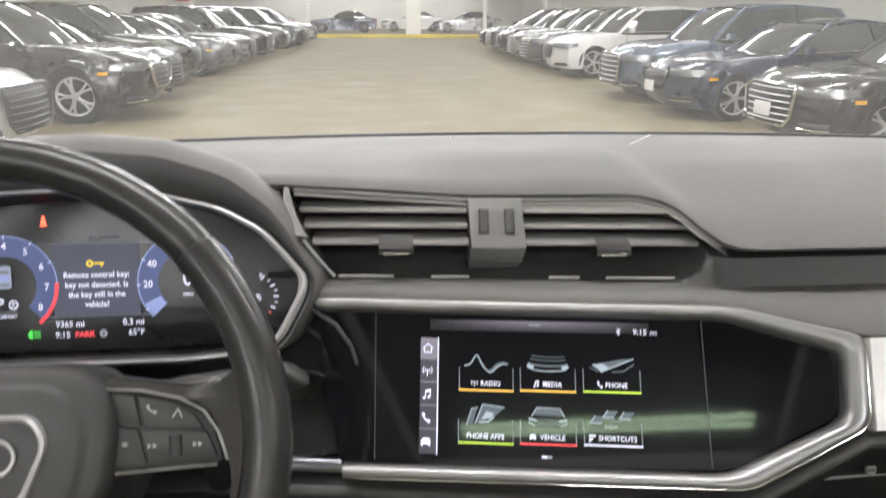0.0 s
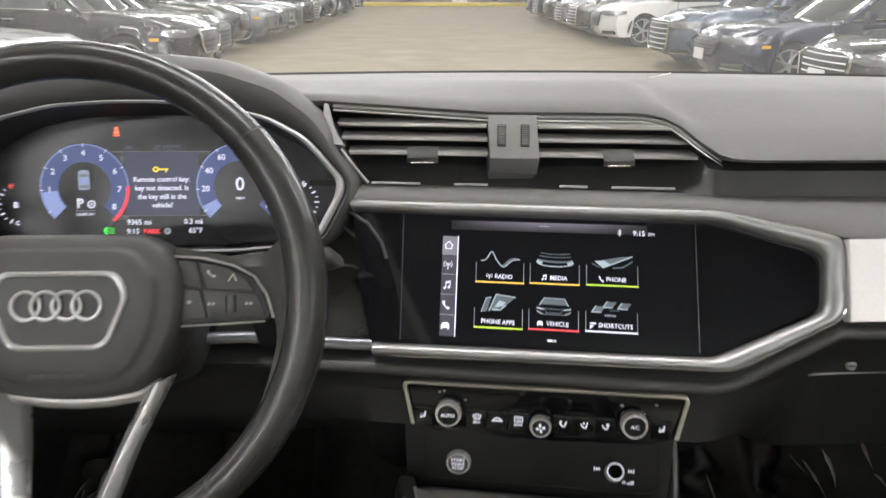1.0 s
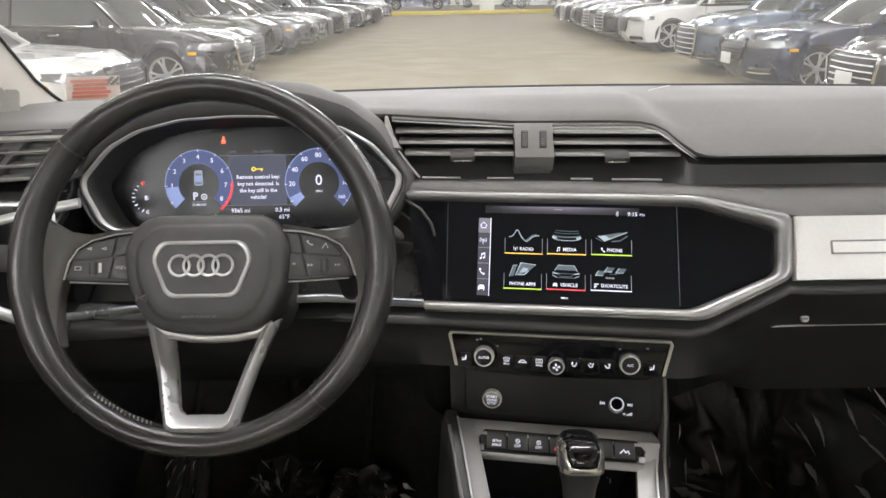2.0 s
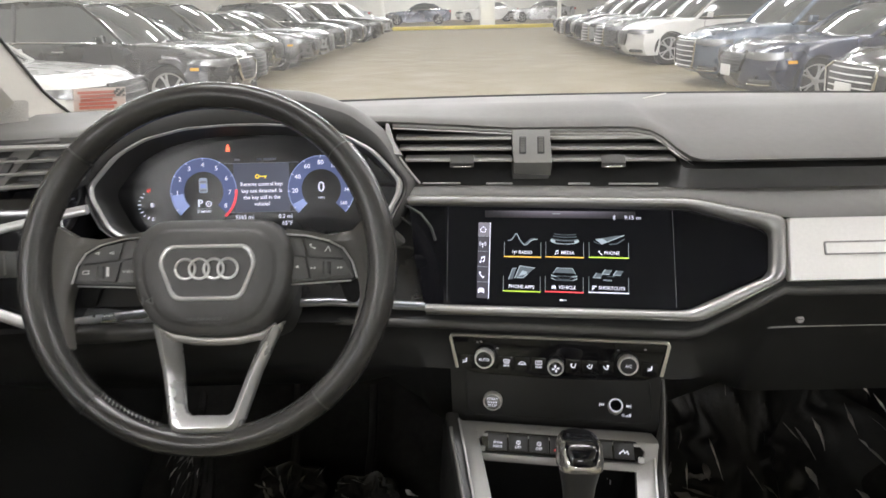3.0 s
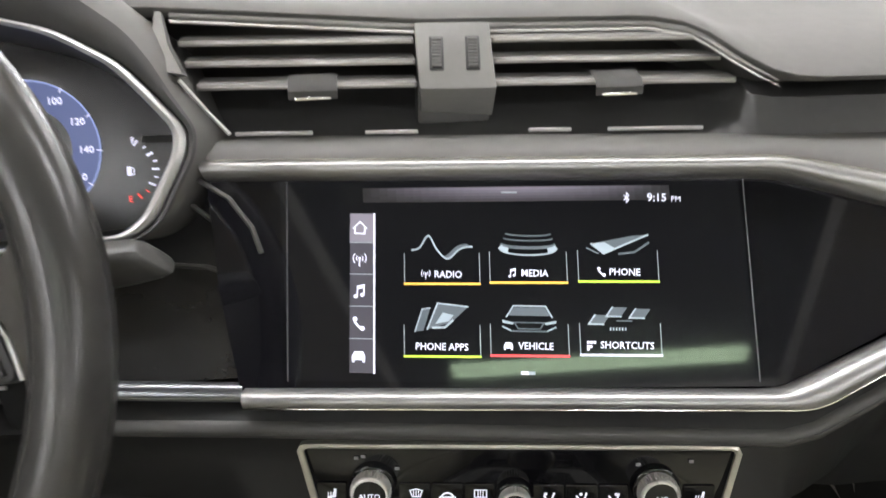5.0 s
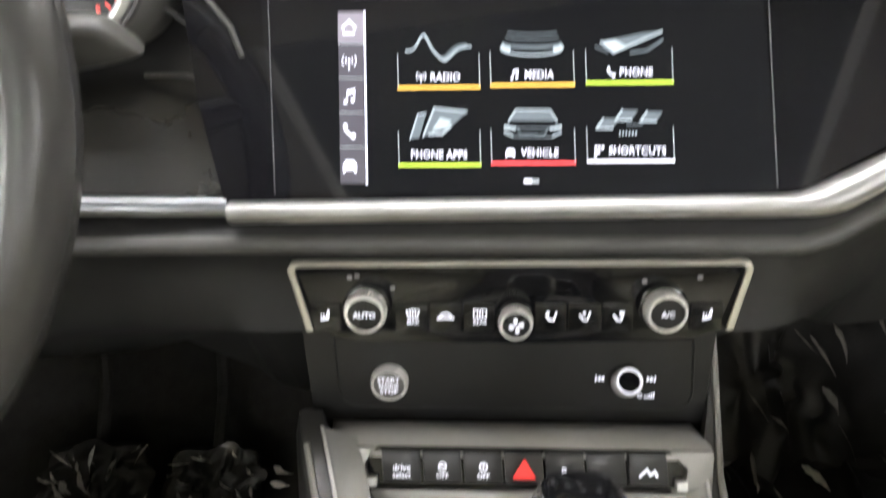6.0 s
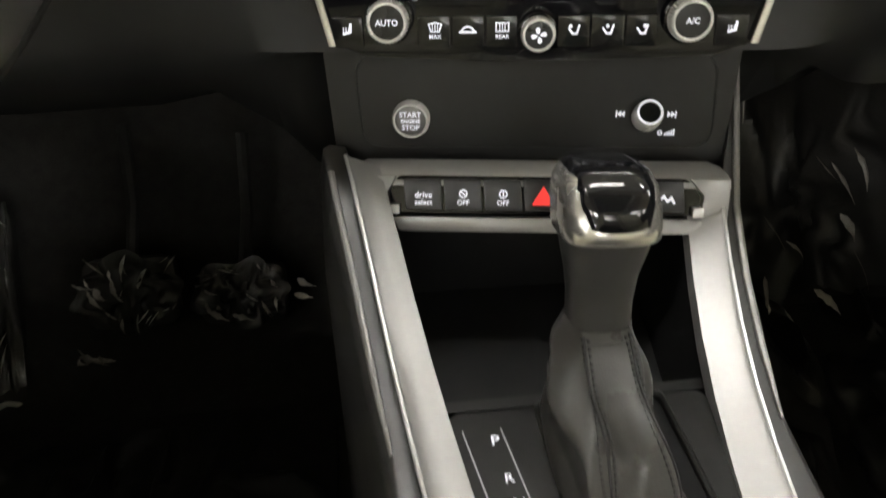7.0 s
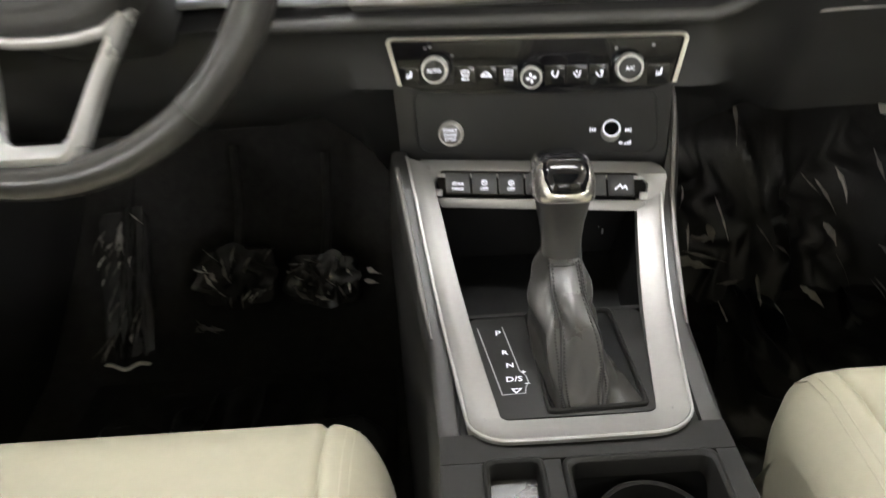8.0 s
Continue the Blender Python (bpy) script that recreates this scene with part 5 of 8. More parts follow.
    for a, b in zip(o, i):
        a, b = Vector(a), Vector(b)
        f = max(0.0, (-a.y - 0.05) / 0.11)
        h = -0.026 + 0.040 * f
        rings.append([(*a, h - 0.018), (*a, h - 0.0075), (*(a * 0.95 + b * 0.05), h - 0.0060), (*(a * 0.62 + b * 0.38), h - 0.0006), (*(a * 0.56 + b * 0.44), h), (*(a * 0.50 + b * 0.50), h - 0.0008), (*(a * 0.06 + b * 0.94), h - 0.0140), (*b, h - 0.017), (*b, h - 0.026)])
    loft(bm, rings)
    part("lower_spoke", bm, M_SPOKE, w, "satin silver U-shaped lower spokes", angle=35)
    bm = bmesh.new()
    tube(bm, [(-0.060, -0.060, -0.030), (-0.044, -0.0690, -0.032), (-0.022, -0.0730, -0.033), (0.0, -0.0740, -0.033), (0.022, -0.0730, -0.033), (0.044, -0.0690, -0.032), (0.060, -0.060, -0.030)], 0.0050, 10, flatten=0.7)
    part("spoke_bridge", bm, M_SATIN2, w)
    # column shroud and stalks
    c = thing("steering_column", pose(-0.352, 0.5, 1.0), "black steering column cover with two stalks", "steering column")
    back = pose(0.352, -0.5, -1.0)
    bm = bmesh.new()
    rings = []
    for t, wx, hz in ((0.03, 0.050, 0.030), (0.045, 0.060, 0.042), (0.10, 0.062, 0.050), (0.20, 0.060, 0.050)):
        o = WHEEL.m @ Vector((0, -0.022, -t))
        rings.append([tuple(o + Vector((wx * math.copysign(abs(math.cos(a)) ** 0.5, math.cos(a)), 0.3 * hz * math.sin(a), hz * math.copysign(abs(math.sin(a)) ** 0.6, math.sin(a))))) for a in steps(0, 2 * math.pi, 20)[:20]])
    loft(bm, rings)
    part("column_cover", bm, M_BLACK, c, m=back)
    for s, lb in ((1, "dark grey wiper stalk with printed signs"), (-1, "dark grey turn signal stalk")):
        a = WHEEL.m @ Vector((s * 0.05, 0.019 if s > 0 else -0.062, -0.065 if s > 0 else -0.045))
        dr = Vector((s * 0.95, 0.05, 0.085 if s > 0 else -0.05)).normalized()
        L = 0.134 if s > 0 else 0.13

        def section(t, r1, r2, slant):
            o = a + dr * L * t
            ring = []
            for q in steps(0, 2 * math.pi, 20)[:20]:
                cq = math.copysign(abs(math.cos(q)) ** 0.55, math.cos(q))
                sq = math.copysign(abs(math.sin(q)) ** 0.7, math.sin(q))
                ring.append(tuple(o - dr * slant * cq + Vector((0, -0.45 * r1 * cq + r2 * 0.8 * sq, r1 * cq + 0.3 * r2 * sq))))
            return ring

        bm = bmesh.new()
        loft(bm, [section(*k) for k in ((0, 0.006, 0.006, 0.0), (0.20, 0.0075, 0.008, 0.0), (0.42, 0.0088, 0.0095, 0.0), (0.60, 0.0094, 0.0095, 0.002), (0.80, 0.0090, 0.0092, 0.004))])
        st = part("stalk", bm, M_STALK, c, lb, m=back, angle=50)
        bm = bmesh.new()
        loft(bm, [section(*k) for k in ((0.785, 0.0100, 0.0104, 0.004), (0.795, 0.0106, 0.0108, 0.004), (0.86, 0.0104, 0.0102, 0.0055), (0.945, 0.0094, 0.0088, 0.0065), (0.975, 0.0084, 0.0070, 0.0065), (0.982, 0.0070, 0.0050, 0.0055))])
        part("stalk_tip", bm, M_STALK, st, "smooth slanted end cap", angle=50)
        if s > 0:
            q = a + dr * L * 0.58
            bm = bmesh.new()
            stroke(bm, arc(0, -0.003, 0.0075, 50, 130, 8) + arc(0, -0.003, 0.0030, 130, 50, 5), 0.0007, 0.0, True)
            stroke(bm, [(0, -0.003), (0.002, 0.0035)], 0.0007, 0.0001)
            part("wiper_sign", bm, M_PRINT2, st, "white printed wiper sign", m=Matrix.Translation(q + Vector((0, -0.0090, 0.0052))) @ Matrix.Rotation(radians(58), 4, "X"))
    # shift paddles behind the spokes
    for s in (-1, 1):
        bm = bmesh.new()
        prism(bm, filleted([(s * 0.085, 0.020), (s * 0.118, 0.022), (s * 0.128, 0.006), (s * 0.141, -0.018), (s * 0.1425, -0.030), (s * 0.138, -0.038), (s * 0.128, -0.036), (s * 0.122, -0.018), (s * 0.085, -0.010)], 0.004, 3), -0.044, -0.038, 0.001)
        part("shift_paddle", bm, M_BIN, w, "black shift paddle")


# lighter copy of the rim leather; its base colour paints the web's sheen
M_WEB = material("thumb_leather_sheen", (0.080, 0.076, 0.070), 0.34, var=0.08, scale=14, bump=0.06, bscale=1100, kind="grain", wear=0.12)
M_STALK = material("stalk_grey", (0.056, 0.055, 0.0525), 0.38, var=0.08, scale=12, bump=0.1, bscale=1500, kind="grain")
M_AIRBAG = material("airbag_cover", (0.064, 0.062, 0.060), 0.5, var=0.1, scale=10, bump=0.3, bscale=1300, kind="grain")
M_SPOKE = material("spoke_silver", (0.74, 0.74, 0.73), 0.30, 0.62, var=0.05, scale=20, wear=0.2)
M_THREAD = material("grey_thread", (0.25, 0.24, 0.23), 0.8, var=0.1)


# ---- climate panel and lower switches ----
CLIMATE = Slope(0.496, -0.1191, 0.9189, -0.1419, 0.2, 0.0, 0.895)
LOWER = Slope(0.5071, -0.0727, 0.8225, -0.1674, 0.1, 0.0, 0.83)


def knob(parent, at, r, length, word="", fan=False):
    u, v = at
    prof = [(r * 1.16, 0.0), (r * 1.16, 0.002), (r * 1.05, 0.0028)]
    part("knob_socket", lathe(bmesh.new(), [(0.0, 0.0)] + prof + [(0.0, 0.0028)], 32, (u, v, 0)), M_GLOSS, parent)
    bm = bmesh.new()
    n = 72
    rings = []
    for h, rr, amp in ((0.002, 0.97, 0.0), (0.0035, 0.98, 0.0), (0.0045, 0.90, 0.13), (length * 0.62, 0.90, 0.13), (length * 0.80, 0.89, 0.12), (length * 0.83, 0.95, 0.0), (length * 0.93, 0.94, 0.0), (length, 0.88, 0.0), (length, 0.81, 0.0), (length - 0.0014, 0.80, 0.0)):
        rings.append([(u + r * (rr + amp * (j % 2)) * math.cos(2 * math.pi * j / n), v + r * (rr + amp * (j % 2)) * math.sin(2 * math.pi * j / n), h) for j in range(n)])
    loft(bm, rings)
    k = part("knob", bm, M_KNOB, parent, "silver knurled knob", angle=25)
    part("knob_cap", lathe(bmesh.new(), [(0.0, length - 0.002), (r * 0.80, length - 0.002), (r * 0.78, length - 0.0006), (0.0, length - 0.0003)], 28, (u, v, 0)), M_CAP, k, "black knob cap")
    if word:
        lettering(word, r * 0.38, M_ICON, k, u, v, length + 0.0002, bold=0.00008)
    if fan:
        bm = bmesh.new()
        for a in (0, 90, 180, 270):
            ca, sa = math.cos(radians(a)), math.sin(radians(a))
            petal = [(0.06, 0.0), (0.16, 0.15), (0.36, 0.20), (0.46, 0.08), (0.40, -0.06), (0.20, -0.05)]
            flat(bm, [(u + r * (x * ca - y * sa), v + r * (x * sa + y * ca)) for x, y in petal], length + 0.0002)
        part("fan_sign", bm, M_ICON, k)
    return k


def seat_sign(bm, c, s, h):
    stroke(bm, [(c[0] + s * 0.35, c[1] + s), (c[0] + s * 0.25, c[1] - s * 0.3), (c[0] - s * 0.9, c[1] - s * 0.6)], s * 0.42, h)
    for k in range(3):
        stroke(bm, [(c[0] - s * (0.9 - 0.45 * k), c[1] - s * 0.3), (c[0] - s * (0.9 - 0.45 * k), c[1] + s * 0.4)], s * 0.14, h)


def flow_sign(bm, c, s, h, k):
    stroke(bm, [(c[0] - s * 0.9, c[1] + s * 0.4), (c[0] - s * 0.2, c[1] - s * 0.5), (c[0] + s * 0.5, c[1] - s * 0.5), (c[0] + s * 0.9, c[1] + s * 0.9)], s * 0.34, h)
    flat(bm, arc(c[0] - s * 0.6 + 0.5 * s * k, c[1] + s * 0.75, s * 0.32, 0, 330, 8), h)


def build_climate():
    S = CLIMATE
    c = thing("climate_panel", S.m, "gloss black climate control panel with a silver edge and three knobs", "climate control")
    p = S.uv
    low = [p(x, 0.8775 - 0.0035 * math.cos(math.pi * x / 0.22)) for x in steps(0.112, -0.114, 12)]
    face = [p(-0.120, 0.9180), p(0.119, 0.9185), p(0.113, 0.884)] + low[1:-1] + [p(-0.114, 0.884)]
    part("panel_face", prism(bmesh.new(), face, -0.03, 0.0, 0.001), M_GLOSS, c, "gloss black face")
    bm = bmesh.new()
    o = [p(-0.1155, 0.8825), p(-0.1225, 0.9170), p(-0.1205, 0.9205), p(-0.117, 0.9212), p(0.116, 0.9217), p(0.1198, 0.9207), p(0.1216, 0.9170), p(0.1140, 0.8830)]
    i = [p(-0.1118, 0.8825), p(-0.1188, 0.9165), p(-0.1178, 0.9180), p(-0.116, 0.9186), p(0.115, 0.9191), p(0.1172, 0.9183), p(0.1180, 0.9165), p(0.1103, 0.8830)]
    loft(bm, [[(*a, -0.008), (*a, 0.0018), (*((Vector(a) + Vector(b)) / 2), 0.0026), (*b, 0.0018), (*b, -0.008)] for a, b in zip(o, i)])
    part("panel_edge", bm, M_EDGE, c, "pale silver edge strip", angle=50)
    knob(c, p(-0.0820, 0.8960), 0.0113, 0.0125, "AUTO")
    knob(c, p(0.0755, 0.8960), 0.0113, 0.0125, "A/C")
    knob(c, p(-0.0028, 0.8890), 0.0092, 0.0105, fan=True)
    for x0, x1 in ((-0.067, -0.0495), (-0.0485, -0.0312), (-0.0302, -0.0135), (0.0080, 0.0248), (0.0258, 0.0432), (0.0442, 0.0605), (-0.113, -0.0965), (0.091, 0.108)):
        q = [p(x0, 0.8815), p(x1, 0.8815), p(x1, 0.8975), p(x0, 0.8975)]
        part("button", prism(bmesh.new(), filleted(q, 0.0008, 2), 0, 0.0007, 0.0003), M_BUTTON, c, "black button")
    h = 0.0010
    for x in (-0.104, 0.1005):
        bm = bmesh.new()
        seat_sign(bm, p(x, 0.8907), 0.0032, h)
        part("seat_sign", bm, M_ICON, c, "white lit seat sign")
    for k, x in enumerate((0.0165, 0.0345, 0.0525)):
        bm = bmesh.new()
        flow_sign(bm, p(x, 0.8898), 0.0031, h, k)
        part("airflow_sign", bm, M_ICON, c, "white lit airflow sign")
    bm = bmesh.new()
    q = p(-0.0400, 0.8898)
    stroke(bm, arc(q[0], q[1] - 0.0012, 0.0036, 20, 160, 8), 0.0010, h)
    stroke(bm, [(q[0] - 0.0044, q[1] - 0.0004), (q[0] + 0.0044, q[1] - 0.0004)], 0.0012, h)
    part("recirculation_sign", bm, M_ICON, c, "white lit car sign")
    for x, wd in ((-0.0575, "MAX"), (-0.0215, "REAR")):
        q = p(x, 0.8915)
        bm = bmesh.new()
        if wd == "MAX":
            stroke(bm, [(q[0] - 0.0035, q[1] + 0.0020), (q[0], q[1] + 0.0030), (q[0] + 0.0035, q[1] + 0.0020), (q[0] + 0.0022, q[1] - 0.0018), (q[0] - 0.0022, q[1] - 0.0018)], 0.0007, h, True)
        else:
            stroke(bm, [(q[0] - 0.0034, q[1] + 0.0026), (q[0] + 0.0034, q[1] + 0.0026), (q[0] + 0.0034, q[1] - 0.0018), (q[0] - 0.0034, q[1] - 0.0018)], 0.0007, h, True)
        for d in (-0.0014, 0, 0.0014):
            stroke(bm, [(q[0] + d, q[1] - 0.0014), (q[0] + d, q[1] + 0.0020)], 0.0005, h)
        part("heating_sign", bm, M_ICON, c)
        lettering(wd, 0.0031, M_ICON, c, q[0], q[1] - 0.0046, h, bold=0.00005)
    for x, z in ((-0.090, 0.9125), (-0.086, 0.9135), (-0.0675, 0.9065), (0.0655, 0.9100), (0.0945, 0.9120)):
        q = p(x, z)
        bm = bmesh.new()
        box(bm, (0.0026, 0.0018, 0.0003), (q[0], q[1], 0.0006))
        part("scale_mark", bm, M_PRINT, c)
    # the plain panel below it
    S = LOWER
    p = S.uv
    l = thing("switch_panel", S.m, "matt black panel with the start button and the volume knob", "switch panel")
    bm = bmesh.new()
    out = [p(-0.122, 0.878), p(0.120, 0.878), p(0.119, 0.80), p(0.117, 0.775), p(-0.118, 0.775), p(-0.120, 0.80)]
    prism(bm, out, -0.06, 0.0)
    fp = part("panel", bm, M_PANEL, l, "matt black panel")
    o = filleted([p(-0.104, 0.866), p(0.108, 0.868), p(0.1125, 0.808), p(-0.1035, 0.806)], 0.014, 5)
    i = [(x * 0.985, y * 0.955) for x, y in o]
    part("panel_groove", ring_frame(bmesh.new(), o, i, 0.0, 0.0006, 0.0003), M_PANEL, l)
    u, v = p(-0.0715, 0.8260)
    part("button_ring", lathe(bmesh.new(), [(0.0118, 0.0), (0.0118, 0.004), (0.0108, 0.0062), (0.0098, 0.0062), (0.0094, 0.005), (0.0094, 0.0)], 36, (u, v, 0)), M_KNOB, l, "silver button ring")
    sb = part("start_button", lathe(bmesh.new(), [(0.0, 0.0), (0.0094, 0.0), (0.0093, 0.0056), (0.0085, 0.0060), (0.0, 0.0058)], 36, (u, v, 0)), M_STARTB, l, "grey round start button")
    for k, s in enumerate(("START", "ENGINE", "STOP")):
        lettering(s, 0.0046 if k != 1 else 0.0034, M_ICON, sb, u, v + 0.0042 - 0.0042 * k, 0.0063, bold=0.00008)
    u, v = p(0.0700, 0.8300)
    k = part("volume_knob", lathe(bmesh.new(), [(0.0, 0.0), (0.0088, 0.0), (0.0088, 0.007), (0.0084, 0.0110), (0.0076, 0.0122), (0.0066, 0.0120), (0.0064, 0.0108), (0.0, 0.0108)], 36, (u, v, 0)), M_KNOB, l, "silver volume knob", m=Matrix.Translation((u, v - 0.002, 0.001)) @ Matrix.Rotation(radians(-36), 4, "X") @ Matrix.Translation((-u, -v, 0)))
    part("lit_ring", band(bmesh.new(), u, v, 0.0065, 0.0075, 0, 360, 0.0125, 36), M_ICON, k, "white lit ring")
    part("knob_cap", lathe(bmesh.new(), [(0.0, 0.0105), (0.0064, 0.0105), (0.0062, 0.0114), (0.0, 0.0114)], 28, (u, v, 0)), M_GLOSS, k, "black knob cap")
    for s in (-1, 1):
        bm = bmesh.new()
        for d in (0.0128, 0.0150):
            flat(bm, [(u + s * d, v + 0.0020), (u + s * (d + 0.0024), v), (u + s * d, v - 0.0020)], 0.0006)
        stroke(bm, [(u + s * 0.0178, v - 0.002), (u + s * 0.0178, v + 0.002)], 0.0008, 0.0006)
        part("skip_sign", bm, M_ICON, l, "white lit skip sign")
    bm = bmesh.new()
    for j in range(5):
        stroke(bm, [(u + 0.0130 + 0.0013 * j, v - 0.0135), (u + 0.0130 + 0.0013 * j, v - 0.0125 + 0.0007 * j)], 0.0009, 0.0006)
    band(bm, u + 0.0098, v - 0.012, 0.0009, 0.0016, 0, 360, 0.0006, 10)
    part("volume_sign", bm, M_ICON, l, "white lit volume sign")


M_PANEL = material("panel_black", (0.013, 0.013, 0.0127), 0.45, var=0.12, scale=12, bump=0.15, bscale=1500, kind="grain")
M_CAP = material("knob_cap_black", (0.012, 0.012, 0.012), 0.28, var=0.1, scale=20)
M_KNOB = material("knob_silver", (0.90, 0.89, 0.86), 0.25, 0.25, var=0.05, scale=40, wear=0.2)
M_EDGE = material("pale_edge", (0.60, 0.58, 0.50), 0.35, 0.7, var=0.04, scale=30)
M_BUTTON = material("satin_black_button", (0.008, 0.008, 0.008), 0.16, var=0.1, scale=20)
M_STARTB = material("grey_button", (0.22, 0.215, 0.205), 0.35, 0.6, var=0.08, scale=30)

# ---- centre console ----
ARM = [(0.482, 0.8160), (0.466, 0.8095), (0.440, 0.7945), (0.405, 0.7745), (0.370, 0.7585), (0.335, 0.7480), (0.300, 0.7425), (0.262, 0.7400), (0.238, 0.7390)]
DROP = [(0.238, 0.001), (0.30, 0.002), (0.335, 0.003), (0.37, 0.005), (0.405, 0.007), (0.44, 0.008), (0.482, 0.008)]
ROW = Slope(0.4525, 0.0, 0.795, -0.16, 0.55, 0.0, 0.797)


def build_console():
    c = thing("centre_console", pose(0, 0.2, 0.33), "black centre console with a painted silver surround", "centre console")
    back = pose(0, -0.2, -0.33)
    # side walls
    for s in (-1, 1):
        bm = bmesh.new()
        rows = []
        for y, zt, xo in ((((0.535, 0.886, 0.129), (0.497, 0.850, 0.1305), (0.476, 0.818, 0.1285)) if s > 0 else ((0.505, 0.812, 0.128), (0.478, 0.808, 0.1255))) + ( (0.44, 0.788, 0.1195), (0.40, 0.766, 0.1130), (0.36, 0.750, 0.1075), (0.32, 0.740, 0.1015), (0.22, 0.734, 0.096), (0.10, 0.735, 0.100), (-0.40, 0.735, 0.105))):
            rows.append([(s * (xo + 0.018), y, 0.34), (s * (xo + 0.010), y, zt - 0.10), (s * (xo + 0.004), y, zt - 0.02), (s * xo, y, zt - 0.002), (s * (xo - 0.004), y, zt), (s * (xo - (0.007 if zt > 0.812 else 0.014)), y, zt - 0.002), (s * (xo - (0.008 if zt > 0.812 else 0.02)), y, zt - 0.03), (s * (xo - 0.008), y, 0.34)])
        loft(bm, rows)
        part("side_wall", bm, M_CWALL, c, "black console side", m=back, angle=50)
        # added silver strip paints the lit edge of the side wall
        strip = [(0.478, 0.8085, 0.1255), (0.44, 0.7885, 0.1195), (0.40, 0.7665, 0.1130), (0.36, 0.7505, 0.1075), (0.32, 0.7405, 0.1015)]
        if s > 0:
            strip = [(0.520, 0.8715, 0.1297), (0.497, 0.8505, 0.1305), (0.476, 0.8185, 0.1285)] + strip[1:]
        part("lit_edge_strip", tube(bmesh.new(), [(s * (xo - 0.0025), y, z) for y, z, xo in strip], [0.0022] * (len(strip) - 1) + [0.001], 8), M_ENDP, c, "dull silver strip added for the lit edge of the console side", m=back)
    # silver surround: two arms and the bar behind the lever
    bm = bmesh.new()
    path = []
    for s in (-1,):
        for y, z in ARM:
            t = (0.500 - y) / 0.262
            xo = -(0.117 - 0.040 * t ** 0.9)
            path.append(((xo, y, z), (xo + 0.0205 + 0.0045 * t, y - 0.002, z - table(DROP, y)[0])))
    left = path
    corner = []
    for a in steps(0, 90, 6)[1:]:
        ca, sa = math.cos(radians(a)), math.sin(radians(a))
        corner.append(((-0.047 - 0.030 * ca, 0.238 - 0.0225 * sa, 0.739), (-0.047 - 0.006 * ca, 0.242 - 0.006 * sa, 0.738)))
    right = [((-o[0], o[1], o[2]), (-i[0], i[1], i[2])) for o, i in reversed(left[2:])] + [((0.1090, 0.4500, 0.8020), (0.0890, 0.4480, 0.8010))]
    rc = [((-o[0], o[1], o[2]), (-i[0], i[1], i[2])) for o, i in reversed(corner)]
    mid = [((0, 0.215, 0.739), (0, 0.2355, 0.738))]
    rings = []
    for o, i in left + corner + mid + rc + right:
        o, i = Vector(o), Vector(i)
        q = o.lerp(i, 0.5)
        rings.append([o - Vector((0, 0, 0.012)), o, o.lerp(i, 0.06) + Vector((0, 0, 0.0022)), o.lerp(i, 0.14) + Vector((0, 0, 0.0010)), q + Vector((0, 0, 0.0008)), i.lerp(q, 0.1), i - Vector((0, 0, 0.010)), q - Vector((0, 0, 0.014))])
    loft(bm, rings)
    part("surround", bm, M_CONS, c, "satin silver painted surround", m=back, angle=40)
    bm = bmesh.new()
    tube(bm, [tuple(Vector(o) + Vector((0, 0, 0.0012))) for o, i in left + corner + mid + rc + right], 0.0012, 6)
    part("surround_edge", bm, M_SATIN, c, "bright outer edge", m=back)
    # cross beam above the switches
    S = ROW
    p = S.uv
    bm = bmesh.new()
    rings = []
    for x, k in ((-0.1085, 0.35), (-0.106, 0.75), (-0.100, 1.0), (-0.05, 1.0), (0.05, 1.0), (0.101, 1.0), (0.108, 0.75), (0.111, 0.35)):
        y0 = 0.4590 - 0.16 * x
        rings.append([(x, y0 - 0.0020, 0.8005), (x, y0 - 0.0014, 0.8022), (x, y0 - 0.0004, 0.8034), (x, y0 + 0.0112 * k, 0.8036 + 0.0064 * k), (x, y0 + 0.0135 * k, 0.8036 + 0.0064 * k), (x, y0 + 0.030, 0.799), (x, y0 + 0.010, 0.793)])
    loft(bm, rings)
    part("cross_beam", bm, M_CONS, c, "silver beam over the switches", m=back, angle=35)
    for q in ([p(-0.108, 0.8065), p(-0.0835, 0.8065), p(-0.0900, 0.7975), p(-0.0885, 0.7860), p(-0.1035, 0.7850)], [p(0.1105, 0.8065), p(0.107, 0.7800), p(0.0915, 0.7860), p(0.0950, 0.7975), p(0.0865, 0.8065)]):
        part("beam_end", prism(bmesh.new(), filleted(q, 0.0015, 2), -0.03, 0.0015, 0.001), M_CONS, c, "silver beam end", m=back @ S.m)
    bm = bmesh.new()
    prism(bm, filleted([p(-0.083, 0.8065), p(0.086, 0.8060), p(0.094, 0.797), p(0.0905, 0.7870), p(-0.0875, 0.7870), p(-0.089, 0.797)], 0.003, 3), -0.02, -0.0015)
    part("switch_tray", bm, M_GLOSS, c, "gloss black tray", m=back @ S.m)
    bm = bmesh.new()
    prism(bm, filleted([p(-0.088, 0.7850), p(0.093, 0.7850), p(0.090, 0.7775), p(-0.0845, 0.7775)], 0.002, 3), -0.012, 0.004, 0.0015)
    part("lower_lip", bm, M_CONS, c, "silver lip under the switches", m=back @ S.m)
    for x in (-0.0865, 0.0905):
        bm = bmesh.new()
        q = p(x, 0.7890)
        box(bm, (0.0066, 0.0062, 0.006), (q[0], q[1], 0.001), 0.0012)
        part("end_cap", bm, M_SATIN, c, "bright end cap", m=back @ S.m)
    x0, dx = -0.0805, 0.0235
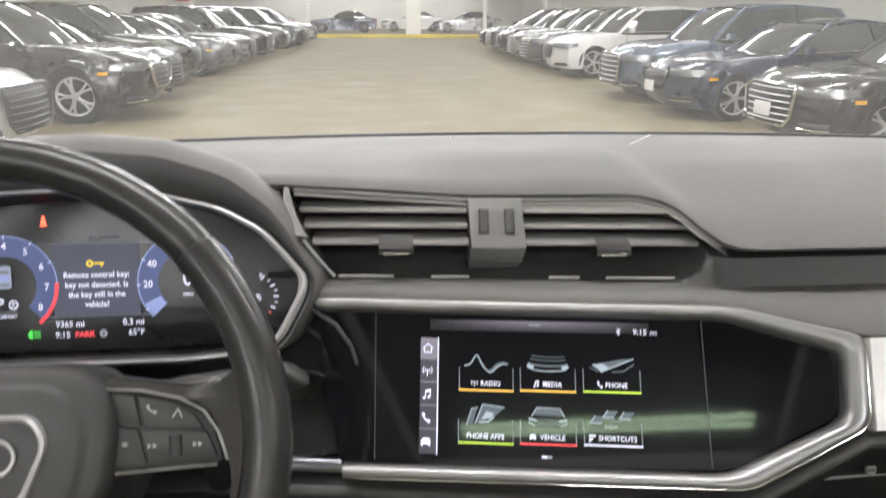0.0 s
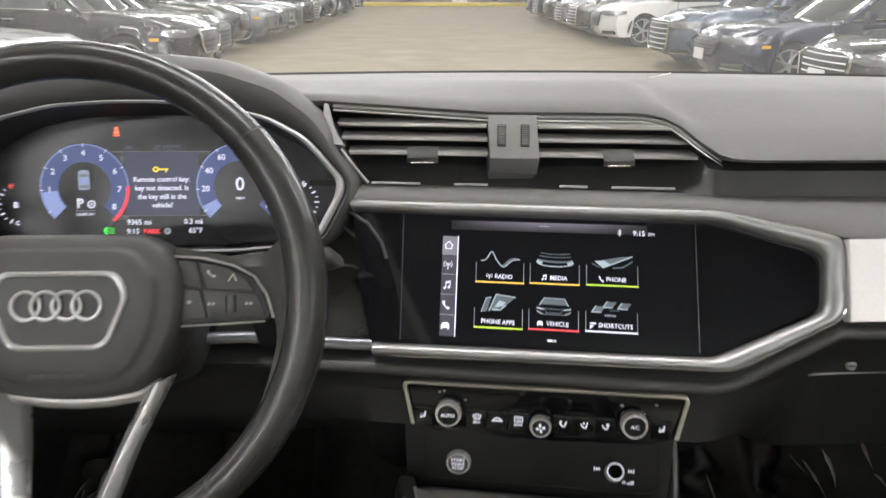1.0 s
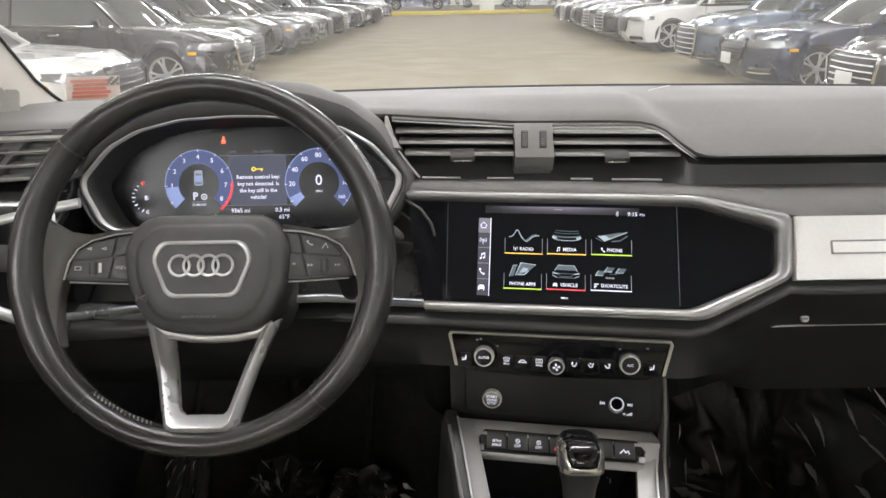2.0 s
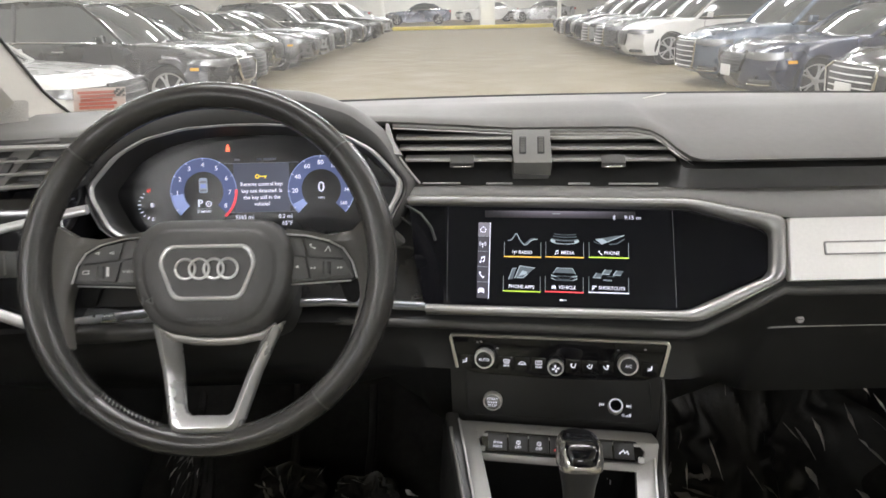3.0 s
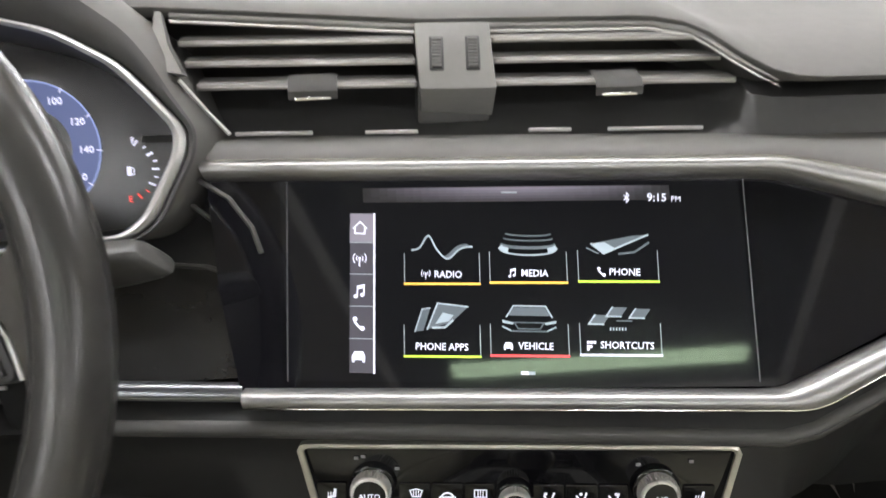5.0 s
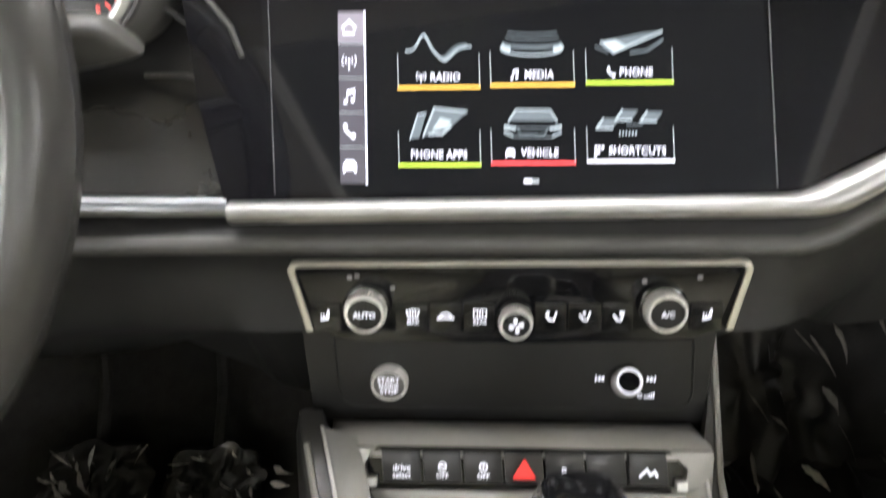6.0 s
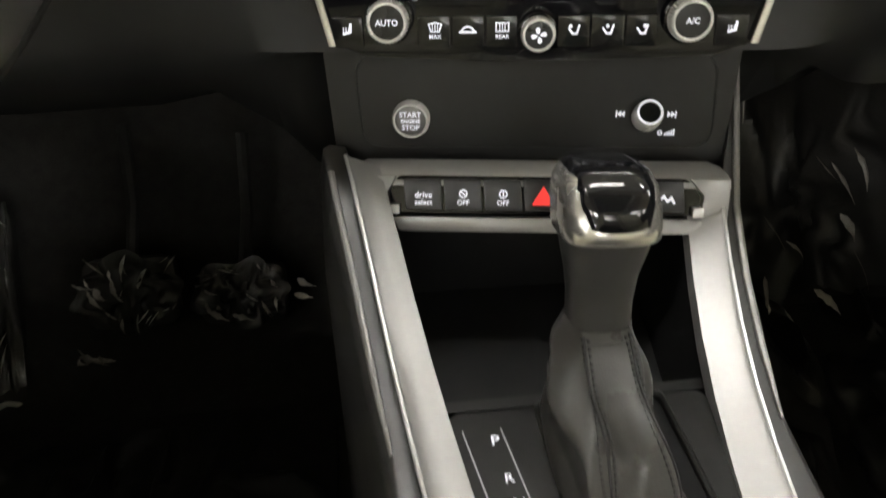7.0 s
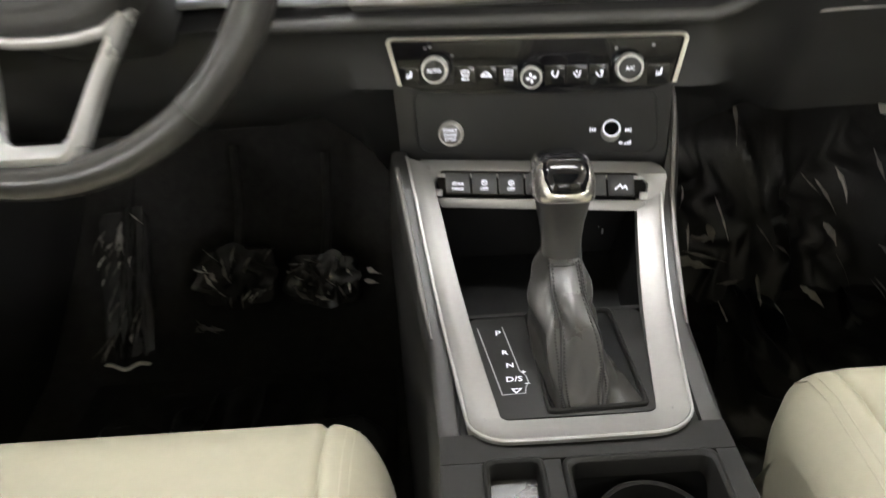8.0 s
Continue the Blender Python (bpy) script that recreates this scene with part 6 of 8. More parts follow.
    for k in range(7):
        a, b = x0 + dx * k + 0.0007, x0 + dx * (k + 1) - 0.0007
        bm = bmesh.new()
        prism(bm, filleted([p(a, 0.8050), p(b, 0.8050), p(b, 0.7885), p(a, 0.7885)], 0.0012, 2), -0.006, 0.0015, 0.0008)
        key = part("switch_key", bm, M_BUTTON2, c, "dark switch key", m=back @ S.m)
        u, v = p((a + b) / 2, 0.7945)
        if k == 0:
            lettering("drive", 0.0052, M_ICON, key, u, v + 0.0022, 0.002, bold=0.00006)
            lettering("select", 0.0046, M_ICON, key, u, v - 0.0022, 0.002, bold=0.00006)
        elif k in (1, 2):
            bm = bmesh.new()
            band(bm, u, v + 0.0032, 0.0018, 0.0026, 0, 360, 0.002, 14)
            stroke(bm, [(u - 0.001, v + 0.0040), (u + 0.001, v + 0.0026)] if k == 1 else [(u, v + 0.0042), (u, v + 0.0022)], 0.0008, 0.002)
            part("key_sign", bm, M_ICON, key)
            lettering("OFF", 0.0042, M_ICON, key, u, v - 0.0022, 0.002, bold=0.00006)
        elif k == 3:
            bm = bmesh.new()
            prism(bm, filleted([(u - 0.0068, v - 0.0032), (u + 0.0068, v - 0.0032), (u, v + 0.0082)], 0.0008, 2), 0.001, 0.0022)
            part("hazard_triangle", bm, M_HAZARD, key, "red hazard triangle")
        elif k == 4:
            lettering("P", 0.006, M_ICON, key, u - 0.001, v + 0.001, 0.002, bold=0.00006)
        elif k == 6:
            bm = bmesh.new()
            stroke(bm, [(u - 0.005, v - 0.001), (u - 0.001, v + 0.003), (u + 0.001, v), (u + 0.0035, v + 0.002), (u + 0.005, v - 0.001)], 0.0014, 0.002)
            part("key_sign", bm, M_ICON, key)
    # storage bin in front of the lever
    bm = bmesh.new()
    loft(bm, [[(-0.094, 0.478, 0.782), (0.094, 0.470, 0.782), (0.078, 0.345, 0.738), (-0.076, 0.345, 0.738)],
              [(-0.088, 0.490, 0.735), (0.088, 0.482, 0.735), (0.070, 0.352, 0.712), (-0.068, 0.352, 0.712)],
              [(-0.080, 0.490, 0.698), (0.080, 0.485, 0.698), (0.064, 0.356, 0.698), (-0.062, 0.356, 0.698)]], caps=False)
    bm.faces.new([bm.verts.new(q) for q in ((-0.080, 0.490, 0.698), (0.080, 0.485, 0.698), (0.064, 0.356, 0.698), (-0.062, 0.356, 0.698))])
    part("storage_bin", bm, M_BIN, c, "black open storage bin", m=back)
    bm = bmesh.new()
    box(bm, (0.007, 0.001, 0.002), (0.066, 0.4795, 0.757))
    box(bm, (0.002, 0.001, 0.006), (0.066, 0.4795, 0.756))
    part("socket_mark", bm, M_PRINT, c, m=back)
    bm = bmesh.new()
    box(bm, (0.005, 0.001, 0.002), (0.068, 0.484, 0.728))
    box(bm, (0.0014, 0.001, 0.010), (0.070, 0.484, 0.724))
    part("socket_mark", bm, M_PRINT, c, m=back)
    bm = bmesh.new()
    box(bm, (0.07, 0.012, 0.006), (-0.025, 0.372, 0.703), 0.002)
    part("bin_rib", bm, M_BIN, c, m=back)
    # lever plate
    bm = bmesh.new()
    prism(bm, filleted([(-0.070, 0.346), (0.070, 0.346), (0.056, 0.2365), (-0.056, 0.2365)], 0.010, 4), 0.715, 0.7375, 0.001)
    part("lever_plate", bm, M_CPLATE, c, "dark grey lever plate", m=back)
    # top behind the surround, with the brake switch and the cup holder
    ahead = back @ pose(0, 0.013, 0)
    for x0, x1, y0, y1 in ((-0.096, 0.096, 0.190, 0.214), (-0.096, -0.068, -0.38, 0.190), (-0.030, -0.018, -0.38, 0.190), (0.082, 0.096, -0.38, 0.190), (-0.068, -0.030, -0.38, 0.125), (-0.018, 0.082, -0.38, 0.02)):
        bm = bmesh.new()
        box(bm, (x1 - x0 - 0.0006, y1 - y0 - 0.0006, 0.02), ((x0 + x1) / 2, (y0 + y1) / 2, 0.7255), 0.0)
        part("top_panel", bm, M_CPLATE, c, "dark grey console top", m=ahead)
    bm = bmesh.new()
    prism(bm, [(-0.0885, 0.2285), (0.0885, 0.2285), (0.094, 0.320), (0.0975, 0.360), (-0.0975, 0.360), (-0.094, 0.320)], 0.700, 0.7290)
    part("top_panel", bm, M_CPLATE, c, "dark grey console top", m=back)
    bm = bmesh.new()
    ring_frame(bm, filleted([(-0.018, 0.19), (0.082, 0.19), (0.082, 0.02), (-0.018, 0.02)], 0.008), filleted([(-0.013, 0.184), (0.077, 0.184), (0.077, 0.026), (-0.013, 0.026)], 0.007), 0.70, 0.7375, 0.001)
    part("holder_rim", bm, M_CPLATE, c, m=ahead)
    bm = bmesh.new()
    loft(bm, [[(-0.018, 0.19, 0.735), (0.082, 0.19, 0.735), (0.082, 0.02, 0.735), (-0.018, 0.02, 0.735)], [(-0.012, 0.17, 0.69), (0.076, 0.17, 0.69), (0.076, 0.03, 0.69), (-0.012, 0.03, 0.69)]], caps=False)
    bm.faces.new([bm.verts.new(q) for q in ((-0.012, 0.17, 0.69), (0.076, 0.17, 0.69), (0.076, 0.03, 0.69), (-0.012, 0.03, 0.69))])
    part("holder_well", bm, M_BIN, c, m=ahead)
    bm = bmesh.new()
    lathe(bm, [(0.038, -0.02), (0.038, 0.022), (0.0362, 0.024), (0.0345, 0.022), (0.0345, -0.02)], 40, (0.032, 0.143, 0.698), caps=False)
    part("cup_ring", bm, M_CPLATE, c, "black cup holder ring", m=ahead)
    bm = bmesh.new()
    ring_frame(bm, filleted([(-0.069, 0.191), (-0.029, 0.191), (-0.029, 0.124), (-0.069, 0.124)], 0.007), filleted([(-0.065, 0.187), (-0.033, 0.187), (-0.033, 0.128), (-0.065, 0.128)], 0.006), 0.71, 0.738, 0.0008)
    part("switch_rim", bm, M_CPLATE, c, m=ahead)
    bm = bmesh.new()
    loft(bm, [[(x, 0.186, 0.722), (x, 0.170, 0.717), (x, 0.162, 0.716), (x, 0.150, 0.722), (x, 0.130, 0.728), (x, 0.130, 0.712), (x, 0.186, 0.712)] for x in (-0.064, -0.034)])
    part("brake_switch", bm, M_CAP, c, "gloss black parking brake switch", m=ahead)
    bm = bmesh.new()
    box(bm, (0.029, 0.004, 0.003), (-0.049, 0.1500, 0.7225), 0.001)
    part("brake_switch_edge", bm, M_CHROME, c, "chrome switch edge", m=ahead)


M_CPLATE = material("console_grey", (0.016, 0.0157, 0.0150), 0.55, var=0.1, scale=10, bump=0.25, bscale=1500, kind="grain")
M_CWALL = material("console_side", (0.036, 0.0355, 0.034), 0.42, var=0.1, scale=10, bump=0.25, bscale=1500, kind="grain")
M_BUTTON2 = material("dark_key", (0.022, 0.022, 0.023), 0.35, var=0.1, scale=20)
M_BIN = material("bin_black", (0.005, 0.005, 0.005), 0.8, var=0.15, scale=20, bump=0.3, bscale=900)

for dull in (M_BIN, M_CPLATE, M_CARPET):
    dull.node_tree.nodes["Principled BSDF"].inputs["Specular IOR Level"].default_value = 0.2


def build_lever():
    g = thing("gear_selector", pose(0.010, 0.30, 0.738), "automatic gear lever with a gloss black knob and leather boot", "gear lever")
    back = pose(-0.010, -0.30, -0.738)
    # lit gate scale
    bm = bmesh.new()
    stroke(bm, [(-0.0625, 0.332), (-0.0500, 0.2590), (-0.0335, 0.2595), (-0.0325, 0.2655), (-0.0300, 0.2700), (-0.0312, 0.2770), (-0.0352, 0.2830), (-0.0430, 0.332)], 0.0006, 0.7382)
    part("gate_line", bm, M_ICON2, g, "fine white line round the gear letters", m=back)
    for s, x, y, z in (("P", -0.0470, 0.3245, 0.0080), ("R", -0.0440, 0.3020, 0.0068), ("N", -0.0415, 0.2880, 0.0068), ("D/S", -0.0400, 0.2735, 0.0072), ("+", -0.0325, 0.2800, 0.0062), ("–", -0.0310, 0.2690, 0.0062)):
        ob = lettering(s, z, M_ICON, g, x - 0.010, y - 0.30, 0.0006, name="gear_letter", bold=0.00004, squash=1.15)
    bm = bmesh.new()
    stroke(bm, [(-0.0425, 0.2640), (-0.0360, 0.2640), (-0.0400, 0.2600)], 0.0008, 0.7384, True)
    part("arrow_sign", bm, M_ICON, g, m=back)
    # boot frame and folds
    base = filleted([(-0.024, 0.346), (0.046, 0.346), (0.050, 0.2405), (-0.021, 0.2385)], 0.005, 3)
    inner = [(0.0125 + (x - 0.0125) * 0.90, 0.293 + (y - 0.293) * 0.94) for x, y in base]
    bm = bmesh.new()
    ring_frame(bm, base, inner, 0.735, 0.7405, 0.0008)
    part("boot_frame", bm, M_CPLATE, g, m=back)
    # flat near-black sheet paints the shade in the gap round the boot
    part("boot_gap_shade", flat(bmesh.new(), inner, 0.7377), M_BIN, g, "near-black sheet put in for the shaded gap round the boot", m=back)
    top = Vector((0.0030, 0.3430, 0.8030))
    # round the boot: foot of the fold, offset at the neck, how soon it closes in, swell
    keys = [(-0.021, 0.343, -0.011, 0.012, 0.60, 0.000), (-0.0225, 0.290, -0.0155, 0.000, 0.75, 0.005), (-0.014, 0.2415, -0.012, -0.011, 1.15, 0.003), (-0.0075, 0.2405, -0.0105, -0.0135, 1.40, 0.002),
            (0.005, 0.2405, 0.000, -0.0150, 1.50, 0.003), (0.0175, 0.2405, 0.0105, -0.0135, 1.40, 0.002), (0.0230, 0.2412, 0.0120, -0.0110, 1.10, 0.001), (0.0470, 0.2425, 0.0148, -0.006, 0.14, -0.003),
            (0.0310, 0.290, 0.0155, 0.000, 0.45, 0.000), (0.026, 0.340, 0.011, 0.012, 0.50, 0.000), (0.010, 0.344, 0.0, 0.0145, 0.50, 0.002)]

    def boot_at(u, t):
        u = u % len(keys)
        k, w = int(u), u - int(u)
        q = [keys[(k + d) % len(keys)] for d in (-1, 0, 1, 2)]
        v = [0.5 * (2 * q[1][c] + (q[2][c] - q[0][c]) * w * 0.6 + (3 * (q[2][c] - q[1][c]) * 2 - 0.6 * (2 * (q[2][c] - q[0][c]) + (q[3][c] - q[1][c]))) * w * w
                    + (-4 * (q[2][c] - q[1][c]) + 0.6 * ((q[2][c] - q[0][c]) + (q[3][c] - q[1][c]))) * w ** 3) for c in range(6)]
        f = t ** max(0.15, v[4])
        bx, by = v[0], v[1]
        tx, ty = top.x + v[2], top.y + v[3]
        out = Vector((v[2], v[3], 0)).normalized()
        s = math.sin(math.pi * t)
        crease = 0.0042 * s * math.sin(2.3 * u + 6.5 * t) + 0.0024 * s * math.sin(5.1 * u - 9 * t) + 0.0020 * s * t * math.sin(16 * t + 2.2 * u)
        if 2.9 < u < 5.1:
            crease *= 0.85
        return Vector((bx + (tx - bx) * f, by + (ty - by) * f, 0.738 + (top.z - 0.738) * t)) + out * (v[5] * s * 1.4 + crease)

    bm = bmesh.new()
    n = 77
    loft(bm, [[tuple(boot_at(len(keys) * j / n, t)) for j in range(n)] for t in steps(0, 1, 22)], caps=False)
    part("boot", bm, M_BOOT, g, "creased dark leather boot", m=back, angle=70)
    for u in (3.0, 5.0):
        pts = [boot_at(u, t) + Vector((0, -0.0002, 0)) for t in steps(0.02, 0.985, 22)]
        bm = bmesh.new()
        tube(bm, pts, 0.0007, 6)
        part("boot_seam", bm, M_STITCH, g, "raised leather seam", m=back)
        for d in (-0.26, 0.26):
            bm = bmesh.new()
            line = [boot_at(u + d, t) + Vector((0, -0.0002, 0)) for t in steps(0.02, 0.985, 22)]
            for i in range(len(line) - 1):
                for s in (0.1, 0.6):
                    tube(bm, [line[i].lerp(line[i + 1], s), line[i].lerp(line[i + 1], s + 0.26)], 0.0008, 5)
            tagged(part("stitching", bm, M_STITCH, g, "dark stitches", m=back), kind="stuff")
    bm = bmesh.new()
    tube(bm, [boot_at(u, 0.965) for u in steps(2.6, 5.4, 14)], 0.0007, 6)
    part("boot_hem", bm, M_BOOT, g, m=back)
    # collar, neck and head
    tilt = Vector((0.03, 0.26, 0.965)).normalized()
    frame_m = Matrix.Translation(top) @ Vector((0, 0, 1)).rotation_difference(tilt).to_matrix().to_4x4()

    def shell(levels, name, mat, label="", sq=0.75):
        bm = bmesh.new()
        rings = []
        for h, wx, wy, cy in levels:
            ring = []
            for j in range(36):
                a = 2 * math.pi * j / 36
                ca, sa = math.cos(a), math.sin(a)
                k = 1.05 if name != "neck" else 1.0
                ring.append((k * wx * math.copysign(abs(ca) ** sq, ca), cy + k * wy * math.copysign(abs(sa) ** sq, sa), h))
            rings.append(ring)
        loft(bm, rings)
        return part(name, bm, mat, g, label, m=back @ frame_m, angle=50)

    shell([(-0.004, 0.0148, 0.0138, 0), (0.010, 0.0150, 0.0140, 0), (0.022, 0.0164, 0.0157, 0.000), (0.033, 0.0188, 0.0184, -0.001), (0.0425, 0.0204, 0.0206, -0.002)], "neck", M_NECK, "dark grey lever neck")
    shell([(0.0410, 0.0202, 0.0206, -0.002), (0.0426, 0.0212, 0.0220, -0.002), (0.0480, 0.0216, 0.0228, -0.001), (0.0550, 0.0215, 0.0226, 0.001), (0.0630, 0.0206, 0.0212, 0.004), (0.0680, 0.0182, 0.0180, 0.006), (0.0698, 0.0138, 0.0132, 0.008)], "head_frame", M_HEADF, "satin silver knob frame", 0.62)
    shell([(0.0478, 0.0150, 0.0226, -0.0010), (0.0496, 0.0172, 0.0240, -0.0008), (0.0570, 0.0181, 0.0242, 0.001), (0.0640, 0.0178, 0.0228, 0.003), (0.0695, 0.0160, 0.0190, 0.006), (0.0716, 0.0112, 0.0137, 0.008)], "head_cap", M_GLOSS, "gloss black knob cap", 0.62)


M_HEADF = material("knob_frame_silver", (0.66, 0.64, 0.60), 0.26, 0.9, var=0.05, scale=30)
M_NECK = material("neck_plastic", (0.034, 0.0333, 0.032), 0.4, var=0.08, scale=20, bump=0.1, bscale=1500, kind="grain")
M_BOOT = material("boot_leather", (0.045, 0.0435, 0.0405), 0.30, var=0.10, scale=30, bump=0.10, bscale=900, kind="grain", wear=0.15)
M_STITCH = material("dark_thread", (0.012, 0.012, 0.012), 0.8, var=0.1)
M_ICON2 = material("line_grey", (0.30, 0.30, 0.31), glow=0.5)


# ---- seats, pedals, wrapped mats ----
def build_seats():
    for x0, x1, yf, name, label in ((-0.62, -0.132, 0.295, "front_seat", "cream leather driver's seat with a stitched side bolster"), (0.170, 0.62, 0.325, "front_seat", "cream leather passenger seat with a stitched side bolster")):
        s = thing(name, pose((x0 + x1) / 2, 0.0, 0.36), label, "car seat", "front seats")
        back = pose(-(x0 + x1) / 2, 0, -0.36)
        w = x1 - x0
        inner = 1 if x0 < 0 else -1

        def body(a, b, bolster):
            bm = bmesh.new()
            rows = []
            for y, dz in ((yf - 0.030, -0.16), (yf - 0.006, -0.10), (yf, -0.055), (yf - 0.004, -0.026), (yf - 0.020, -0.008), (yf - 0.05, 0.0), (yf - 0.15, 0.0), (yf - 0.30, -0.015), (yf - 0.52, -0.03)):
                row = []
                for t in [0, 0.02, 0.06, 0.12] + steps(0.2, 0.8, 6) + [0.88, 0.94, 0.98, 1]:
                    x = a + (b - a) * t
                    edge = min(t, 1 - t) * (b - a)
                    drop = 0.0045 * max(0, 1 - edge / 0.007) ** 2
                    pull = 0.0045 * max(0, 1 - edge / 0.007) ** 2
                    row.append((x, y - pull - (0.10 * (max(0, t - 0.35) ** 2 if bolster == 1 else max(0, 0.65 - t) ** 2) if bolster else 0), (0.712 if x0 < 0 else 0.704) + dz - drop - (0.042 * ((t if bolster == 1 else 1 - t) ** 1.5) if bolster else 0.0)))
                rows.append([(a, y, 0.50)] + row + [(b, y, 0.50)])
            loft(bm, rows)
            return bm

        k = 0.050
        if inner > 0:
            part("cushion", body(x0 + k, x1 - k, 0), M_CREAM, s, m=back, angle=70)
            part("inner_bolster", body(x1 - k, x1, 1), M_CREAM, s, "cream bolster", m=back, angle=70)
            part("outer_bolster", body(x0, x0 + k, -1), M_CREAM, s, m=back, angle=70)
        else:
            part("cushion", body(x0 + k, x1 - k, 0), M_CREAM, s, m=back, angle=70)
            part("inner_bolster", body(x0, x0 + k, -1), M_CREAM, s, "cream bolster", m=back, angle=70)
            part("outer_bolster", body(x1 - k, x1, 1), M_CREAM, s, m=back, angle=70)
        bm = bmesh.new()
        for t in (0.30, 0.42):
            sx = (x1 - k + k * t) if inner > 0 else (x0 + k - k * t)
            lift = (0.712 if x0 < 0 else 0.704) - 0.042 * t ** 1.5 - 0.0002
            tube(bm, [(sx, yf + dy, lift + dz) for dy, dz in ((-0.004, -0.026), (-0.020, -0.008), (-0.05, 0.0), (-0.15, 0.0), (-0.30, -0.015))], 0.0006, 5)
        part("bolster_stitching", bm, M_CREAM, s, m=back)
        bm = bmesh.new()
        loft(bm, [[(x0 + 0.02, -0.20, 0.62), (x1 - 0.02, -0.20, 0.62), (x1 - 0.02, -0.34, 0.62), (x0 + 0.02, -0.34, 0.62)], [(x0, -0.34, 0.95), (x1, -0.34, 0.95), (x1, -0.48, 0.95), (x0, -0.48, 0.95)],
                  [(x0 + 0.05, -0.50, 1.28), (x1 - 0.05, -0.50, 1.28), (x1 - 0.05, -0.60, 1.28), (x0 + 0.05, -0.60, 1.28)]])
        bmesh.ops.bevel(bm, geom=bm.edges[:], offset=0.03, segments=3, affect="EDGES")
        part("backrest", bm, M_CREAM, s, m=back)
        bm = bmesh.new()
        box(bm, (w - 0.06, 0.50, 0.14), ((x0 + x1) / 2, yf - 0.30, 0.43), 0.02)
        part("seat_base", bm, M_BLACK, s, "black seat base", m=back)


def crinkle(w, h, seed, n=44, amp=0.010):
    """A creased sheet of film, w by h, in x and y: long sharp folds that run mostly one way."""
    rnd = random.Random(seed)
    main = rnd.uniform(1.2, 1.9)
    lines = [(rnd.gauss(main, 0.35), rnd.uniform(-0.55, 0.55), rnd.uniform(0.3, 1), rnd.uniform(0.02, 0.06), rnd.uniform(-0.4, 0.4), rnd.uniform(0.12, 0.35)) for _ in range(34)]
    bm = bmesh.new()
    rows = []
    for j in range(n + 1):
        row = []
        for i in range(n + 1):
            x, y = (i / n - 0.5), (j / n - 0.5)
            z = 0
            for a, o, k, wd, c, ln in lines:
                q = x * math.sin(a) - y * math.cos(a) - o
                along = x * math.cos(a) + y * math.sin(a) - c
                z += k * max(0, 1 - abs(q) / wd) * max(0, 1 - abs(along) / ln) * amp
            row.append((x * w, y * h, z + amp * 0.5 * noise.noise((x * 5 + seed, y * 5, 0))))
        rows.append(row)
    loft(bm, rows, closed=False)
    return bm


def creases(w, h, seed, n, lean, fan=0.0, big=1.0, long=1.0):
    """Narrow raised strips that paint glints on a crumpled film's creases, tapered and bent, on a w by h patch."""
    rnd = random.Random(seed)
    bm = bmesh.new()
    for k in range(n):
        x, y = rnd.uniform(-0.5, 0.5) * w, rnd.uniform(-0.5, 0.5) * h
        a = radians(lean + fan * x / w + rnd.gauss(0, 14))
        ln, wd = rnd.uniform(0.12, 0.42) * h * (1 if h < 0.2 else 0.5) * long, rnd.uniform(0.0010, 0.0050) * rnd.uniform(0.3, 1) * big
        bend, lift, roll = rnd.uniform(-0.10, 0.10), rnd.uniform(0.002, 0.010), rnd.uniform(-0.6, 0.6)
        rings = []
        for t in steps(0, 1, 7):
            q = a + bend * (t - 0.5) * 2
            c = Vector((x + math.cos(q) * ln * (t - 0.5), y + math.sin(q) * ln * (t - 0.5), lift * math.sin(math.pi * t) + 0.002))
            side = Vector((-math.sin(q), math.cos(q), 0)) * math.cos(roll) + Vector((0, 0, math.sin(roll)))
            s = wd * (math.sin(math.pi * (0.05 + 0.9 * t ** 1.6)) ** 1.2) * (0.5 + 1.0 * rnd.random())
            rings.append([c - side * s, c + Vector((0, 0, s * 0.5)), c + side * s, c - Vector((0, 0, s * 0.5))])
        loft(bm, rings)
    return bm


def torn_film(w, h, seed, n, amp):
    """A crumpled sheet with an uneven outline."""
    bm = crinkle(w, h, seed, n, amp)
    for v in bm.verts:
        a = math.atan2(v.co.y / h, v.co.x / w)
        s = 0.86 + 0.26 * noise.noise((2.1 * math.cos(a) + seed, 2.1 * math.sin(a), 0.3))
        r = max(abs(v.co.x) / w, abs(v.co.y) / h) * 2
        k = math.hypot(v.co.x / w, v.co.y / h) * 2
        q = s * (r / k if k > 1e-6 else 1)
        v.co.x *= q
        v.co.y *= q
    return bm


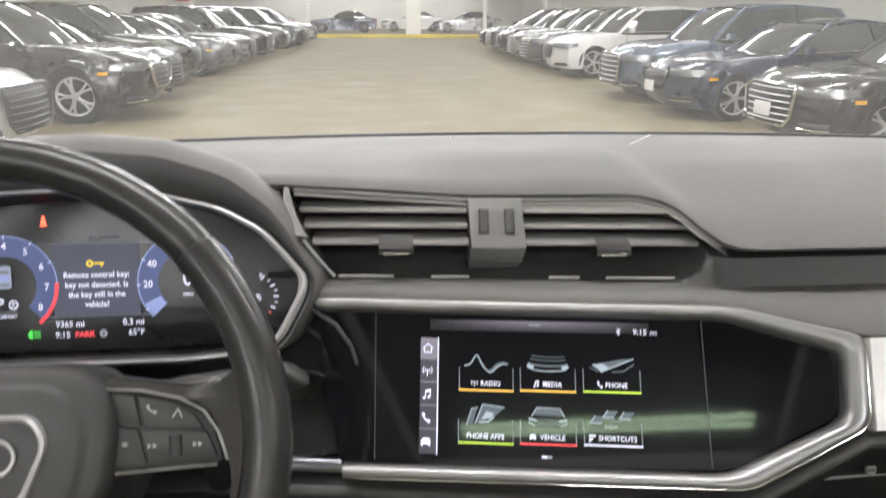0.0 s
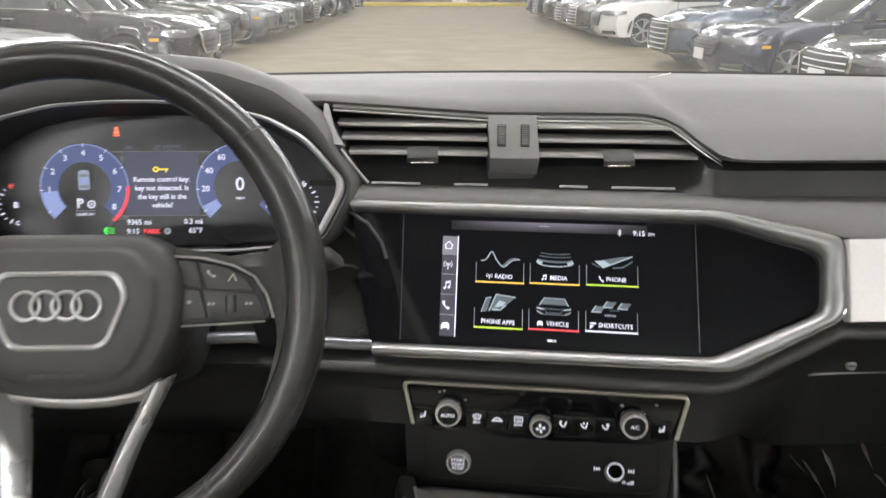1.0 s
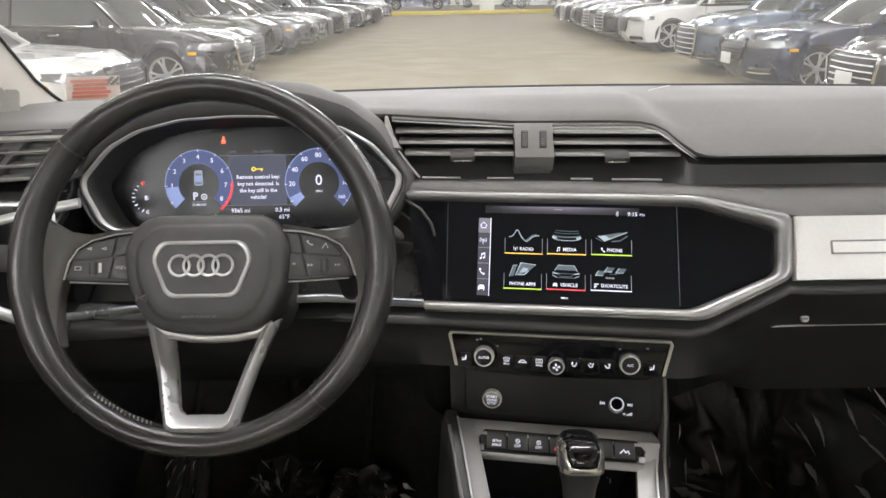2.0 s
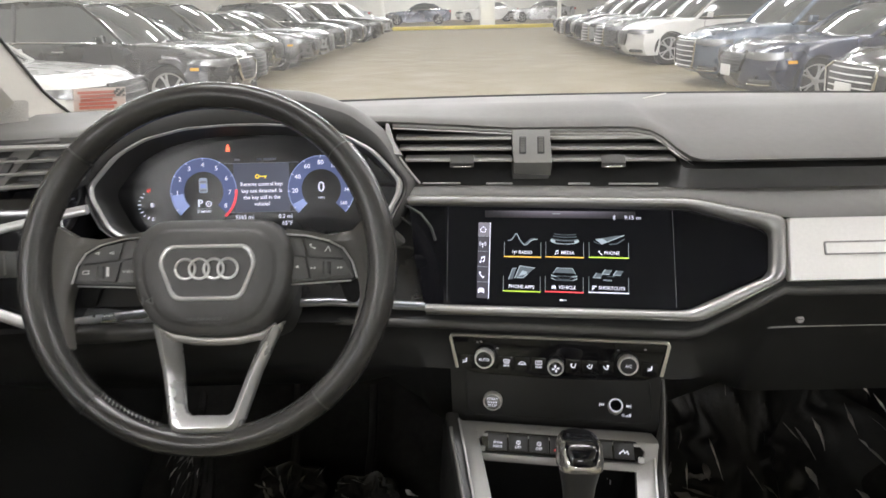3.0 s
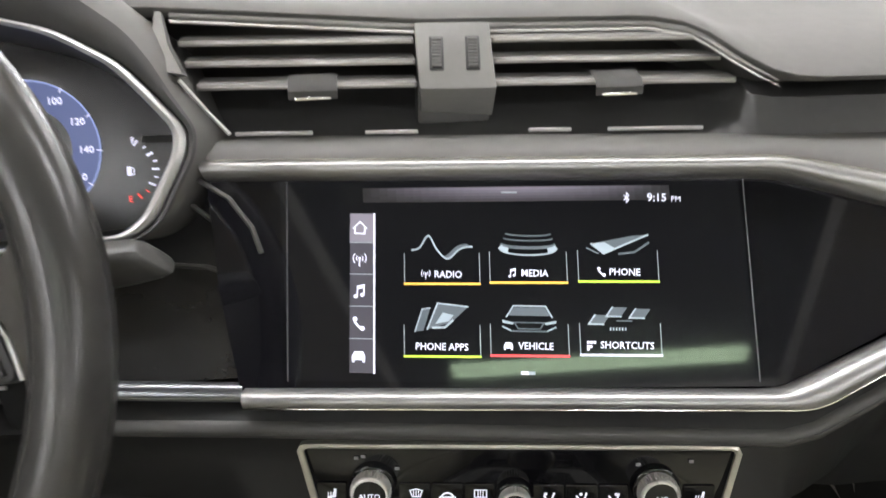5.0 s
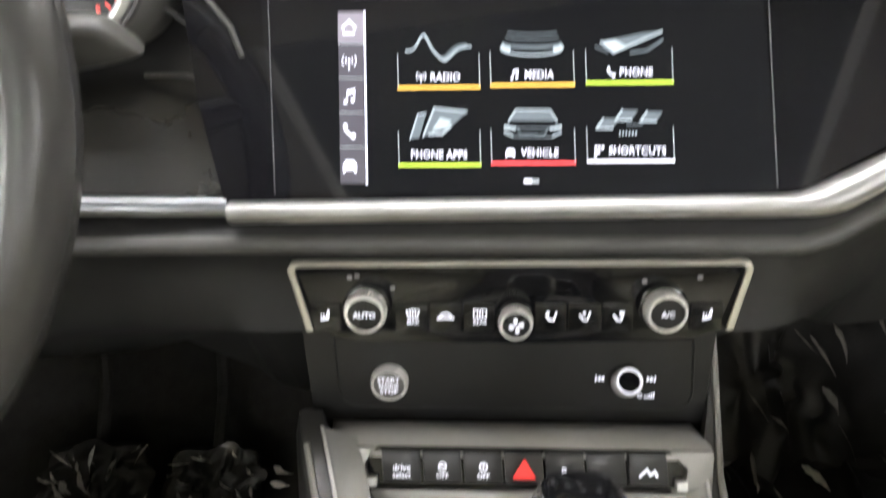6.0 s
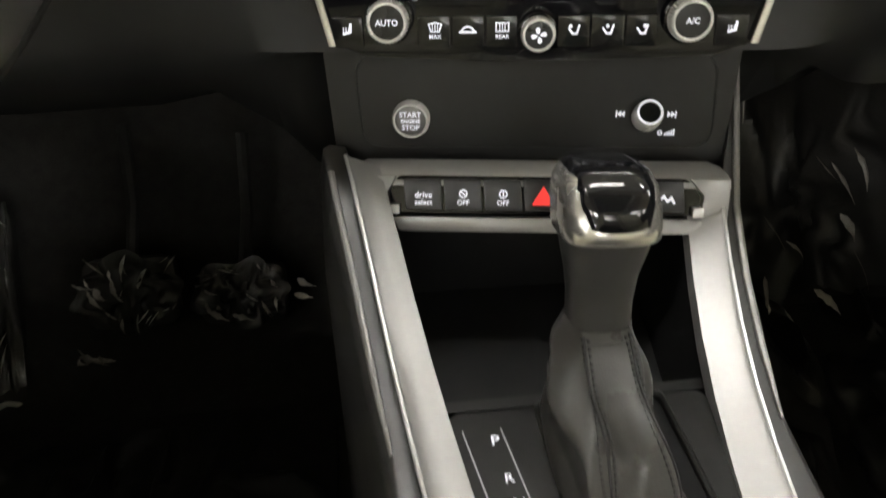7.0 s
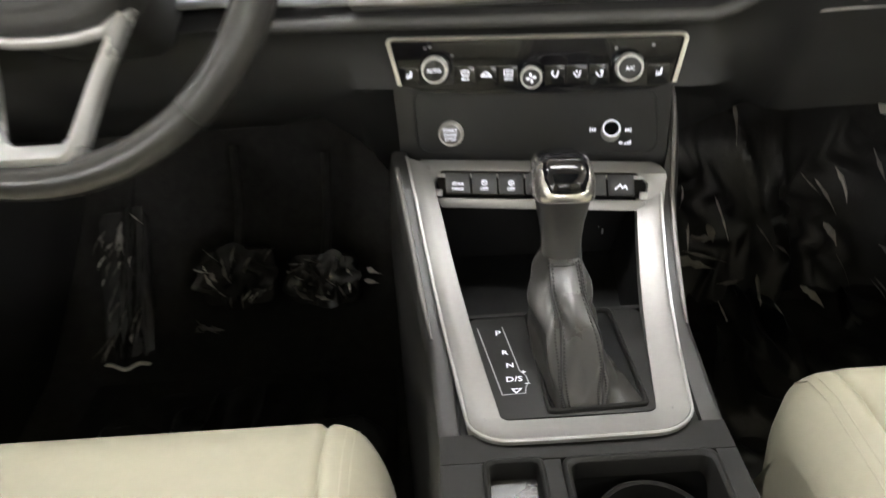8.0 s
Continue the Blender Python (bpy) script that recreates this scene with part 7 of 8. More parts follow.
def build_footwells():
    for name, label, m, w, h, lean, fan, n in (("foot_rest", "black foot rest wrapped in creased clear film", pose(-0.595, 0.83, 0.44, 50, 0, 4), 0.075, 0.25, 80, 40, 34),
                                            ("brake_pedal", "black brake pedal wrapped in creased clear film", pose(-0.405, 0.80, 0.470, 62, 0, 0), 0.110, 0.085, 90, -120, 30),
                                            ("accelerator_pedal", "black accelerator pedal wrapped in creased clear film", pose(-0.275, 0.80, 0.455, 60, 0, -4), 0.105, 0.075, 150, -60, 16)):
        t = thing(name, m, label, "pedal")
        bm = bmesh.new()
        prism(bm, filleted([(-w / 2, -h / 2), (w / 2, -h / 2), (w / 2, h / 2), (-w / 2, h / 2)], 0.018, 5), -0.016, 0.0, 0.004)
        part("pad", bm, M_CARPET, t)
        if name == "foot_rest":
            wrap = crinkle(w * 1.06, h * 1.04, len(name), 40, 0.008)
            for v in wrap.verts:
                v.co.x = 0.034 + (v.co.x - 0.034) * (0.72 - 0.28 * v.co.y / h * 2)
            part("film", wrap, M_FILM2, t, "crumpled clear film", m=pose(0, 0, 0.002), angle=60)
            hem = [(-0.036 + 0.072 * k, -h * 0.47 - 0.006 * math.sin(3.1 * k) + 0.003 * math.sin(11 * k), 0.012 + 0.003 * math.sin(7 * k)) for k in steps(0, 1, 14)]
            # pale tube paints the glint along the film's lower edge
            part("film_hem", tube(bmesh.new(), hem, [0.001] + [0.0034] * 13 + [0.001], 6), M_GLINT, t, "folded film edge, painted bright for its glint")
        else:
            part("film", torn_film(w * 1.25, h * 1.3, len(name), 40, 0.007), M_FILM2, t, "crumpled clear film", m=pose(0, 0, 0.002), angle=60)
        # pale strips paint the film's glints, a few bright, most dim
        for mt, sd, q in ((M_GLINT, 3, 0.16), (M_GLINT2, 8, 0.7)):
            tagged(part("film_glint", creases(w * 1.0, h * 0.95, len(name) + sd, int(n * q), lean, fan, 0.7 if q < 0.2 else 1.0, 1.0), mt, t, "pale strips painted as glints on the film's creases", m=pose(0, 0, 0.010), angle=50), kind="stuff")
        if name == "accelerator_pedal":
            for at, sd, mt, q in ((pose(0.074, 0.004, 0.012), 2, M_GLINT, 3.2), (pose(-0.030, -0.020, 0.012), 6, M_GLINT2, 3.4)):
                tagged(part("fold_glint", creases(0.016, 0.020, sd, 3, 145, 10, q * 0.32, 3.4), mt, t, "strips painted as glints on a fold of the film", m=at, angle=50), kind="stuff")
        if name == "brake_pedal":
            tagged(part("fold_glint", creases(0.05, 0.014, 4, 4, 155, 10, 2.0, 7.0), M_GLINT2, t, "strips painted as glints on the film's loose hem", m=pose(-0.048, -0.070, 0.012), angle=50), kind="stuff")
        bm = bmesh.new()
        tube(bm, [(0, h * 0.3, -0.014), (0, h * 0.5 + 0.06, -0.05), (0, h * 0.5 + 0.16, -0.05)], 0.008, 8)
        part("arm", bm, M_CARPET, t)
    for name, label, m, w, h, sd in (("driver_mat", "black mat under clear plastic film in the driver's footwell", pose(-0.40, 0.52, 0.337, 0, 0, 0), 0.46, 0.42, 3),
                                     ("passenger_mat", "black mat under glossy creased plastic film in the passenger's footwell", pose(0.42, 0.62, 0.345, 8, 0, 0), 0.48, 0.52, 5)):
        t = thing(name, m, label, "floor mat")
        bm = bmesh.new()
        prism(bm, filleted([(-w / 2, -h / 2), (w / 2, -h / 2), (w / 2, h / 2), (-w / 2, h / 2)], 0.03, 4), -0.004, 0.006, 0.002)
        part("mat", bm, M_CARPET, t)
        part("film", torn_film(w * 1.0, h * 1.0, sd, 60, 0.030), M_FILM, t, "creased clear film", m=pose(0, 0, 0.008), angle=60)
    t = thing("plastic_film", pose(0.42, 0.86, 0.485, 56, 0, 0), "creased clear film hanging over the passenger's toe board", "plastic film")
    part("sheet", torn_film(0.54, 0.46, 9, 56, 0.014), M_FILM, t, "crumpled clear sheet", angle=60)
    # the same painted glints over the toe board
    for mt, sd, n, q in ((M_GLINT, 21, 7, 1.7), (M_GLINT2, 30, 22, 1.7)):
        tagged(part("film_glint", creases(0.48, 0.30, sd, n, 108, 40, q, 1.3), mt, t, "pale strips painted as glints on the film's creases", m=pose(0, 0, 0.022), angle=50), kind="stuff")
    tagged(part("film_glint", creases(0.20, 0.16, 5, 6, 150, 20, 2.0, 1.3), M_GLINT2, t, "pale strips painted as glints on the film's creases", m=pose(-0.13, -0.10, 0.024), angle=50), kind="stuff")
    tagged(part("film_glint", creases(0.28, 0.16, 14, 9, 112, 50, 1.9, 1.1), M_GLINT, t, "bright strips painted as glints on the film's creases", m=pose(-0.06, -0.10, 0.028), angle=50), kind="stuff")
    # sticker on the glass
    t = thing("windscreen_sticker", look((-0.628, 0.822, 1.153), (-0.50, 0.2, 1.50)) @ pose(0, 0, 0, 0, 180, 0), "faded red and white sticker on the windscreen's corner", "sticker")
    part("sheet", prism(bmesh.new(), [(-0.036, -0.017), (0.036, -0.017), (0.036, 0.018), (-0.036, 0.018)], -0.0006, 0.0), M_STICK, t)
    for k in range(5):
        bm = bmesh.new()
        box(bm, (0.052 - 0.004 * (k % 3), 0.0042, 0.0004), (-0.004 + 0.002 * (k % 2), 0.011 - 0.0058 * k, 0.0006))
        part("print_bar", bm, M_STICKRED, t, "faded red bar")
    bm = bmesh.new()
    for i in range(5):
        for j in range(4):
            if (i * 7 + j * 5) % 3:
                box(bm, (0.003, 0.003, 0.0004), (0.028 + 0.0030 * (i - 2), 0.008 + 0.0030 * (j - 1), 0.0012))
    part("dark_mark", bm, M_BLACK, t)


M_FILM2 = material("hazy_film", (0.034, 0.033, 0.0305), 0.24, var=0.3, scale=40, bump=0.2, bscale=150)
M_STICK = material("sticker_white", (0.50, 0.42, 0.38), 0.6, var=0.06, scale=60)
M_STICKRED = material("sticker_red", (0.42, 0.13, 0.09), 0.6, var=0.15, scale=80)


# ---- the hall and its rows of cars ----
M_FLOOR = material("worn_concrete_floor", (0.205, 0.170, 0.100), 0.66, var=0.08, scale=1.2, bump=0.15, bscale=60, wear=0.2, stains=0.06)
M_WALL = material("white_hall_wall", (0.74, 0.74, 0.70), 0.7, var=0.05, scale=2, stains=0.1)
M_CEIL = material("white_hall_ceiling", (0.70, 0.70, 0.68), 0.8, var=0.05, scale=2)
M_YELLOW = material("yellow_kerb_paint", (0.72, 0.58, 0.10), 0.6, var=0.15, scale=3, stains=0.3)
M_COLUMN = material("white_column_paint", (0.78, 0.78, 0.75), 0.5, var=0.05, scale=3)
M_TUBE = material("tube_light", (1.0, 0.98, 0.94), glow=TUBE_POWER)
M_TYRE = material("tyre_rubber", (0.014, 0.014, 0.014), 0.8, var=0.2, scale=30)
M_RIM = material("alloy_rim", (0.46, 0.46, 0.455), 0.34, 0.45, var=0.08, scale=20)
M_CARGLASS = material("dark_car_glass", (0.075, 0.08, 0.078), 0.05, var=0.05, scale=2, coat=0.5)
M_LAMP = material("headlamp_glass", (0.20, 0.205, 0.21), 0.08, 0.5, var=0.4, scale=25, coat=1.0)
M_TAIL = material("tail_lamp_red", (0.45, 0.02, 0.02), 0.2, var=0.1, scale=30, coat=0.6)
M_GRILLE = material("grille_black", (0.02, 0.02, 0.02), 0.35, var=0.2, scale=40)
M_AMBER = material("amber_marker", (0.85, 0.42, 0.02), 0.25, var=0.1, scale=40, coat=0.8)
M_TRIM = material("dark_trim", (0.09, 0.09, 0.09), 0.3, 0.6, var=0.1, scale=30)
M_PLATE = material("white_plate", (0.75, 0.75, 0.74), 0.5, var=0.05)
PAINTS = {}


def paint(name, color, metal=0.3):
    if name not in PAINTS:
        PAINTS[name] = material(name, color, 0.28, metal, var=0.05, scale=3, coat=0.9, wear=0.3)
    return PAINTS[name]


def build_hall():
    bm = bmesh.new()
    box(bm, (26, 86, 0.3), (0.5, 23, -0.15))
    tagged(part("ground", bm, M_FLOOR), "worn tan concrete floor of the car hall", "floor", kind="structure")
    bm = bmesh.new()
    box(bm, (26, 86, 0.3), (0.5, 23, 4.15))
    tagged(part("ceiling_hall", bm, M_CEIL), "plain white hall ceiling", "ceiling", kind="structure")
    for name, sz, at in (("wall_north", (26, 0.3, 4), (0.5, 65.8, 2)), ("wall_south", (26, 0.3, 4), (0.5, -19.8, 2)), ("wall_west", (0.3, 85.2, 4), (-12.3, 23, 2)), ("wall_east", (0.3, 85.2, 4), (13.3, 23, 2))):
        bm = bmesh.new()
        box(bm, sz, at)
        tagged(part(name, bm, M_WALL), "plain white hall wall", "wall", kind="structure")
    bm = bmesh.new()
    box(bm, (25.2, 0.9, 0.20), (0.5, 46.4, 0.10), 0.04, 2)
    tagged(part("kerb", bm, M_YELLOW), "yellow painted concrete kerb across the lane's end", "kerb", kind="structure")
    bm = bmesh.new()
    box(bm, (25.2, 18.6, 0.16), (0.5, 56.3, 0.08), 0.0)
    tagged(part("pavement", bm, M_FLOOR), "raised concrete area behind the kerb", "pavement", kind="structure")
    for x, w in ((-3.9, 0.22), (-11.2, 0.9), (2.65, 0.9), (7.2, 0.22), (11.5, 0.9)):
        bm = bmesh.new()
        prism(bm, filleted([(-w / 2, -w / 2), (w / 2, -w / 2), (w / 2, w / 2), (-w / 2, w / 2)], 0.02, 2), 0, 3.9)
        c = tagged(part("column", bm, M_COLUMN, m=pose(x, 48.0, 0.16)), "white painted column behind the yellow kerb", "column", "columns by the kerb")
    sg = thing("hall_sign", pose(-11.2, 47.4, 0.16), "plain red sign on a white post beyond the kerb", "sign")
    part("sign_post", tube(bmesh.new(), [(0, 0, 0), (0, 0, 2.4)], 0.05, 8), M_COLUMN, sg, "white post")
    part("sign_board", box(bmesh.new(), (0.75, 0.05, 0.5), (0, -0.06, 2.15), 0.01), M_TAIL, sg, "red board")
    # tube lights in rows under the ceiling
    first = None
    for x in (-7.2, -3.6, 0, 3.6, 7.2):
        # the unseen row at 63 is added to brighten the far wall
        for y in (-13.0, -8.8, -4.7, 0.85, 5, 9, 13, 18, 24, 31, 38, 45, 52, 63):
            if first is None:
                first = thing("ceiling_light", pose(x, y, 3.915), "white batten light with bright tubes under the ceiling", "ceiling light", "hall lights")
                bm = bmesh.new()
                box(bm, (2.5, 0.26, 0.06), (0, 0, 0.05), 0.01)
                part("batten", bm, M_COLUMN, first)
                for dx in (-0.07, 0.07):
                    bm = bmesh.new()
                    tube(bm, [(-1.2, dx, 0), (1.2, dx, 0)], 0.018, 8)
                    part("light_tube", bm, M_TUBE, first, "glowing tube")
            else:
                copy_thing(first, pose(x, y, 3.915))


def car_wheel(parent, x, y, r, side):
    t = part("wheel", lathe(bmesh.new(), [(0.0, -0.11), (r * 0.70, -0.11), (r * 0.95, -0.105), (r, -0.08), (r, 0.06), (r * 0.96, 0.09), (r * 0.72, 0.095), (r * 0.68, 0.06), (0.0, 0.03)], 28), M_TYRE, parent, "black tyre", m=pose(x, y, r, 90 * side, 0, 0))
    bm = bmesh.new()
    lathe(bm, [(r * 0.63, 0.05), (r * 0.64, 0.075), (r * 0.71, 0.092), (r * 0.73, 0.085), (r * 0.70, 0.05)], 28, caps=False)
    for k in range(5):
        a = 2 * math.pi * k / 5
        for d in (-0.10, 0.10):
            c, s = math.cos(a + d), math.sin(a + d)
            c2, s2 = math.cos(a + d * 1.8), math.sin(a + d * 1.8)
            pth = [Vector((c * r * 0.12, s * r * 0.12, 0.085)), Vector((c * r * 0.4, s * r * 0.4, 0.08)), Vector((c2 * r * 0.66, s2 * r * 0.66, 0.075))]
            tube(bm, pth, [r * 0.062, r * 0.052, r * 0.062], 6, flatten=0.6)
    lathe(bm, [(0.0, 0.06), (r * 0.15, 0.06), (r * 0.15, 0.09), (0.0, 0.095)], 14)
    part("rim", bm, M_RIM, t, "silver alloy rim")
    return t


def parked_car(name, m, label, colour, suv=False, grille="bars", marker=False, plate=False, group="parked cars", rear=False, chrome=False):
    """A car, nose at x = 0, tail towards +x, on z = 0."""
    c = thing(name, m, label, "car", group)
    P = paint(*colour)
    L, W = (4.6, 1.88) if suv else (4.65, 1.84)
    r = 0.37 if suv else 0.335
    g0, hood0, hood1, belt, roof = (0.22, 0.78, 1.02, 1.08, 1.66) if suv else (0.17, 0.71, 0.91, 0.98, 1.43)
    xf, xr = (0.92 if suv else 0.88), L - 0.92

    def arch(x, r2):
        return [(x - r2 * math.cos(a), r + r2 * math.sin(a)) for a in steps(-0.35, math.pi + 0.35, 12)]

    low = [(0.10, g0 + 0.06), (0.16, g0)] + arch(xf, r * 1.14) + [(xf + 0.55, g0 - 0.01), (xr - 0.55, g0 - 0.01)] + arch(xr, r * 1.14) + [(L - 0.18, g0 + 0.04), (L - 0.04, g0 + 0.16)]
    up = [(L, 0.62), (L - 0.02, hood1 - 0.02), (L - 0.08, belt - 0.02), (L - 0.5, belt), (1.62, hood1 + 0.035), (1.30, hood1 + 0.010), (0.95, hood1 - 0.015), (0.65, hood1 - 0.050), (0.40, hood0 + 0.150), (0.22, hood0 + 0.085), (0.10, hood0 + 0.015), (0.04, hood0 - 0.06), (0.0, 0.50), (0.03, g0 + 0.16)]
    outline = low + up
    cx, cz = L / 2, 0.62
    bm = bmesh.new()
    rings = []
    for s, inset in ((-1.0, 0.07), (-0.985, 0.035), (-0.955, 0.012), (-0.88, 0.0), (-0.45, -0.006), (0, -0.01), (0.45, -0.006), (0.88, 0.0), (0.955, 0.012), (0.985, 0.035), (1.0, 0.07)):
        ring = []
        for x, z in outline:
            nose = max(0, (0.9 - x) / 0.9)
            tail = max(0, (x - (L - 0.7)) / 0.7)
            xx = x + 0.30 * nose * abs(s) ** 2.6 - 0.16 * tail * abs(s) ** 2.6
            top = max(0, (z - 0.62) / 0.5)
            zz = z - inset * top * 1.2
            yy = s * W / 2 * (1 - 0.05 * top - 0.07 * nose ** 2 * abs(s) - 0.05 * max(0, (0.5 - z)) * (abs(s) > 0.9))
            ring.append((xx, yy, zz))
        rings.append(ring)
    loft(bm, rings)
    bmesh.ops.triangulate(bm, faces=[f for f in bm.faces if len(f.verts) > 4])
    part("body", bm, P, c, angle=32)
    # greenhouse
    wb, wt = W * 0.475, W * 0.385
    a0, a1, b1, b0 = (1.35, 2.10, L - 0.75, L - 0.22) if suv else (1.45, 2.25, L - 1.35, L - 0.55)
    lowz = hood1 + 0.0
    bm = bmesh.new()
    rings = []
    for s in (-1.0, -0.93, -0.6, 0, 0.6, 0.93, 1.0):
        k = abs(s) ** 3
        ring = [(a0 + 0.16 * k, s * wb, lowz), ((a0 + a1) / 2 + 0.10 * k, s * (wb + wt) / 2, (lowz + roof) / 2 + 0.02), (a1 + 0.05 * k, s * wt, roof - 0.05 - 0.03 * k), (a1 + 0.35, s * wt, roof - 0.012 - 0.03 * k), ((a1 + b1) / 2, s * wt, roof - 0.03 * k),
                (b1, s * wt, roof - 0.05 - 0.03 * k), (b0 - 0.06 * k, s * wb, belt - 0.01), (a0 + 0.6, s * wb, lowz - 0.05)]
        rings.append(ring)
    loft(bm, rings)
    part("cabin_glass", bm, M_CARGLASS, c, "dark tinted glass", angle=30)
    bm = bmesh.new()
    rings = []
    for s in (-1.02, -0.93, -0.6, 0, 0.6, 0.93, 1.02):
        k = abs(s) ** 3
        rings.append([(a1 - 0.03 + 0.05 * k, s * wt, roof - 0.055 - 0.03 * k), (a1 + 0.35, s * wt, roof + 0.002 - 0.03 * k), ((a1 + b1) / 2, s * wt, roof + 0.015 - 0.03 * k), (b1 + 0.04, s * wt, roof - 0.045 - 0.03 * k), (b1, s * wt, roof - 0.075 - 0.03 * k), (a1 + 0.02, s * wt, roof - 0.085 - 0.03 * k)])
    loft(bm, rings)
    part("roof", bm, P, c, angle=40)
    for s in (-1, 1):
        for pts, rr in (([(a0 + 0.14, s * (wb + 0.004), lowz), ((a0 + a1) / 2 + 0.10, s * ((wb + wt) / 2 + 0.008), (lowz + roof) / 2 + 0.01), (a1 + 0.05, s * (wt + 0.004), roof - 0.07)], 0.035),
                        ([((a0 + b0) / 2 + 0.25, s * (wb + 0.002), belt - 0.01), ((a1 + b1) / 2 + 0.1, s * (wt + 0.004), roof - 0.06)], 0.04),
                        ([(b0 - 0.10, s * (wb + 0.002), belt - 0.01), (b1, s * (wt + 0.002), roof - 0.07)], 0.06)):
            part("window_post", tube(bmesh.new(), pts, rr, 8, flatten=0.5), P if rr != 0.04 else M_GRILLE, c)
        bm = bmesh.new()
        tube(bm, [(a0 + 0.25, s * (wb + 0.012), lowz + 0.035), ((a0 + b0) / 2, s * (wb + 0.012), belt + 0.005), (b0 - 0.15, s * (wb + 0.010), belt + 0.01)], 0.012, 6)
        part("window_trim", bm, M_CHROME, c, "bright window strip")
        mir = bmesh.new()
        loft(mir, [[(a0 + 0.40 + dx * q, s * (W / 2 + 0.02 + 0.10 * t), lowz + 0.09 + dz * q) for dx, dz in ((-0.05, -0.05), (0.07, -0.06), (0.09, 0.05), (-0.03, 0.06))] for t, q in ((-0.4, 0.5), (0.2, 1.0), (0.9, 1.0), (1.1, 0.6))])
        part("mirror", mir, P, c)
        # lamps
        hl = bmesh.new()
        z = hood0 - 0.03
        loft(hl, [[(x, s * W / 2 * y, z + 0.055), (x - 0.02, s * W / 2 * y, z), (x - 0.01, s * W / 2 * y * 1.01, z - h), (x + 0.12, s * W / 2 * y * 0.96, z - h), (x + 0.14, s * W / 2 * y * 0.95, z + 0.05)] for x, y, h in ((0.035, 0.55, 0.03), (0.10, 0.72, 0.055), (0.19, 0.86, 0.06), (0.33, 0.945, 0.045), (0.48, 0.962, 0.02))])
        part("headlamp", hl, M_LAMP, c, "clear headlamp")
        ft = bmesh.new()
        loft(ft, [[(x, s * W / 2 * y, 0.36), (x - 0.02, s * W / 2 * y, 0.33), (x, s * W / 2 * y, 0.27), (x + 0.1, s * W / 2 * y * 0.96, 0.30)] for x, y in ((0.075, 0.60), (0.15, 0.78), (0.26, 0.90))])
        part("bumper_vent", ft, M_GRILLE, c)
        fl = bmesh.new()
        tube(fl, [(0.05, s * W / 2 * 0.60, 0.285), (0.13, s * W / 2 * 0.78, 0.280), (0.25, s * W / 2 * 0.905, 0.285)], 0.012, 6)
        part("bumper_strip", fl, M_CHROME, c)
        if marker:
            bm = bmesh.new()
            box(bm, (0.13, 0.02, 0.045), (0.52, s * (W / 2 * 0.966), hood0 - 0.11), 0.008)
            part("side_marker", bm, M_AMBER, c, "amber side marker")
        tl = bmesh.new()
        box(tl, (0.16, 0.30, 0.13), (L - 0.12, s * (W / 2 - 0.20), belt - 0.14), 0.03)
        part("tail_lamp", tl, M_TAIL, c, "red tail lamp")
        for x in (xf, xr):
            car_wheel(c, x, s * (W / 2 - 0.125), r, -s)
        for k in range(2):
            bm = bmesh.new()
            box(bm, (0.17, 0.02, 0.022), (a0 + 1.1 + 0.95 * k, s * (W / 2 * 0.992), belt - 0.13), 0.006)
            part("door_handle", bm, M_CHROME if chrome else P, c)
        bm = bmesh.new()
        for x in (a0 + 0.30, a0 + 1.28, a0 + 2.2):
            tube(bm, [(x, s * (W / 2 + 0.0005), 0.40), (x + 0.02, s * (W / 2 - 0.004), 0.70), (x + 0.06, s * (W / 2 - 0.030), belt - 0.06)], 0.006, 5)
        part("door_gap", bm, M_GRILLE, c)
    # grille with its slats
    top, bot = hood0 + (0.02 if grille == "tall" else -0.02), 0.29 if grille == "tall" else 0.46
    gw = 0.50 if grille == "tall" else 0.44
    gr = bmesh.new()
    loft(gr, [[(-0.025 + 0.05 * abs(s) ** 2 + (0.05 if k == 0 else 0), s * gw * wd, z) for s in (-1, -0.5, 0, 0.5, 1)] for k, (z, wd) in enumerate(((top, 0.86), (top - 0.07, 1.0), (bot + 0.10, 0.92), (bot, 0.70)))], closed=False)
    bmesh.ops.solidify(gr, geom=gr.faces[:], thickness=0.05)
    G = part("grille", gr, M_GRILLE, c, "dark grille")
    fr = bmesh.new()
    ring = [(top, 0.86, -1), (top - 0.07, 1.0, -1), (bot + 0.10, 0.92, -1), (bot, 0.70, -1), (bot, 0.70, 1), (bot + 0.10, 0.92, 1), (top - 0.07, 1.0, 1), (top, 0.86, 1)]
    tube(fr, [(-0.02 + 0.05 + (0.05 if z == top else 0) - 0.02, s * gw * wd, z) for z, wd, s in ring], 0.020, 6, loop=True)
    part("grille_frame", fr, M_CHROME if chrome else M_GRILLE, c, "bright grille frame")
    for k in range(6 if grille == "tall" else 4):
        n = 6 if grille == "tall" else 4
        z = bot + 0.05 + (top - bot - 0.09) * k / (n - 1)
        bm = bmesh.new()
        tube(bm, [(-0.035 + 0.05 * abs(s) ** 2 + (0.03 if z > top - 0.05 else 0), s * gw * 0.84, z) for s in (-1, -0.5, 0, 0.5, 1)], 0.010 if grille == "tall" else 0.007, 5)
        part("grille_slat", bm, M_SATIN if chrome and grille == "tall" else M_TRIM, G)
    if plate:
        bm = bmesh.new()
        box(bm, (0.02, 0.32, 0.16), (-0.055, 0, 0.45), 0.01)
        part("number_plate", bm, M_PLATE, c, "blank white plate")
    bm = bmesh.new()
    box(bm, (L - 0.9, W * 0.86, 0.10), (L / 2, 0, g0 + 0.06))
    part("underbody", bm, M_GRILLE, c)
    bm = bmesh.new()
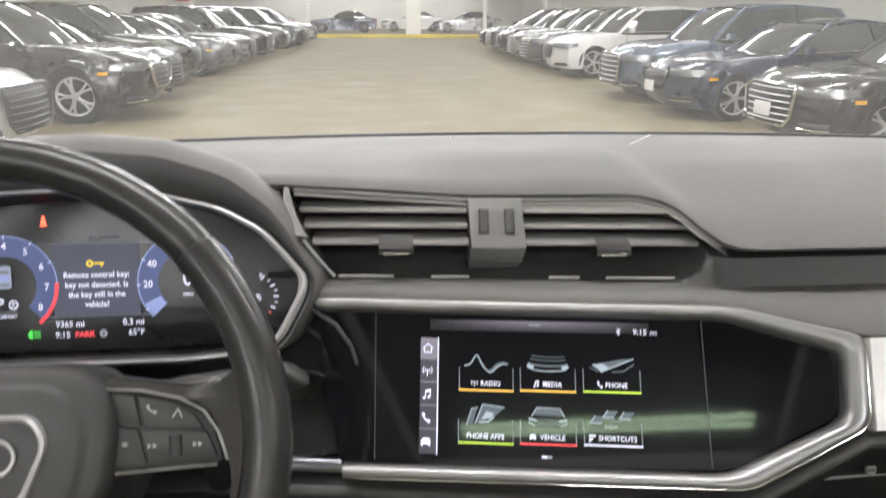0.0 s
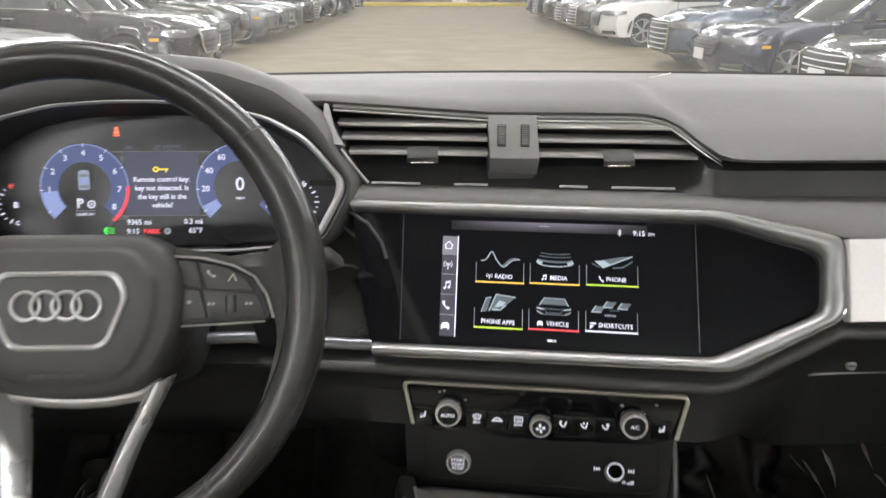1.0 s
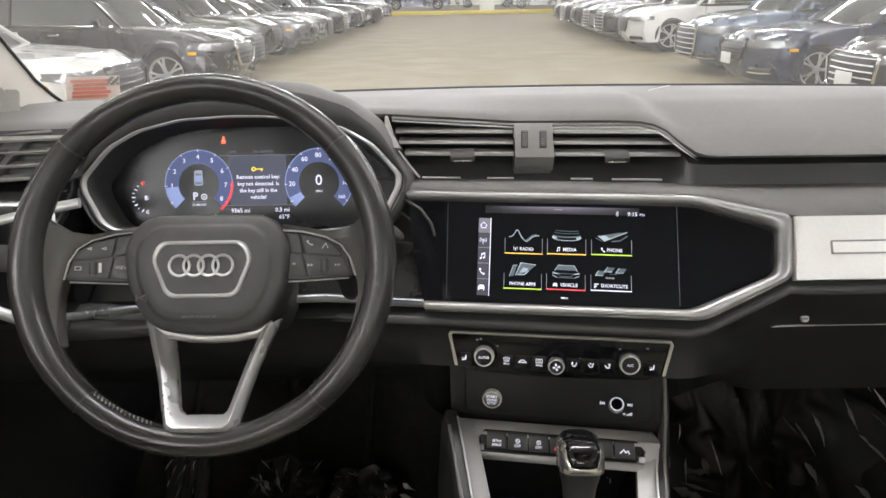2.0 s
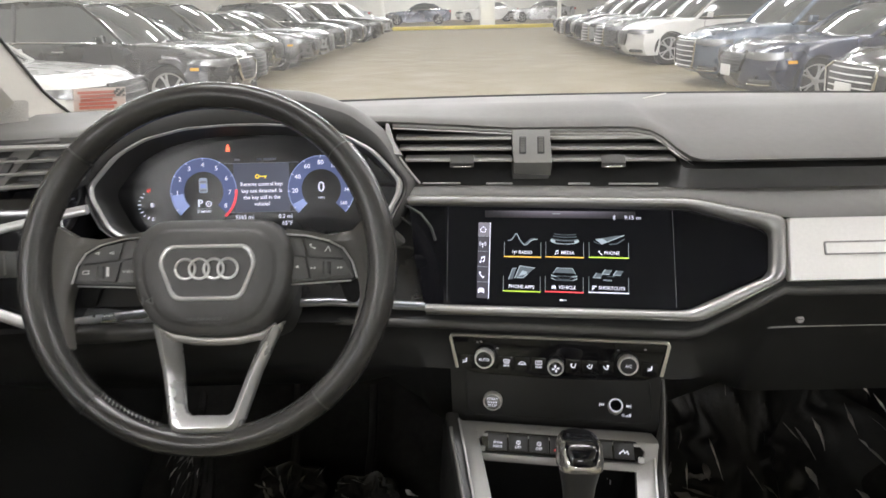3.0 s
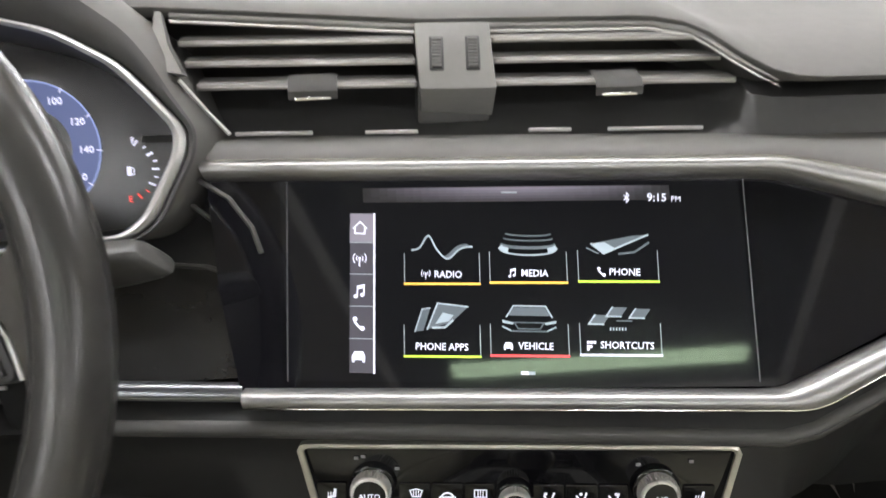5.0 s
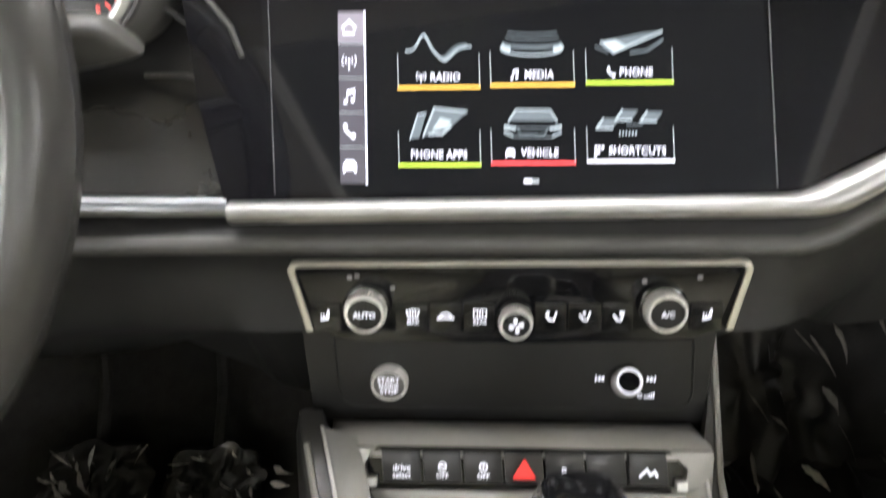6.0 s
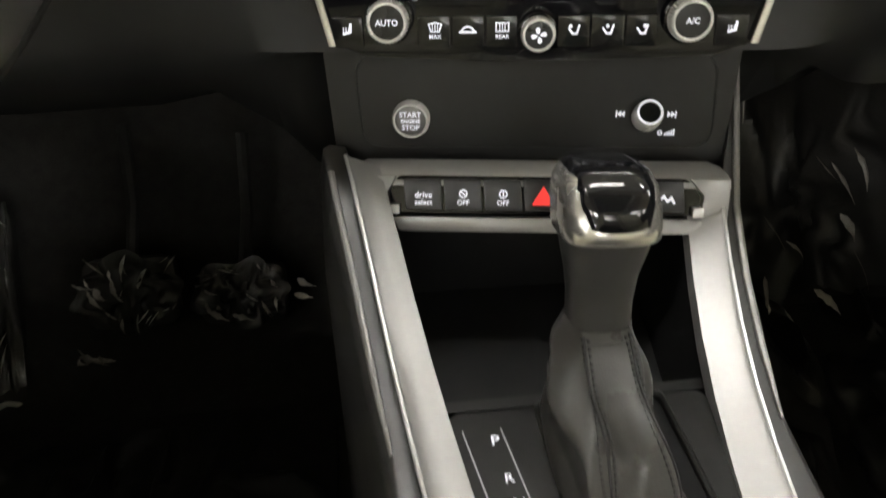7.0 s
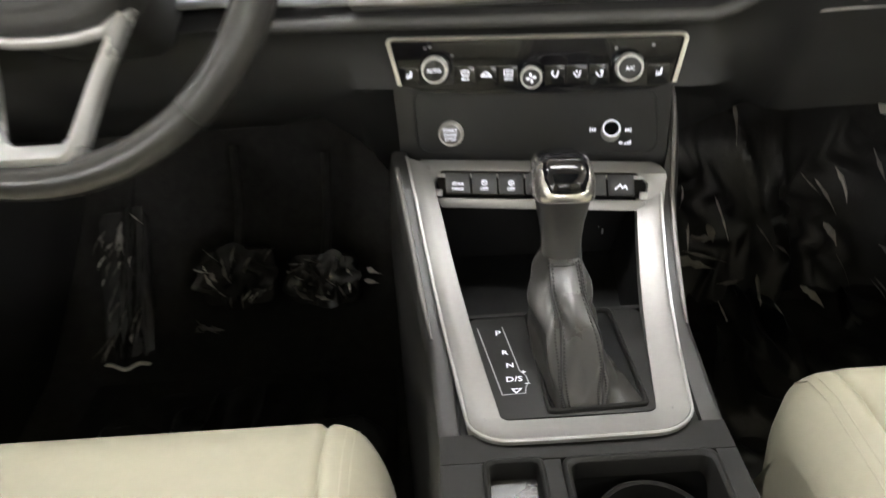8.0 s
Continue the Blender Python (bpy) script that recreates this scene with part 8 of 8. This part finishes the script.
    for x in (xf, xr):
        lathe(bm, [(0, -W * 0.46), (r * 1.10, -W * 0.46), (r * 1.10, W * 0.46), (0, W * 0.46)], 20)
    for v in bm.verts:
        v.co = Vector((v.co.x, v.co.z, v.co.y))
    half = len(bm.verts) // 2
    for k, v in enumerate(bm.verts):
        v.co.x += xf if k < half else xr
        v.co.z += r
    part("wheel_housing", bm, M_GRILLE, c)
    return c


def build_cars():
    black, white, navy, blue, grey, silver, green = ("paint_black", (0.012, 0.012, 0.013)), ("paint_white", (0.72, 0.72, 0.70), 0.0), ("paint_navy", (0.020, 0.026, 0.055)), ("paint_blue_grey", (0.10, 0.13, 0.18)), ("paint_grey", (0.10, 0.10, 0.10)), ("paint_silver", (0.45, 0.46, 0.47), 0.6), ("paint_olive", (0.045, 0.048, 0.035))
    R = "cars facing the lane"
    right = ((8.15, 4.45, black, False, "tall", True, True, "dark saloon with a large silver grille and a blank plate"),
             (10.95, 4.15, navy, False, "bars", True, True, "navy blue saloon with amber side markers"),
             (13.30, 4.20, blue, True, "tall", True, False, "blue-grey sport utility car with a bright grille and amber markers"),
             (18.20, 4.20, white, True, "bars", False, False, "white sport utility car with large wheels"),
             (20.90, 4.20, grey, True, "tall", False, False, "dark grey sport utility car"),
             (23.50, 4.30, silver, True, "tall", False, False, "silver sport utility car with a bright grille"),
             (26.20, 4.35, black, True, "bars", False, False, "black sport utility car"),
             (29.00, 4.45, navy, True, "tall", False, False, "navy sport utility car with a bright grille"),
             (32.00, 4.60, black, False, "bars", False, False, "black saloon towards the lane's far end"))
    for y, x, col, suv, gr, mk, pl, lb in right:
        parked_car("car", pose(x, y, 0, 0, 0, 2), lb, col, suv, gr, mk, pl, R, chrome=(gr == "tall"))
    left = ((8.15, -3.68, white, False, "tall", True, False, "white saloon with a dark mesh grille"),
            (11.30, -3.15, black, True, "bars", True, False, "black sport utility car with silver wheels"),
            (13.75, -3.55, black, False, "tall", True, False, "black saloon with bright trim"),
            (16.40, -3.75, green, True, "bars", False, False, "dark olive sport utility car"),
            (19.10, -3.35, grey, False, "bars", True, False, "grey saloon with its nose to the lane"),
            (21.90, -3.40, silver, False, "tall", False, False, "silver saloon with a bright grille"),
            (24.80, -3.30, black, True, "tall", False, False, "black sport utility car with a bright grille"),
            (28.40, -3.10, black, True, "bars", False, False, "black sport utility car with silver wheels"),
            (32.80, -2.75, black, True, "bars", False, False, "black sport utility car near the lane's end"),
            (36.50, -2.60, silver, True, "bars", False, False, "silver sport utility car near the kerb"))
    for y, x, col, suv, gr, mk, pl, lb in left:
        parked_car("car", pose(x, y, 0, 0, 0, 180 - 2), lb, col, suv, gr, mk, pl, R, chrome=(suv and col is black))
    for x, y, col, lb in ((-4.2, 53.0, navy, "dark saloon parked along the far side"), (-9.8, 53.4, silver, "silver saloon parked along the far side"), (0.8, 56.5, white, "white saloon in the far row"), (4.4, 53.2, silver, "silver-blue saloon parked along the far side"), (10.0, 53.0, grey, "grey saloon parked along the far side")):
        parked_car("car", pose(x, y, 0.16), lb, col, False, "bars", False, False, "cars behind the kerb")


build_shell()
build_dashboard()
build_centre_vents()
build_display()
build_cluster()
build_wheel()
build_climate()
build_console()
build_lever()
build_seats()
build_footwells()
for ob in list(scene.objects):
    if ob.parent is None and ob.type != "CAMERA":
        ob.matrix_basis = STANCE @ ob.matrix_basis
build_hall()
build_cars()
